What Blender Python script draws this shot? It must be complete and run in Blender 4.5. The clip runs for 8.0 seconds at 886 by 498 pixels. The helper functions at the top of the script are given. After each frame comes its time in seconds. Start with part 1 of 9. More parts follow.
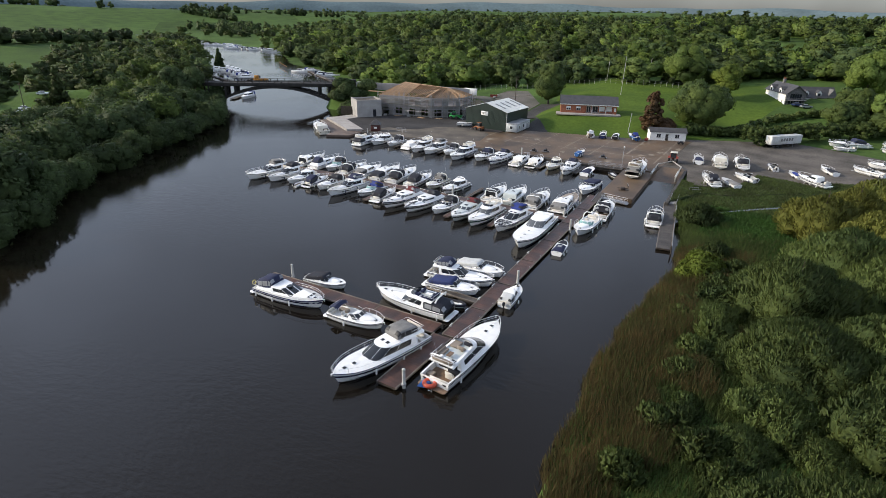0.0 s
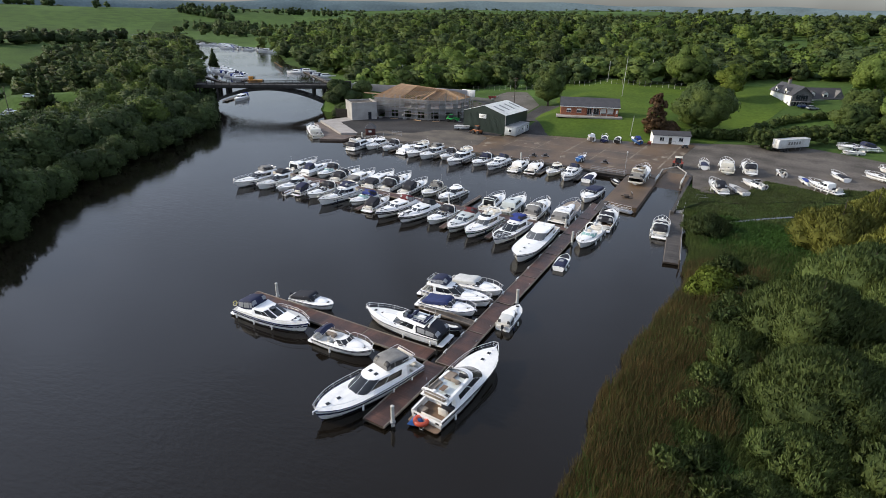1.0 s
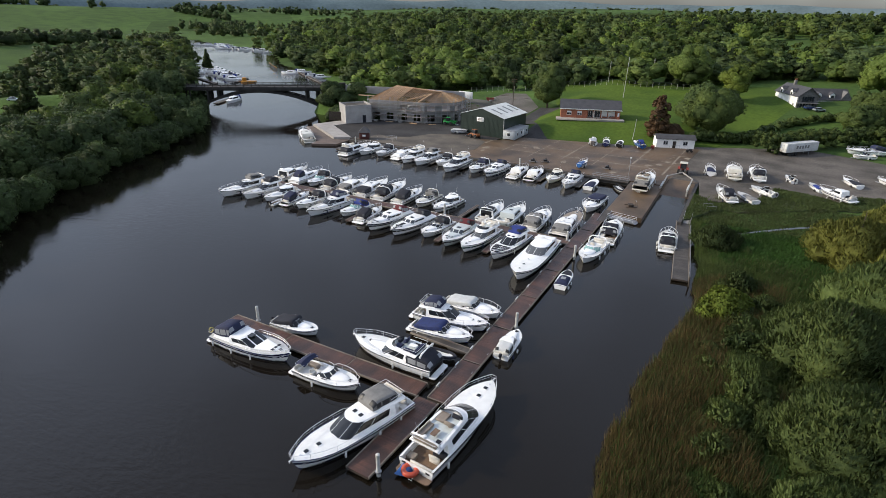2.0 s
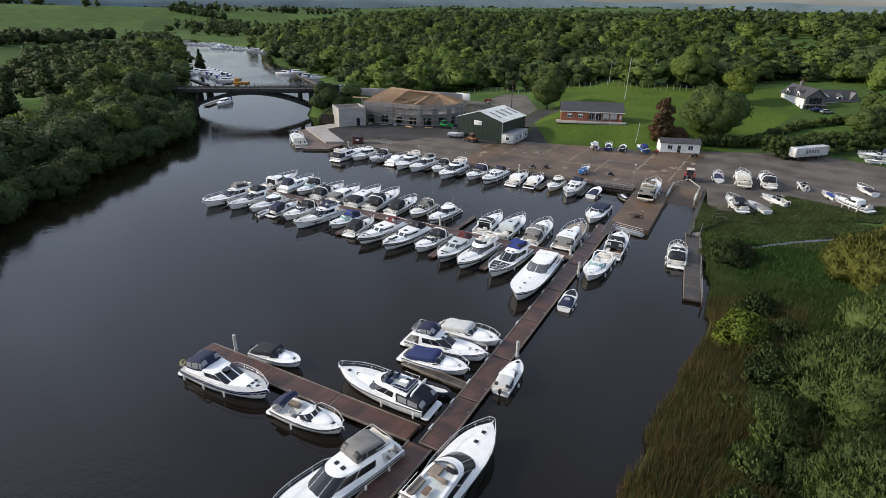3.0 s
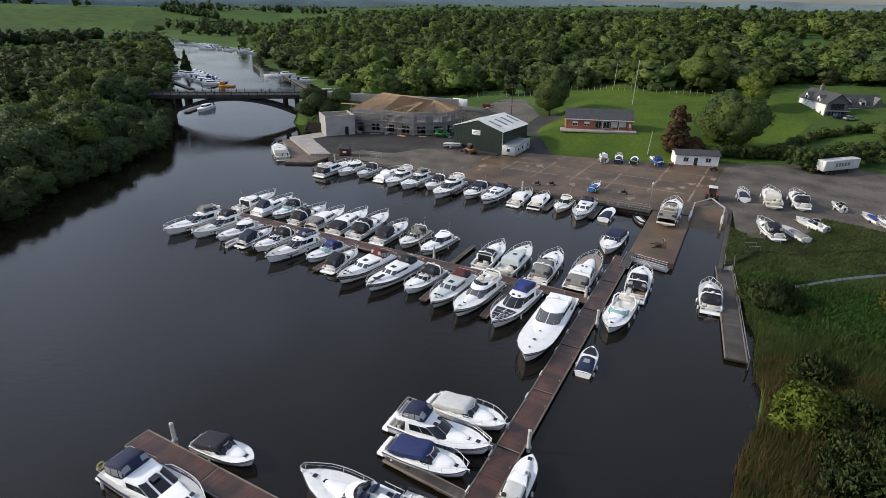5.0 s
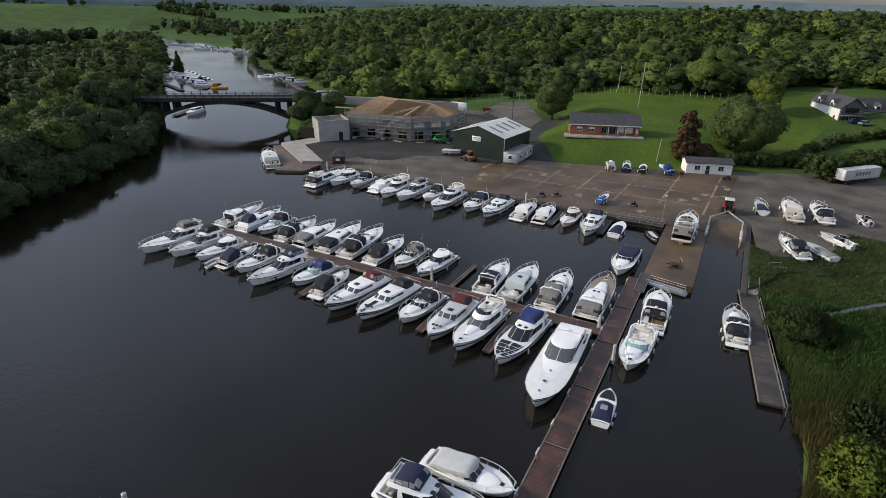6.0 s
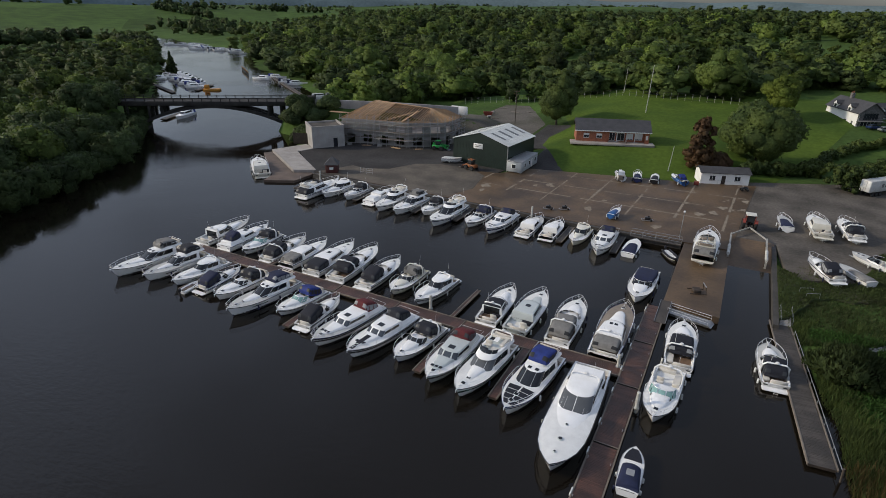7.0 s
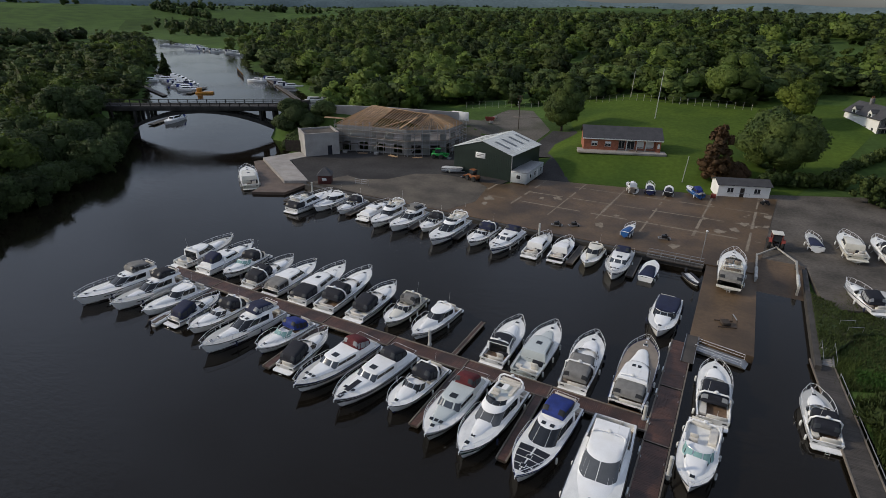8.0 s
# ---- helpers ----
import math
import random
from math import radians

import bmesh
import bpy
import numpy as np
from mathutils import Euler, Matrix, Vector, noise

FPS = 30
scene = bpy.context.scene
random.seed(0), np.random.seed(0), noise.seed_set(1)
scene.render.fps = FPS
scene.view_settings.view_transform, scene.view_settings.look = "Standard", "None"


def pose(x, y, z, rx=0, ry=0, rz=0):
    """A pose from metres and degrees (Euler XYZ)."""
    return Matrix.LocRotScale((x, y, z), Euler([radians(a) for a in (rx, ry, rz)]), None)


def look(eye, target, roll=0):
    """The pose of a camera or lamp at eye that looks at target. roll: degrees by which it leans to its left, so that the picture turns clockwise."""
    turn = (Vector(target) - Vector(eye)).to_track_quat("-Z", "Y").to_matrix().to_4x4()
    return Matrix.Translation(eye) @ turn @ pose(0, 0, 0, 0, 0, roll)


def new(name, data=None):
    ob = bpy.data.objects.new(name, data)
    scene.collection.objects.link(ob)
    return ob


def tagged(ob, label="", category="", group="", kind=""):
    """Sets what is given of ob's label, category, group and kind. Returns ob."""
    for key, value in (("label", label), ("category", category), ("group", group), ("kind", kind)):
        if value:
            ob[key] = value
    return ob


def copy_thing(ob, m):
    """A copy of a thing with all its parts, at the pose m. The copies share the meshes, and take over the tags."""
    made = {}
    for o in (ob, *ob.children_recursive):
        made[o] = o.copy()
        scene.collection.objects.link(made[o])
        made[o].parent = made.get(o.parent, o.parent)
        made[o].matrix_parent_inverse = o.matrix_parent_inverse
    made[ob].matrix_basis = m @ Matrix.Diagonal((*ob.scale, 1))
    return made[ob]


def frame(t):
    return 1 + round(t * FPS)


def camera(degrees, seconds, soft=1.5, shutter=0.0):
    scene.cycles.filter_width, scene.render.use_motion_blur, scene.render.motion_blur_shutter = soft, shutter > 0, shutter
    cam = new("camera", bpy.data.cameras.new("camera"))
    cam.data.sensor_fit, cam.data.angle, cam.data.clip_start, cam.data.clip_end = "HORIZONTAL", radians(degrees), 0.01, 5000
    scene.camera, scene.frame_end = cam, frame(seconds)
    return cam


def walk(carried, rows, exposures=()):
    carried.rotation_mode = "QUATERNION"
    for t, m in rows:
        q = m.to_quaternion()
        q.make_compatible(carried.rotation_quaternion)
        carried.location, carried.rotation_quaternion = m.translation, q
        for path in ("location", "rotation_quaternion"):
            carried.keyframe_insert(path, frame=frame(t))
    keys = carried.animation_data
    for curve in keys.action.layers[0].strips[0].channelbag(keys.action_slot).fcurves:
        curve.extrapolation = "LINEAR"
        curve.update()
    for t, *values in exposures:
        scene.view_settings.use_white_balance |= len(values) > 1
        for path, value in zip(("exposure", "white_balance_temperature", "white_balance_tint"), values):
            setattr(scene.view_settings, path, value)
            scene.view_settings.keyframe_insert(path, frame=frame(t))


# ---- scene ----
cam = camera(77.4, 8.0, soft=0.7)
PATH = [
    (0.0, (-0.795, 0.253, 39.067), (-1.682, 1.862, 38.276), 1.1),
    (0.5, (-1.996, 3.026, 39.218), (-2.881, 4.635, 38.426), 1.1),
    (1.0, (-3.107, 5.825, 39.381), (-3.991, 7.434, 38.587), 1.0),
    (1.5, (-4.289, 8.815, 39.552), (-5.172, 10.424, 38.757), 0.9),
    (3.0, (-8.409, 18.059, 39.971), (-9.283, 19.669, 39.17), 0.8),
    (3.5, (-9.988, 21.406, 40.037), (-10.861, 23.017, 39.237), 0.7),
    (4.0, (-11.672, 24.7, 40.082), (-12.542, 26.312, 39.28), 0.7),
    (4.5, (-13.519, 28.266, 40.165), (-14.387, 29.879, 39.361), 0.7),
    (6.0, (-19.454, 39.326, 40.208), (-20.314, 40.942, 39.403), 0.8),
    (6.5, (-21.708, 43.231, 40.263), (-22.567, 44.848, 39.458), 0.8),
    (7.0, (-23.844, 47.151, 40.265), (-24.701, 48.768, 39.459), 0.9),
    (7.5, (-26.117, 51.225, 40.225), (-26.974, 52.844, 39.422), 0.9),
    (8.0, (-28.32, 55.178, 40.165), (-29.176, 56.797, 39.362), 1.0),
]
EXPOSURE = [(0.0, 0.94), (3.5, 0.80), (4.5, 0.78), (6.0, 0.46), (8.0, 0.06)]
walk(cam, [(t, look(eye, target, roll)) for t, eye, target, roll in PATH], EXPOSURE)

# ---- sky and sun ----
SUN_AZIMUTH, SUN_HEIGHT = 246.0, 26.0  # degrees: compass-like from +y clockwise, and above the horizon
world = bpy.data.worlds.new("sky")
scene.world = world
world.use_nodes = True
wn, wl = world.node_tree.nodes, world.node_tree.links
sky = wn.new("ShaderNodeTexSky")
sky.sky_type = "NISHITA"
sky.sun_disc = False
sky.sun_elevation = radians(SUN_HEIGHT)
sky.sun_rotation = radians(SUN_AZIMUTH)
sky.dust_density, sky.ozone_density = 0.6, 2.0
haze = wn.new("ShaderNodeHueSaturation")
haze.inputs["Saturation"].default_value = 0.46
cloud = wn.new("ShaderNodeTexNoise")
cloud.inputs["Scale"].default_value = 2.2
cloud.inputs["Detail"].default_value = 5.0
cloud_map = wn.new("ShaderNodeMapRange")
cloud_map.inputs["From Min"].default_value = 0.3
cloud_map.inputs["From Max"].default_value = 0.7
cloud_map.inputs["To Min"].default_value = 0.55
cloud_map.inputs["To Max"].default_value = 1.25
shade = wn.new("ShaderNodeMix")
shade.data_type, shade.blend_type = "RGBA", "MULTIPLY"
shade.inputs["Factor"].default_value = 1.0
wl.new(sky.outputs["Color"], haze.inputs["Color"])
wl.new(cloud.outputs["Fac"], cloud_map.inputs["Value"])
wl.new(haze.outputs["Color"], shade.inputs["A"])
wl.new(cloud_map.outputs["Result"], shade.inputs["B"])
# an overcast sky: dimmer towards the horizon, faintly blue
place = wn.new("ShaderNodeTexCoord")
split = wn.new("ShaderNodeSeparateXYZ")
lift = wn.new("ShaderNodeMapRange")
lift.inputs["To Min"].default_value, lift.inputs["To Max"].default_value = 0.21, 1.40
high = wn.new("ShaderNodeMath")
high.operation = "POWER"
high.use_clamp = True
high.inputs[1].default_value = 0.6
cool = wn.new("ShaderNodeMix")
cool.data_type, cool.blend_type = "RGBA", "MULTIPLY"
cool.inputs["Factor"].default_value = 1.0
cool.inputs["B"].default_value = (0.96, 0.99, 1.07, 1)
dim = wn.new("ShaderNodeMix")
dim.data_type, dim.blend_type = "RGBA", "MULTIPLY"
dim.inputs["Factor"].default_value = 1.0
wl.new(place.outputs["Generated"], split.inputs["Vector"])
wl.new(split.outputs["Z"], high.inputs[0])
wl.new(high.outputs["Value"], lift.inputs["Value"])
wl.new(shade.outputs["Result"], cool.inputs["A"])
wl.new(cool.outputs["Result"], dim.inputs["A"])
wl.new(lift.outputs["Result"], dim.inputs["B"])
wl.new(dim.outputs["Result"], wn["Background"].inputs["Color"])
wn["Background"].inputs["Strength"].default_value = 0.15

sun_lamp = new("sun", bpy.data.lights.new("sun", "SUN"))
sun_lamp.data.energy, sun_lamp.data.angle, sun_lamp.data.color = 2.3, radians(5.0), (1.0, 0.88, 0.70)
a_, h_ = radians(SUN_AZIMUTH), radians(SUN_HEIGHT)
sun_lamp.matrix_world = look((math.sin(a_) * 300, math.cos(a_) * 300, math.tan(h_) * 300), (0, 0, 0))


# ---- materials ----
def mat(name, color, rough=0.5, metal=0.0, var=0.25, scale=1.0, bump=0.0, bump_scale=12.0, second=None, coat=0.0, coords="Object", per_object=0.0, per_island=0.0, spec=0.5):
    """A surface with a wide stain, a fine grain, and optional relief; second: the colour the stains go to."""
    m = bpy.data.materials.new(name)
    m.use_nodes = True
    n, l = m.node_tree.nodes, m.node_tree.links
    b = n["Principled BSDF"]
    b.inputs["Roughness"].default_value, b.inputs["Metallic"].default_value = rough, metal
    b.inputs["Coat Weight"].default_value = coat
    b.inputs["Specular IOR Level"].default_value = spec
    tc = n.new("ShaderNodeTexCoord")
    if coords == "World":
        geo = n.new("ShaderNodeNewGeometry")
        where = geo.outputs["Position"]
    else:
        where = tc.outputs[coords]
    big, small = n.new("ShaderNodeTexNoise"), n.new("ShaderNodeTexNoise")
    big.inputs["Scale"].default_value, big.inputs["Detail"].default_value = scale, 6.0
    small.inputs["Scale"].default_value, small.inputs["Detail"].default_value = scale * 14.0, 3.0
    l.new(where, big.inputs["Vector"])
    l.new(where, small.inputs["Vector"])
    c = Vector(color)
    d = Vector(second) if second else c * (1.0 - var)
    ramp = n.new("ShaderNodeMapRange")
    ramp.inputs["From Min"].default_value, ramp.inputs["From Max"].default_value = 0.38, 0.66
    l.new(big.outputs["Fac"], ramp.inputs["Value"])
    mix = n.new("ShaderNodeMix")
    mix.data_type = "RGBA"
    mix.inputs["A"].default_value, mix.inputs["B"].default_value = (*c, 1), (*d, 1)
    l.new(ramp.outputs["Result"], mix.inputs["Factor"])
    grain = n.new("ShaderNodeMapRange")
    grain.inputs["From Min"].default_value, grain.inputs["From Max"].default_value = 0.25, 0.75
    grain.inputs["To Min"].default_value, grain.inputs["To Max"].default_value = 1.0 - var * 0.6, 1.0 + var * 0.6
    l.new(small.outputs["Fac"], grain.inputs["Value"])
    mul = n.new("ShaderNodeMix")
    mul.data_type, mul.blend_type = "RGBA", "MULTIPLY"
    mul.inputs["Factor"].default_value = 1.0
    l.new(mix.outputs["Result"], mul.inputs["A"])
    l.new(grain.outputs["Result"], mul.inputs["B"])
    last = mul.outputs["Result"]
    for amount, node, socket in ((per_object, "ShaderNodeObjectInfo", "Random"), (per_island, "ShaderNodeNewGeometry", "Random Per Island")):
        if amount:
            info, hsv = n.new(node), n.new("ShaderNodeMapRange")
            hsv.inputs["To Min"].default_value, hsv.inputs["To Max"].default_value = 1.0 - amount, 1.0 + amount
            l.new(info.outputs[socket], hsv.inputs["Value"])
            more = n.new("ShaderNodeMix")
            more.data_type, more.blend_type = "RGBA", "MULTIPLY"
            more.inputs["Factor"].default_value = 1.0
            l.new(last, more.inputs["A"])
            l.new(hsv.outputs["Result"], more.inputs["B"])
            last = more.outputs["Result"]
    l.new(last, b.inputs["Base Color"])
    if bump:
        rel, bp = n.new("ShaderNodeTexNoise"), n.new("ShaderNodeBump")
        rel.inputs["Scale"].default_value, rel.inputs["Detail"].default_value = bump_scale, 5.0
        l.new(where, rel.inputs["Vector"])
        bp.inputs["Strength"].default_value, bp.inputs["Distance"].default_value = bump, 0.05
        l.new(rel.outputs["Fac"], bp.inputs["Height"])
        l.new(bp.outputs["Normal"], b.inputs["Normal"])
    return m


def leaf_mat(name, color, second, tree_scale=0.12, tinted=True):
    """Leaves: tint from tree to tree and leaf to leaf, some light through them."""
    m = mat(name, color, 0.6, 0, 0.35, tree_scale, 0, second=second, coords="World", per_object=0.22, per_island=0.16, spec=0.15)
    n, l = m.node_tree.nodes, m.node_tree.links
    b, out = n["Principled BSDF"], n["Material Output"]
    # leaf-sized mottling and relief
    geo, fine, fmap, fmul, bp = n.new("ShaderNodeNewGeometry"), n.new("ShaderNodeTexNoise"), n.new("ShaderNodeMapRange"), n.new("ShaderNodeMix"), n.new("ShaderNodeBump")
    fine.inputs["Scale"].default_value, fine.inputs["Detail"].default_value, fine.inputs["Roughness"].default_value = 1.7, 5.0, 0.72
    fmap.inputs["From Min"].default_value, fmap.inputs["From Max"].default_value = 0.34, 0.66
    fmap.inputs["To Min"].default_value, fmap.inputs["To Max"].default_value = 0.8, 1.22
    fmul.data_type, fmul.blend_type = "RGBA", "MULTIPLY"
    fmul.inputs["Factor"].default_value = 1.0
    bp.inputs["Strength"].default_value, bp.inputs["Distance"].default_value = 0.6, 0.4
    l.new(geo.outputs["Position"], fine.inputs["Vector"])
    l.new(fine.outputs["Fac"], fmap.inputs["Value"])
    l.new(b.inputs["Base Color"].links[0].from_socket, fmul.inputs["A"])
    l.new(fmap.outputs["Result"], fmul.inputs["B"])
    l.new(fmul.outputs["Result"], b.inputs["Base Color"])
    l.new(fine.outputs["Fac"], bp.inputs["Height"])
    l.new(bp.outputs["Normal"], b.inputs["Normal"])
    if tinted:
        tint, more = n.new("ShaderNodeAttribute"), n.new("ShaderNodeMix")
        tint.attribute_name = "tint"
        more.data_type, more.blend_type = "RGBA", "MULTIPLY"
        more.inputs["Factor"].default_value = 1.0
        l.new(fmul.outputs["Result"], more.inputs["A"])
        l.new(tint.outputs["Fac"], more.inputs["B"])
        l.new(more.outputs["Result"], b.inputs["Base Color"])
    tr, ms = n.new("ShaderNodeBsdfTranslucent"), n.new("ShaderNodeMixShader")
    ms.inputs["Fac"].default_value = 0.42
    l.new(b.inputs["Base Color"].links[0].from_socket, tr.inputs["Color"])
    l.new(b.outputs["BSDF"], ms.inputs[1])
    l.new(tr.outputs["BSDF"], ms.inputs[2])
    l.new(ms.outputs["Shader"], out.inputs["Surface"])
    return m


def glass_mat(name, color, rough=0.04, spec=0.6):
    m = mat(name, color, rough, 0, 0.15, 0.8, spec=spec)
    m.node_tree.nodes["Principled BSDF"].inputs["IOR"].default_value = 1.5
    return m


GEL = mat("white gelcoat", (0.88, 0.88, 0.87), 0.25, 0, 0.06, 0.7, second=(0.82, 0.815, 0.79), coat=0.3, per_object=0.04)
GEL_CREAM = mat("cream gelcoat", (0.74, 0.71, 0.62), 0.26, 0, 0.07, 0.7, second=(0.66, 0.63, 0.54), coat=0.3)
GEL_GREY = mat("pale grey gelcoat", (0.52, 0.56, 0.55), 0.3, 0, 0.08, 0.7, coat=0.2)
NONSKID = mat("off-white non-skid deck", (0.80, 0.80, 0.775), 0.55, 0, 0.1, 1.2, 0.2, 60)
GREY_DECK = mat("grey non-skid deck", (0.50, 0.50, 0.48), 0.6, 0, 0.1, 1.2, 0.2, 60)
TAN_DECK = mat("weathered tan side deck", (0.27, 0.225, 0.18), 0.65, 0, 0.2, 1.2, 0.2, 40)
NAVY_PAINT = mat("navy hull stripe", (0.012, 0.02, 0.075), 0.25, 0, 0.15, 1.0, coat=0.3)
GREEN_PAINT = mat("dark green hull stripe", (0.01, 0.06, 0.045), 0.25, 0, 0.15, 1.0, coat=0.3)
BLACK_PAINT = mat("black stripe", (0.012, 0.012, 0.014), 0.3, 0, 0.15, 1.0)
BLUE_PAINT = mat("mid blue paint", (0.02, 0.10, 0.30), 0.4, 0, 0.15, 1.0)
TINTED = glass_mat("tinted glass", (0.012, 0.014, 0.016), 0.12)
TEAL_GLASS = glass_mat("pale teal windscreen", (0.22, 0.38, 0.36), 0.08)
VINYL_DARK = glass_mat("smoky vinyl window", (0.03, 0.031, 0.033), 0.45, 0.25)
SCREEN = glass_mat("clear windscreen over a pale dashboard", (0.10, 0.106, 0.112), 0.15, 0.5)
VINYL = glass_mat("clear vinyl window", (0.040, 0.044, 0.05), 0.45, 0.25)
VINYL_PALE = glass_mat("pale clear vinyl window", (0.27, 0.28, 0.29), 0.42, 0.25)
BLUE_GLASS = glass_mat("blue-grey windscreen glass", (0.045, 0.055, 0.068), 0.1)
WINDOW = glass_mat("window glass", (0.03, 0.035, 0.04), 0.05)
NAVY = mat("navy canvas", (0.012, 0.018, 0.055), 0.85, 0, 0.3, 1.5, 0.3, 20)
ROYAL = mat("royal blue canvas", (0.015, 0.035, 0.20), 0.8, 0, 0.3, 1.5, 0.3, 20)
BLACK = mat("black canvas", (0.011, 0.013, 0.022), 0.85, 0, 0.3, 1.5, 0.3, 20)
MAROON = mat("maroon canvas", (0.11, 0.012, 0.016), 0.85, 0, 0.3, 1.5, 0.3, 20)
GREY_CLOTH = mat("grey canvas", (0.20, 0.195, 0.185), 0.85, 0, 0.25, 1.5, 0.3, 20)
WHITE_CLOTH = mat("pale grey tarpaulin", (0.52, 0.53, 0.52), 0.7, 0, 0.15, 1.5, 0.3, 14)
TAN = mat("tan upholstery", (0.25, 0.205, 0.16), 0.6, 0, 0.2, 1.5)
SEAT = mat("cream upholstery", (0.62, 0.59, 0.53), 0.5, 0, 0.12, 1.5)
TEAK = mat("weathered teak", (0.19, 0.12, 0.075), 0.6, 0, 0.3, 2.0, 0.2, 40, second=(0.13, 0.085, 0.055))
STEEL = mat("stainless steel", (0.80, 0.80, 0.81), 0.35, 0.35, 0.08, 2.0)
RUBRAIL = mat("grey rubbing strake", (0.36, 0.36, 0.36), 0.5, 0, 0.1, 2.0)
GALV = mat("galvanised steel", (0.42, 0.43, 0.44), 0.5, 0.8, 0.25, 2.0)
RUBBER = mat("black rubber", (0.015, 0.015, 0.015), 0.8, 0, 0.2, 3.0)
FENDER = mat("white vinyl fender", (0.72, 0.72, 0.70), 0.4, 0, 0.12, 3.0)
ORANGE = mat("orange inflatable", (0.50, 0.07, 0.03), 0.45, 0, 0.2, 2.0)
DECKING = mat("wet brown decking", (0.094, 0.043, 0.028), 0.42, 0, 0.35, 0.5, 0.25, 25, second=(0.045, 0.024, 0.018), per_island=0.18)
GREY_DECKING = mat("grey weathered decking", (0.070, 0.060, 0.051), 0.65, 0, 0.3, 0.5, 0.25, 25, second=(0.042, 0.036, 0.031), per_island=0.2)
TIMBER_EDGE = mat("grey timber edge", (0.19, 0.16, 0.13), 0.75, 0, 0.3, 1.0, 0.3, 20)
FLOAT = mat("dark float", (0.03, 0.03, 0.032), 0.7, 0, 0.3, 1.0)
PILE = mat("pale pile sleeve", (0.55, 0.55, 0.52), 0.5, 0, 0.2, 1.5, second=(0.38, 0.37, 0.33))
CONCRETE = mat("wet brown concrete", (0.128, 0.083, 0.047), 0.5, 0, 0.3, 0.13, 0.3, 6, second=(0.060, 0.041, 0.026), coords="World", spec=0.3)
PALE_CONCRETE = mat("pale concrete", (0.36, 0.33, 0.30), 0.75, 0, 0.25, 0.4, 0.25, 8, coords="World")
JOINT = mat("pale joint", (0.25, 0.205, 0.15), 0.8, 0, 0.3, 1.2, coords="World")
QUAY = mat("dark quay wall", (0.06, 0.055, 0.05), 0.85, 0, 0.4, 0.7, 0.4, 5)
ASPHALT = mat("dark asphalt", (0.048, 0.045, 0.043), 0.85, 0, 0.4, 0.12, 0.3, 20, second=(0.026, 0.024, 0.023), coords="World", spec=0.25)
GRAVEL = mat("grey gravel", (0.125, 0.110, 0.095), 0.9, 0, 0.4, 0.13, 0.5, 14, second=(0.062, 0.056, 0.048), coords="World", spec=0.2)
RENDER = mat("grey cement render", (0.37, 0.355, 0.335), 0.85, 0, 0.2, 0.35, 0.3, 10, second=(0.29, 0.275, 0.26))
BLOCK = mat("grey blockwork", (0.30, 0.295, 0.28), 0.9, 0, 0.25, 0.5, 0.35, 8)
BRIDGE = mat("dark weathered concrete", (0.050, 0.047, 0.043), 0.9, 0, 0.4, 0.35, 0.35, 6, second=(0.026, 0.025, 0.023), spec=0.2)
PINE = mat("fresh roof timber", (0.46, 0.30, 0.17), 0.7, 0, 0.2, 1.0, per_object=0.15)
SHEET = mat("pale roof sheet", (0.62, 0.64, 0.63), 0.5, 0.1, 0.15, 0.3)
SKYLIGHT = mat("grey translucent sheet", (0.10, 0.11, 0.12), 0.3, 0, 0.15, 0.5)
SHED_GREEN = mat("dark green cladding", (0.016, 0.030, 0.023), 0.5, 0.1, 0.2, 0.5)
BRICK = mat("red brick", (0.33, 0.115, 0.06), 0.85, 0, 0.3, 1.5, 0.3, 14, second=(0.24, 0.085, 0.05))
SLATE = mat("dark roof slate", (0.055, 0.053, 0.055), 0.6, 0, 0.3, 0.7, 0.4, 6)
WHITE_WALL = mat("white painted render", (0.78, 0.77, 0.74), 0.8, 0, 0.08, 0.6, 0.2, 12)
STONE = mat("grey rubble stone", (0.16, 0.155, 0.15), 0.9, 0, 0.45, 1.6, 0.5, 5)
WHITE_PVC = mat("white plastic frame", (0.75, 0.75, 0.73), 0.4, 0, 0.08, 1.0)
CABIN_GREY = mat("pale grey steel cabin", (0.42, 0.45, 0.46), 0.5, 0.1, 0.15, 0.8)
BOX_WHITE = mat("dirty white container paint", (0.58, 0.59, 0.58), 0.5, 0.1, 0.2, 0.5, second=(0.45, 0.44, 0.41))
DARK_WOOD = mat("dark stained timber", (0.045, 0.033, 0.025), 0.8, 0, 0.35, 1.0, 0.3, 10)
POLE_WOOD = mat("creosoted pole", (0.07, 0.055, 0.042), 0.85, 0, 0.3, 1.0)
POLE_PALE = mat("pale painted pole", (0.42, 0.42, 0.38), 0.6, 0, 0.2, 1.0)
TRACTOR_RED = mat("faded red paint", (0.25, 0.045, 0.03), 0.5, 0, 0.3, 1.5)
PLANT_GREEN = mat("bright green paint", (0.02, 0.30, 0.06), 0.4, 0, 0.2, 1.5)
PLANT_YELLOW = mat("yellow machine paint", (0.50, 0.22, 0.02), 0.45, 0, 0.25, 1.5)
CAR_SILVER = mat("silver car paint", (0.50, 0.53, 0.56), 0.3, 0.5, 0.08, 1.0)
CAR_BLUE = mat("dark blue car paint", (0.02, 0.04, 0.12), 0.3, 0.2, 0.08, 1.0)
BARK = mat("bark", (0.075, 0.06, 0.045), 0.9, 0, 0.4, 1.0, 0.5, 10)
LEAF = leaf_mat("green foliage", (0.111, 0.149, 0.040), (0.054, 0.084, 0.028))
LEAF_DARK = leaf_mat("dark green foliage", (0.078, 0.109, 0.038), (0.042, 0.069, 0.027))
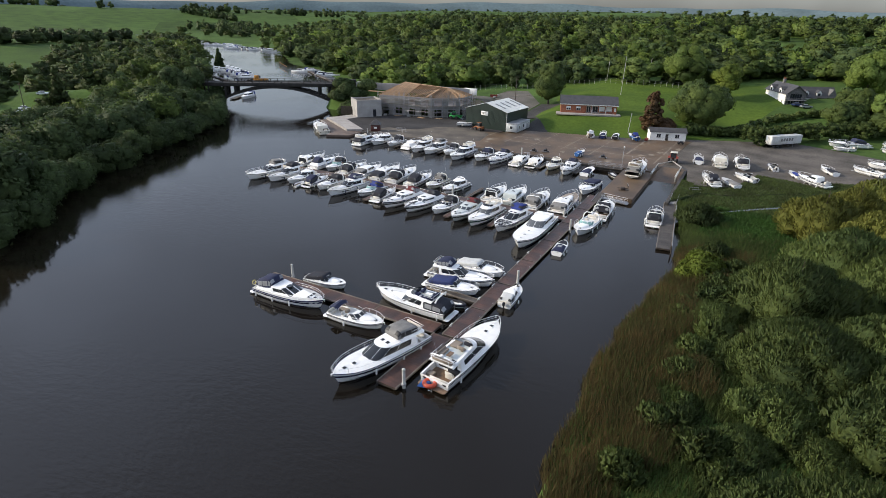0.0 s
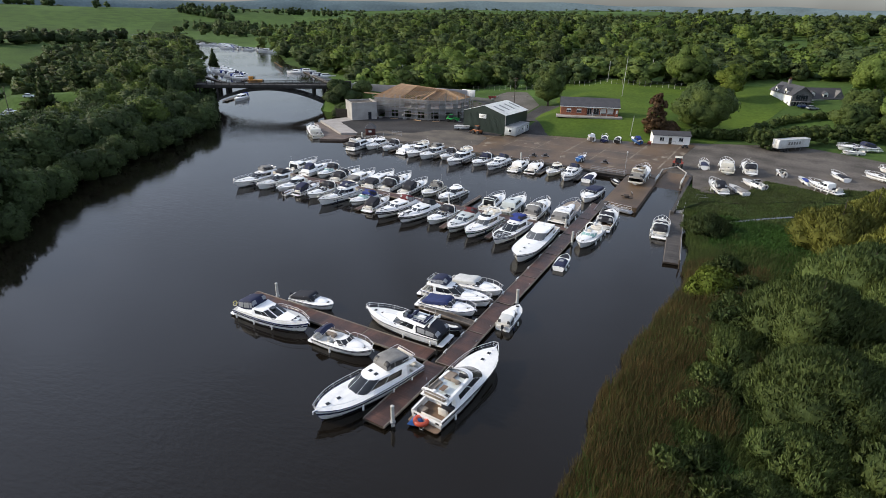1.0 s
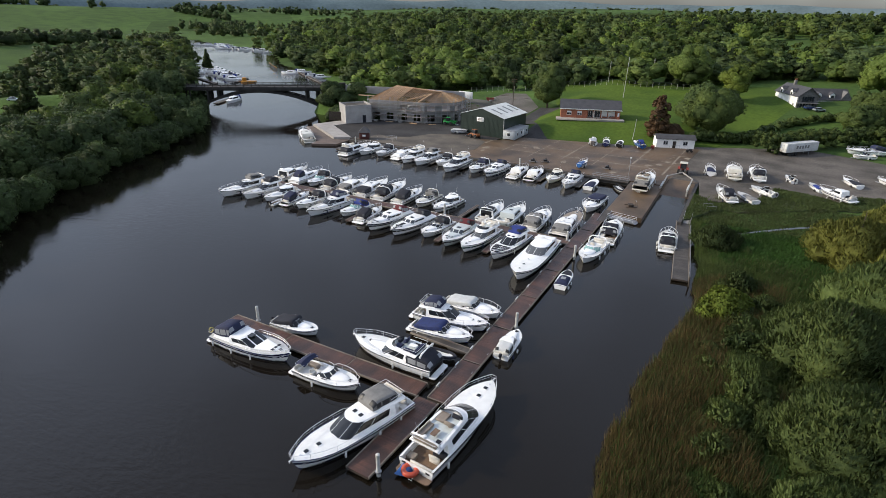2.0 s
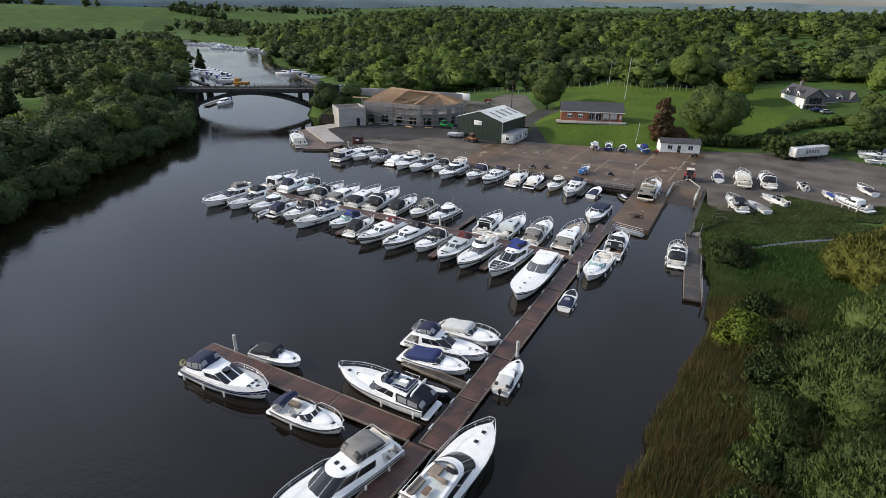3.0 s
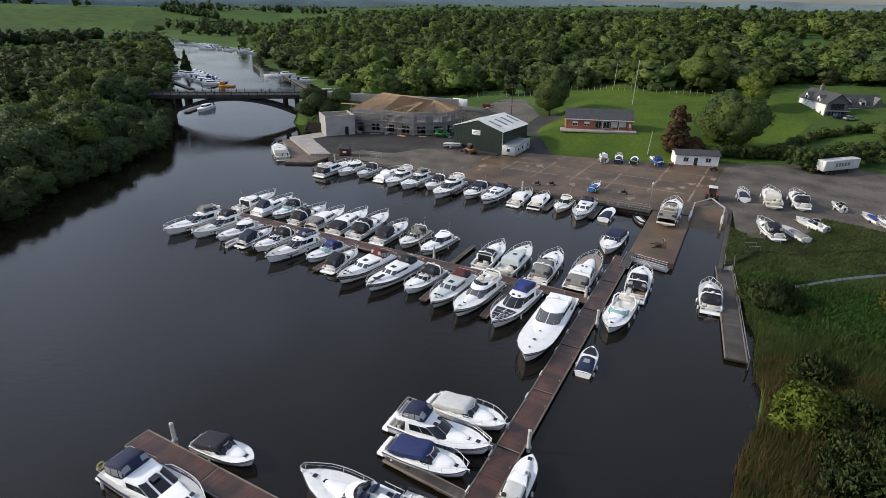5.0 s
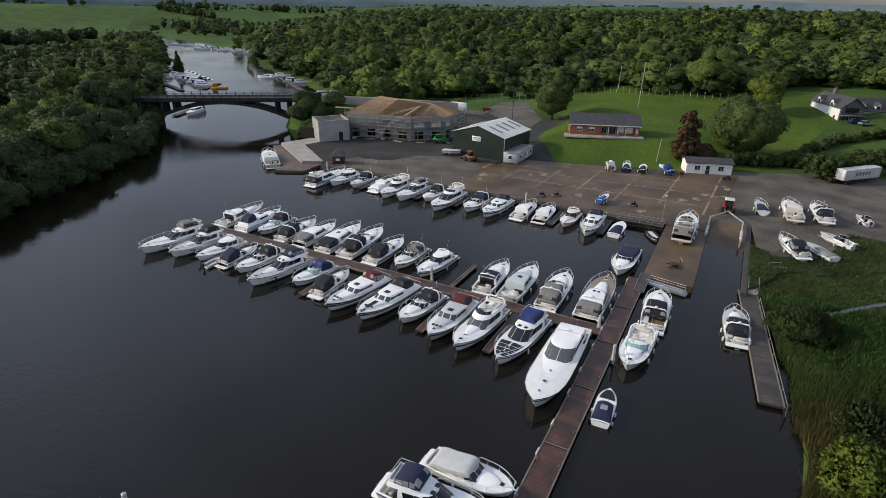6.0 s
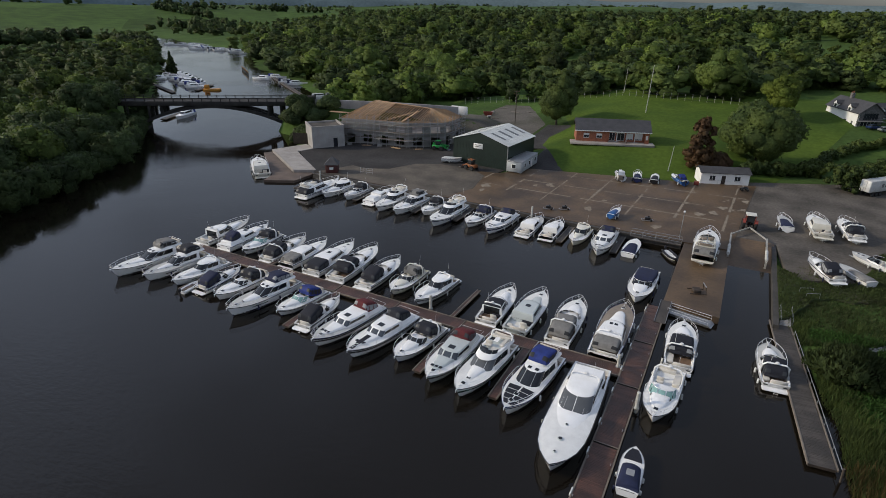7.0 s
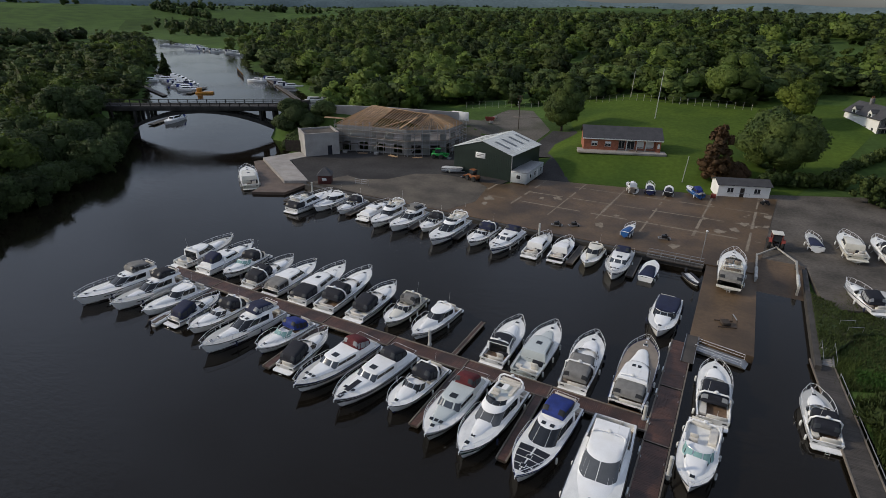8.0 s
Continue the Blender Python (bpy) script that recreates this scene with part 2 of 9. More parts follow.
LEAF_LIME = leaf_mat("light green foliage", (0.126, 0.172, 0.037), (0.071, 0.113, 0.029))
LEAF_OLIVE = leaf_mat("grey-green willow foliage", (0.129, 0.171, 0.051), (0.075, 0.111, 0.038))
LEAF_YELLOW = leaf_mat("yellow-green foliage", (0.20, 0.25, 0.040), (0.13, 0.18, 0.034))
LEAF_RED = leaf_mat("copper foliage", (0.160, 0.092, 0.050), (0.098, 0.068, 0.038))
LEAF_BRIGHT = leaf_mat("sunlit light green foliage", (0.170, 0.230, 0.052), (0.110, 0.165, 0.042))
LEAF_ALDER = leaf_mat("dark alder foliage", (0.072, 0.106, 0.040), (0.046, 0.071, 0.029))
LEAF_GOLD = leaf_mat("yellow-green willow foliage", (0.225, 0.232, 0.052), (0.145, 0.165, 0.042))
REED = leaf_mat("brown-green reed", (0.150, 0.108, 0.046), (0.092, 0.078, 0.032), 0.25, False)
RUSH = leaf_mat("green rush", (0.086, 0.118, 0.034), (0.052, 0.070, 0.024), 0.20, False)
VERGE_GRASS = leaf_mat("rough verge grass", (0.075, 0.105, 0.034), (0.058, 0.070, 0.028), 0.30, False)
MEADOW = leaf_mat("lush meadow grass", (0.064, 0.138, 0.030), (0.044, 0.088, 0.022), 0.10, False)


def verge_mat():
    """Grass coming up through gravel in patches."""
    m = mat("grassy gravel", (0.052, 0.078, 0.030), 0.9, 0, 0.4, 0.45, 0.5, 8, second=(0.060, 0.058, 0.034), coords="World", spec=0.2)
    return m


VERGE = verge_mat()


def ground_mat():
    """Pasture: field by field tint at a wide scale, tufts at a fine one."""
    m = mat("pasture grass", (0.070, 0.118, 0.030), 0.9, 0, 0.35, 0.05, 0.5, 1.2, second=(0.050, 0.084, 0.025), coords="World", spec=0.05)
    n, l = m.node_tree.nodes, m.node_tree.links
    b = n["Principled BSDF"]
    geo, vor = n.new("ShaderNodeNewGeometry"), n.new("ShaderNodeTexVoronoi")
    vor.inputs["Scale"].default_value = 0.006
    l.new(geo.outputs["Position"], vor.inputs["Vector"])
    hue = n.new("ShaderNodeHueSaturation")
    mr = n.new("ShaderNodeMapRange")
    mr.inputs["To Min"].default_value, mr.inputs["To Max"].default_value = 0.7, 1.15
    sep = n.new("ShaderNodeSeparateColor")
    l.new(vor.outputs["Color"], sep.inputs["Color"])
    l.new(sep.outputs["Red"], mr.inputs["Value"])
    l.new(mr.outputs["Result"], hue.inputs["Value"])
    l.new(b.inputs["Base Color"].links[0].from_socket, hue.inputs["Color"])
    l.new(hue.outputs["Color"], b.inputs["Base Color"])
    return m


GRASS = ground_mat()
LAWN = mat("mown lawn", (0.074, 0.114, 0.019), 0.9, 0, 0.3, 0.06, 0.3, 3.0, second=(0.046, 0.080, 0.016), coords="World", spec=0.05)


def water_mat():
    m = bpy.data.materials.new("dark river water")
    m.use_nodes = True
    n, l = m.node_tree.nodes, m.node_tree.links
    b = n["Principled BSDF"]
    b.inputs["Base Color"].default_value = (0.0085, 0.0066, 0.0044, 1)
    b.inputs["IOR"].default_value, b.inputs["Roughness"].default_value = 1.333, 0.06
    geo = n.new("ShaderNodeNewGeometry")
    fine, wide, patch = n.new("ShaderNodeTexNoise"), n.new("ShaderNodeTexNoise"), n.new("ShaderNodeTexNoise")
    for node, s, d in ((fine, 1.1, 2.0), (wide, 0.4, 2.0), (patch, 0.025, 3.0)):
        node.inputs["Scale"].default_value, node.inputs["Detail"].default_value = s, d
    stretch = n.new("ShaderNodeMapping")
    stretch.inputs["Rotation"].default_value = (0, 0, 0.6)
    stretch.inputs["Scale"].default_value = (1.0, 2.4, 1.0)
    l.new(geo.outputs["Position"], stretch.inputs["Vector"])
    for node in (fine, wide):
        l.new(stretch.outputs["Vector"], node.inputs["Vector"])
    l.new(geo.outputs["Position"], patch.inputs["Vector"])
    calm = n.new("ShaderNodeMapRange")
    calm.inputs["From Min"].default_value, calm.inputs["From Max"].default_value = 0.42, 0.6
    calm.inputs["To Min"].default_value, calm.inputs["To Max"].default_value = 0.06, 1.6
    l.new(patch.outputs["Fac"], calm.inputs["Value"])
    total, rip = n.new("ShaderNodeMath"), n.new("ShaderNodeMath")
    total.operation, rip.operation = "ADD", "MULTIPLY"
    l.new(fine.outputs["Fac"], total.inputs[0])
    l.new(wide.outputs["Fac"], total.inputs[1])
    l.new(total.outputs["Value"], rip.inputs[0])
    l.new(calm.outputs["Result"], rip.inputs[1])
    bp = n.new("ShaderNodeBump")
    bp.inputs["Strength"].default_value, bp.inputs["Distance"].default_value = 0.45, 0.05
    l.new(rip.outputs["Value"], bp.inputs["Height"])
    l.new(bp.outputs["Normal"], b.inputs["Normal"])
    return m


WATER = water_mat()


# ---- mesh helpers: each gives (vertices, faces) ----
def box(x0, x1, y0, y1, z0, z1, bevel=0.0):
    if not bevel:
        v = [(x, y, z) for z in (z0, z1) for x, y in ((x0, y0), (x1, y0), (x1, y1), (x0, y1))]
        return v, [(3, 2, 1, 0), (4, 5, 6, 7), (0, 1, 5, 4), (1, 2, 6, 5), (2, 3, 7, 6), (3, 0, 4, 7)]
    e = min(bevel, (x1 - x0) * 0.45, (y1 - y0) * 0.45, (z1 - z0) * 0.45)
    ring = lambda q, z: [(x0 + q, y0 + e, z), (x0 + e, y0 + q, z), (x1 - e, y0 + q, z), (x1 - q, y0 + e, z), (x1 - q, y1 - e, z), (x1 - e, y1 - q, z), (x0 + e, y1 - q, z), (x0 + q, y1 - e, z)]
    rings = [[(x0 + e, y0 + e, z0), (x0 + e, y0 + e, z0)] and ring(e * 0.7, z0), ring(0, z0 + e), ring(0, z1 - e), ring(e * 0.7, z1)]
    return loft(rings, closed=True, caps=True)


def loft(rings, closed=False, caps=False):
    n = len(rings[0])
    v = [p for r in rings for p in r]
    f = []
    for i in range(len(rings) - 1):
        for j in range(n if closed else n - 1):
            k = (j + 1) % n
            f.append((i * n + j, i * n + k, (i + 1) * n + k, (i + 1) * n + j))
    if caps:
        f.append(tuple(reversed(range(n))))
        f.append(tuple(range((len(rings) - 1) * n, len(rings) * n)))
    return v, f


def merge(*pieces):
    v, f = [], []
    for pv, pf in pieces:
        k = len(v)
        v += list(pv)
        f += [tuple(i + k for i in face) for face in pf]
    return v, f


def shifted(piece, x=0, y=0, z=0, turn=0.0):
    c, s = math.cos(radians(turn)), math.sin(radians(turn))
    return [(x + c * p[0] - s * p[1], y + s * p[0] + c * p[1], z + p[2]) for p in piece[0]], piece[1]


def tube(path, r, sides=5, closed=False):
    """A round bar along a path of points."""
    pts = [Vector(p) for p in path]
    rings = []
    n = len(pts)
    for i, p in enumerate(pts):
        a, b = (pts[(i - 1) % n], pts[(i + 1) % n]) if closed else (pts[max(i - 1, 0)], pts[min(i + 1, n - 1)])
        d = (b - a).normalized()
        side = d.cross(Vector((0, 0, 1)))
        if side.length < 1e-3:
            side = Vector((1, 0, 0))
        side.normalize()
        up = side.cross(d)
        rr = r[i] if isinstance(r, (list, tuple)) else r
        rings.append([tuple(p + rr * (math.cos(k * math.tau / sides) * side + math.sin(k * math.tau / sides) * up)) for k in range(sides)])
    if closed:
        rings.append(rings[0])
    return loft(rings, closed=True, caps=not closed)


def cylinder(x, y, z0, z1, r, sides=10, r1=None):
    return tube([(x, y, z0), (x, y, z1)], [r, r if r1 is None else r1], sides)


def lathe(profile, sides=14):
    """profile: (radius, z) rows, round the z axis."""
    rings = [[(r * math.cos(k * math.tau / sides), r * math.sin(k * math.tau / sides), z) for k in range(sides)] for r, z in profile]
    return loft(rings, closed=True, caps=True)


def prism(outline, z0, z1):
    return loft([[(x, y, z0) for x, y in outline], [(x, y, z1) for x, y in outline]], closed=True, caps=True)


def mesh_of(name, piece, material, smooth=40):
    me = bpy.data.meshes.new(name)
    me.from_pydata(piece[0], [], piece[1])
    bm = bmesh.new()
    bm.from_mesh(me)
    bmesh.ops.remove_doubles(bm, verts=bm.verts, dist=1e-5)
    bmesh.ops.recalc_face_normals(bm, faces=bm.faces)
    bm.to_mesh(me)
    bm.free()
    me.materials.append(material)
    if smooth:
        me.shade_smooth()
        me.set_sharp_from_angle(angle=radians(smooth))
    return me


def part(name, piece, material, parent, label="", smooth=40):
    """One mesh under a thing or under a part; piece: (vertices, faces), or a mesh to share."""
    ob = new(name, piece if isinstance(piece, bpy.types.Mesh) else mesh_of(name, piece, material, smooth))
    ob.parent = parent
    return tagged(ob, label) if label else ob


def thing(name, m, label, category, group="", kind=""):
    ob = new(name)
    ob.empty_display_size = 0.3
    ob.matrix_world = m
    return tagged(ob, label, category, group, kind)


def solid(name, piece, material, label, category, group="", kind="", m=None, smooth=40):
    ob = new(name, mesh_of(name, piece, material, smooth))
    if m is not None:
        ob.matrix_world = m
    return tagged(ob, label, category, group, kind)


def fast_mesh(name, verts, quads, material, smooth=False):
    """A large mesh of quads from arrays."""
    me = bpy.data.meshes.new(name)
    k = quads.shape[1]
    me.vertices.add(len(verts))
    me.vertices.foreach_set("co", np.asarray(verts, np.float32).ravel())
    me.loops.add(quads.size)
    me.loops.foreach_set("vertex_index", quads.astype(np.int32).ravel())
    me.polygons.add(len(quads))
    me.polygons.foreach_set("loop_start", np.arange(0, quads.size, k, dtype=np.int32))
    me.polygons.foreach_set("use_smooth", np.full(len(quads), smooth))
    me.update(calc_edges=True)
    me.materials.append(material)
    return me


# ---- the ground and the river ----
RIGHT_BANK = [(-4, -400), (-7, -60), (-9, 10), (-10.9, 35), (-11.0, 45), (-11.4, 60), (-10.3, 71), (-8.6, 82), (-7.4, 94), (-8.3, 108), (-10.5, 118), (-12.5, 129.5), (-14.2, 130), (-14.2, 156), (-21, 156), (-60, 150), (-112, 151), (-138, 163), (-146, 180), (-158, 190),
              (-174, 214), (-196, 250), (-230, 275), (-264, 300), (-318, 328), (-392, 392), (-440, 424), (-500, 432), (-570, 470), (-650, 505), (-760, 545), (-840, 556)]
LEFT_BANK = [(-830, 532), (-700, 484), (-613, 453), (-545, 430), (-372, 302), (-282, 228), (-215, 178), (-178, 146), (-166, 124), (-156, 100), (-143, 78), (-134, 64), (-115, 44), (-100, 15), (-92, -60), (-88, -400)]
SHORE = np.array(RIGHT_BANK + LEFT_BANK, float)


def inland(px, py):
    """Metres from the shore, negative over the river."""
    d = np.full(px.shape, 1e9)
    inside = np.zeros(px.shape, bool)
    for (ax, ay), (bx, by) in zip(SHORE, np.roll(SHORE, -1, 0)):
        ex, ey = bx - ax, by - ay
        t = np.clip(((px - ax) * ex + (py - ay) * ey) / (ex * ex + ey * ey), 0, 1)
        d = np.minimum(d, np.hypot(px - ax - t * ex, py - ay - t * ey))
        cross = ((ay > py) != (by > py)) & (px < ex * (py - ay) / (ey if ey else 1e-9) + ax)
        inside ^= cross
    return np.where(inside, -d, d)


def step(v, a, b):
    t = np.clip((v - a) / (b - a), 0, 1)
    return t * t * (3 - 2 * t)


def hill(px, py, cx, cy, rx, ry, turn, h):
    c, s = math.cos(radians(turn)), math.sin(radians(turn))
    u, v = (px - cx) * c + (py - cy) * s, -(px - cx) * s + (py - cy) * c
    return h * np.exp(-((u / rx) ** 2 + (v / ry) ** 2))


def height(px, py):
    px, py = np.asarray(px, float), np.asarray(py, float)
    d = inland(px, py)
    z = np.where(d > 0, 0.9 * (1 - np.exp(-d / 2.5)), -2.5 * (1 - np.exp(d / 4.0)))
    land = step(d, 0, 40)
    edge = 185.5 + (px + 70) * 0.21  # the lawn climbs behind the yard
    back = 3.7 * step(py - edge, 0, 24) * step(px, -80, -66) + 2.6 * step(py, 212, 292) * step(px, -120, -60) + 2.5 * step(py, 195, 290) * step(px, -150, -110) * (1 - step(px, -80, -66))
    back *= 1 - step(px, -28, -8) * (1 - step(py, 222, 275))  # the boat park stays level
    z += land * back
    rise = hill(px, py, -60, 620, 330, 190, -8, 20) + hill(px, py, 200, 450, 200, 140, 20, 14) + hill(px, py, -330, 640, 200, 150, 25, 12)
    rise += hill(px, py, -600, 200, 200, 110, 35, 10) + hill(px, py, -1150, 800, 470, 215, 53, 28) + hill(px, py, -1300, 420, 300, 200, 10, 20)
    rise += hill(px, py, -300, 1150, 500, 220, 5, 24) + hill(px, py, 420, 900, 420, 240, 0, 26)
    far = np.hypot(px + 50, py - 100)
    waves = 16 * np.sin(px / 260 + 1.3) * np.sin(py / 310 + px / 900) + 10 * np.sin(px / 140 - py / 190)
    rise += step(far, 900, 1900) * (8 + waves * 0.7) + step(far, 2200, 4600) * (20 + 22 * np.sin(px / 900 + py / 1300))
    z = z + step(d, 15, 160) * rise
    # the road comes off the bridge on a bank
    for ax, ay, bx, by, za, zb in ((-156, 195, -108, 226, 8.6, 4.4), (-212, 156, -262, 124, 8.6, 5.0)):
        ex, ey = bx - ax, by - ay
        t = np.clip(((px - ax) * ex + (py - ay) * ey) / (ex * ex + ey * ey), 0, 1)
        off = np.hypot(px - ax - t * ex, py - ay - t * ey)
        bank = za + (zb - za) * t
        z = z + np.maximum(bank - z, 0) * (1 - step(off, 5.0, 11.0))
    return z


def spaced(lo, hi, fine_lo, fine_hi, fine, grow):
    out = list(np.arange(fine_lo, fine_hi, fine))
    for sign, edge, end in ((1, out[-1], hi), (-1, out[0], lo)):
        gap = fine
        while edge * sign < end * sign:
            gap *= grow
            edge += sign * gap
            out.append(edge)
    return np.array(sorted(out))


gx, gy = spaced(-5200, 4200, -190, 60, 2.2, 1.075), spaced(-1500, 6500, 0, 230, 2.2, 1.07)
GX, GY = np.meshgrid(gx, gy)
GZ = height(GX, GY)
nx, ny = len(gx), len(gy)
ids = np.arange(nx * ny).reshape(ny, nx)
quads = np.stack([ids[:-1, :-1], ids[:-1, 1:], ids[1:, 1:], ids[1:, :-1]], -1).reshape(-1, 4)
ground = new("ground", fast_mesh("ground", np.stack([GX, GY, GZ], -1).reshape(-1, 3), quads, GRASS, True))
tagged(ground, "rolling green pasture land with river banks", "ground", kind="structure")


def ground_z(x, y):
    return float(height(np.array([x]), np.array([y]))[0])


solid("water", ([(-2600, -1400, 0), (400, -1400, 0), (400, 1500, 0), (-2600, 1500, 0)], [(0, 1, 2, 3)]), WATER, "dark brown calm river water with faint ripples", "water", kind="structure")

# ---- quay, yard, slipway ----
def slab(name, outline, z0, z1, material, label, category="pavement"):
    return solid(name, prism(outline, z0, z1), material, label, category, kind="structure")


slab("quay_wall", [(-116, 150.6), (-29, 149.6), (-29, 150.6), (-116, 151.6)], -2.5, 1.12, QUAY, "dark stained concrete quay wall", "wall")
yard = slab("yard_concrete", [(-100, 151.5), (-29, 150.6), (-21, 150.6), (-17.5, 197), (-31, 192.5), (-70, 183.5), (-76, 175), (-95, 172)], 0.3, 1.2, CONCRETE, "brown wet concrete boatyard slab with pale joints")
slab("asphalt_apron", [(-134, 166), (-117, 152.6), (-100.2, 151.6), (-95.2, 172), (-76.2, 175.2), (-73, 200), (-84, 232), (-118, 236), (-98, 200), (-136, 178)], 0.3, 1.17, ASPHALT, "dark wet asphalt apron before the building site")
slab("gravel_yard", [(-20.9, 157.5), (-13.7, 157.5), (-12, 143), (8, 150), (24, 158), (60, 176), (60, 226), (20, 222), (-2, 208), (-20, 199.5)], 0.3, 1.16, GRAVEL, "grey gravel hardstanding for boats", "pavement")
slab("concrete_jetty", [(-28.6, 125.2), (-21, 124.2), (-21, 150.55), (-28.6, 150.55)], -2.5, 1.05, CONCRETE, "wet brown concrete jetty beside the slipway")
solid("slipway", loft([[(-20.99, 158, 1.22), (-14, 158, 1.22)], [(-20.99, 150, 0.42), (-17.5, 150, 0.36), (-14, 150, 0.42)][::2], [(-20.99, 146.5, 0.0), (-14, 146.5, 0.0)], [(-20.99, 128, -2.4), (-14, 128, -2.4)]]), CONCRETE, "dark wet concrete slipway running into the water", "slipway", kind="structure")
slab("slipway_wall", [(-14.4, 126), (-13.7, 126), (-13.7, 158), (-14.4, 158)], -2.5, 1.1, QUAY, "dark concrete wall beside the slipway", "wall")
def ragged(outline, rng, gap=1.1, amp=0.55):
    """An outline with an uneven edge."""
    out_ = []
    for (ax, ay), (bx, by) in zip(outline, outline[1:] + outline[:1]):
        n = 1 if ax < -13.6 and bx < -13.6 else max(1, int(math.hypot(bx - ax, by - ay) / gap))
        for k in range(n):
            j = 0 if k == 0 else amp
            out_.append((ax + (bx - ax) * k / n + rng.uniform(-j, j), ay + (by - ay) * k / n + rng.uniform(-j, j)))
    return out_


VERGE_LINE = ragged([(-13.68, 128.2), (-12.4, 129), (-11.6, 131.5), (-9, 137), (-2, 139.5), (8, 147), (24, 155), (25, 166), (19.4, 164), (15.2, 157.5), (9.3, 161.5), (3, 162.5), (-0.5, 152), (-3, 146), (-6, 143), (-9, 142.5), (-12, 146), (-13.68, 147.5)], random.Random(41))
slab("grass_verge", VERGE_LINE, 0.3, 1.166, VERGE, "rough green grass verge beside the slipway and gravel", "verge")
# pale joints cast into the yard slab
rj = random.Random(12)
def broken(x0, y0, x1, y1):
    """A joint that shows in stretches."""
    t, ln = 0.0, math.hypot(x1 - x0, y1 - y0)
    while t < 1:
        e = min(1.0, t + rj.uniform(2.5, 8.0) / ln)
        w = rj.uniform(0.11, 0.27)
        a, b = (x0 + (x1 - x0) * t, y0 + (y1 - y0) * t), (x0 + (x1 - x0) * e, y0 + (y1 - y0) * e)
        nx_, ny_ = -(y1 - y0) / ln * w, (x1 - x0) / ln * w
        z = 1.204 if abs(x1 - x0) > abs(y1 - y0) else 1.207
        part("joint", ([(a[0] - nx_, a[1] - ny_, z), (b[0] - nx_, b[1] - ny_, z), (b[0] + nx_, b[1] + ny_, z), (a[0] + nx_, a[1] + ny_, z)], [(0, 1, 2, 3)]), JOINT, yard, smooth=0)
        t = e + (rj.uniform(0.4, 3.5) / ln if rj.random() < 0.6 else 0)


for k in range(7):
    broken(-78 + k * 9.2, 160 + 3 * (k % 2), -77 + k * 9.3, float(np.interp(-77 + k * 9.3, (-76, -70, -31, -17.5), (174.5, 183, 192, 196))))
for y0, xa, xb, rise_ in ((165.6, -76, -20.5, 0.3), (173.0, -68, -19.8, 2.2), (182, -60, -19.3, 2.4)):
    broken(xa, y0, xb, y0 + rise_)
for k in range(18):  # pale worn patches in the slab
    px, py = rj.choice(((-28, 172), (-24, 168), (-21, 178), (-21, 182), (-20, 175), (-36, 160), (-50, 163), (-62, 170), (-30, 184), (-75, 160)))
    px, py, rr_ = px + rj.uniform(-3, 3), py + rj.uniform(-4, 4), rj.uniform(0.25, 1.1)
    ring_ = [(px + rr_ * rj.uniform(0.8, 1.1) * (1 + 0.3 * math.sin(2 * a + k)) * math.cos(a), py + rr_ * rj.uniform(1.0, 1.4) * (1 + 0.3 * math.sin(3 * a + k)) * math.sin(a), 1.2035 + 0.0004 * k) for a in np.linspace(0, math.tau, 23)[:-1]]
    part("worn_patch", (ring_, [tuple(range(22))]), JOINT, yard, smooth=0)
slab("ferry_ramp", [(-142.3, 163.7), (-122.1, 150.3), (-117.2, 153.3), (-134.4, 165.6), (-133.0, 171.2), (-138.4, 174.0)], -1, 1.3, PALE_CONCRETE, "pale concrete ramp down to the landing", "ramp")
slab("landing_stage", [(-123.8, 141.6), (-117.1, 145), (-117.0, 152.2), (-118.2, 152.6), (-122.1, 150.2), (-142.4, 163.6), (-143.6, 161.6), (-125.2, 145.9)], -1.5, 0.62, mat("worn brown landing boards", (0.14, 0.10, 0.075), 0.7, 0, 0.35, 0.4, 0.3, 10, second=(0.085, 0.062, 0.048), coords="World"), "brown timber landing stage beside the old cruiser", "jetty")
def lawn_left(y):
    return float(np.interp(y, (186, 200, 207, 220, 232, 300), (-62.4, -71.5, -75.6, -77.5, -74, -102)))


solid("shed_lane", loft([[(x, y, ground_z(x, y) + 0.075) for x in np.linspace(-83 if y > 202 else -72.5, lawn_left(y) + 0.3, 10)] for y in np.linspace(183, 236, 30)]), ASPHALT, "dark asphalt lane between the shed and the lawn", "lane", kind="structure")
solid("lawn", loft([[(x, y, ground_z(x, y) + 0.06) for x in np.linspace(lawn_left(y), -18 + (y - 190) * 0.35, 30)] for y in np.linspace(186, 294, 40)]), LAWN, "bright green mown lawn on a gentle slope", "lawn", kind="structure")

# a narrow ditch of still water through the rough grass
ditch_y = lambda x: np.interp(x, (-11, -7, -3, 3.3, 9.9, 16), (122.6, 123.4, 125.4, 131.8, 137.4, 142.6))
solid("ditch", loft([[(x, float(ditch_y(x)) + q, ground_z(x, float(ditch_y(x))) + 0.1) for q in (-0.55, 0.55)] for x in np.linspace(-8, 12, 24)]), mat("still ditch water over pale silt", (0.050, 0.055, 0.054), 0.14, 0, 0.35, 0.6, 0.15, 3, second=(0.028, 0.032, 0.026), coords="World"), "narrow ditch of pale still water through the grass", "ditch", kind="structure")
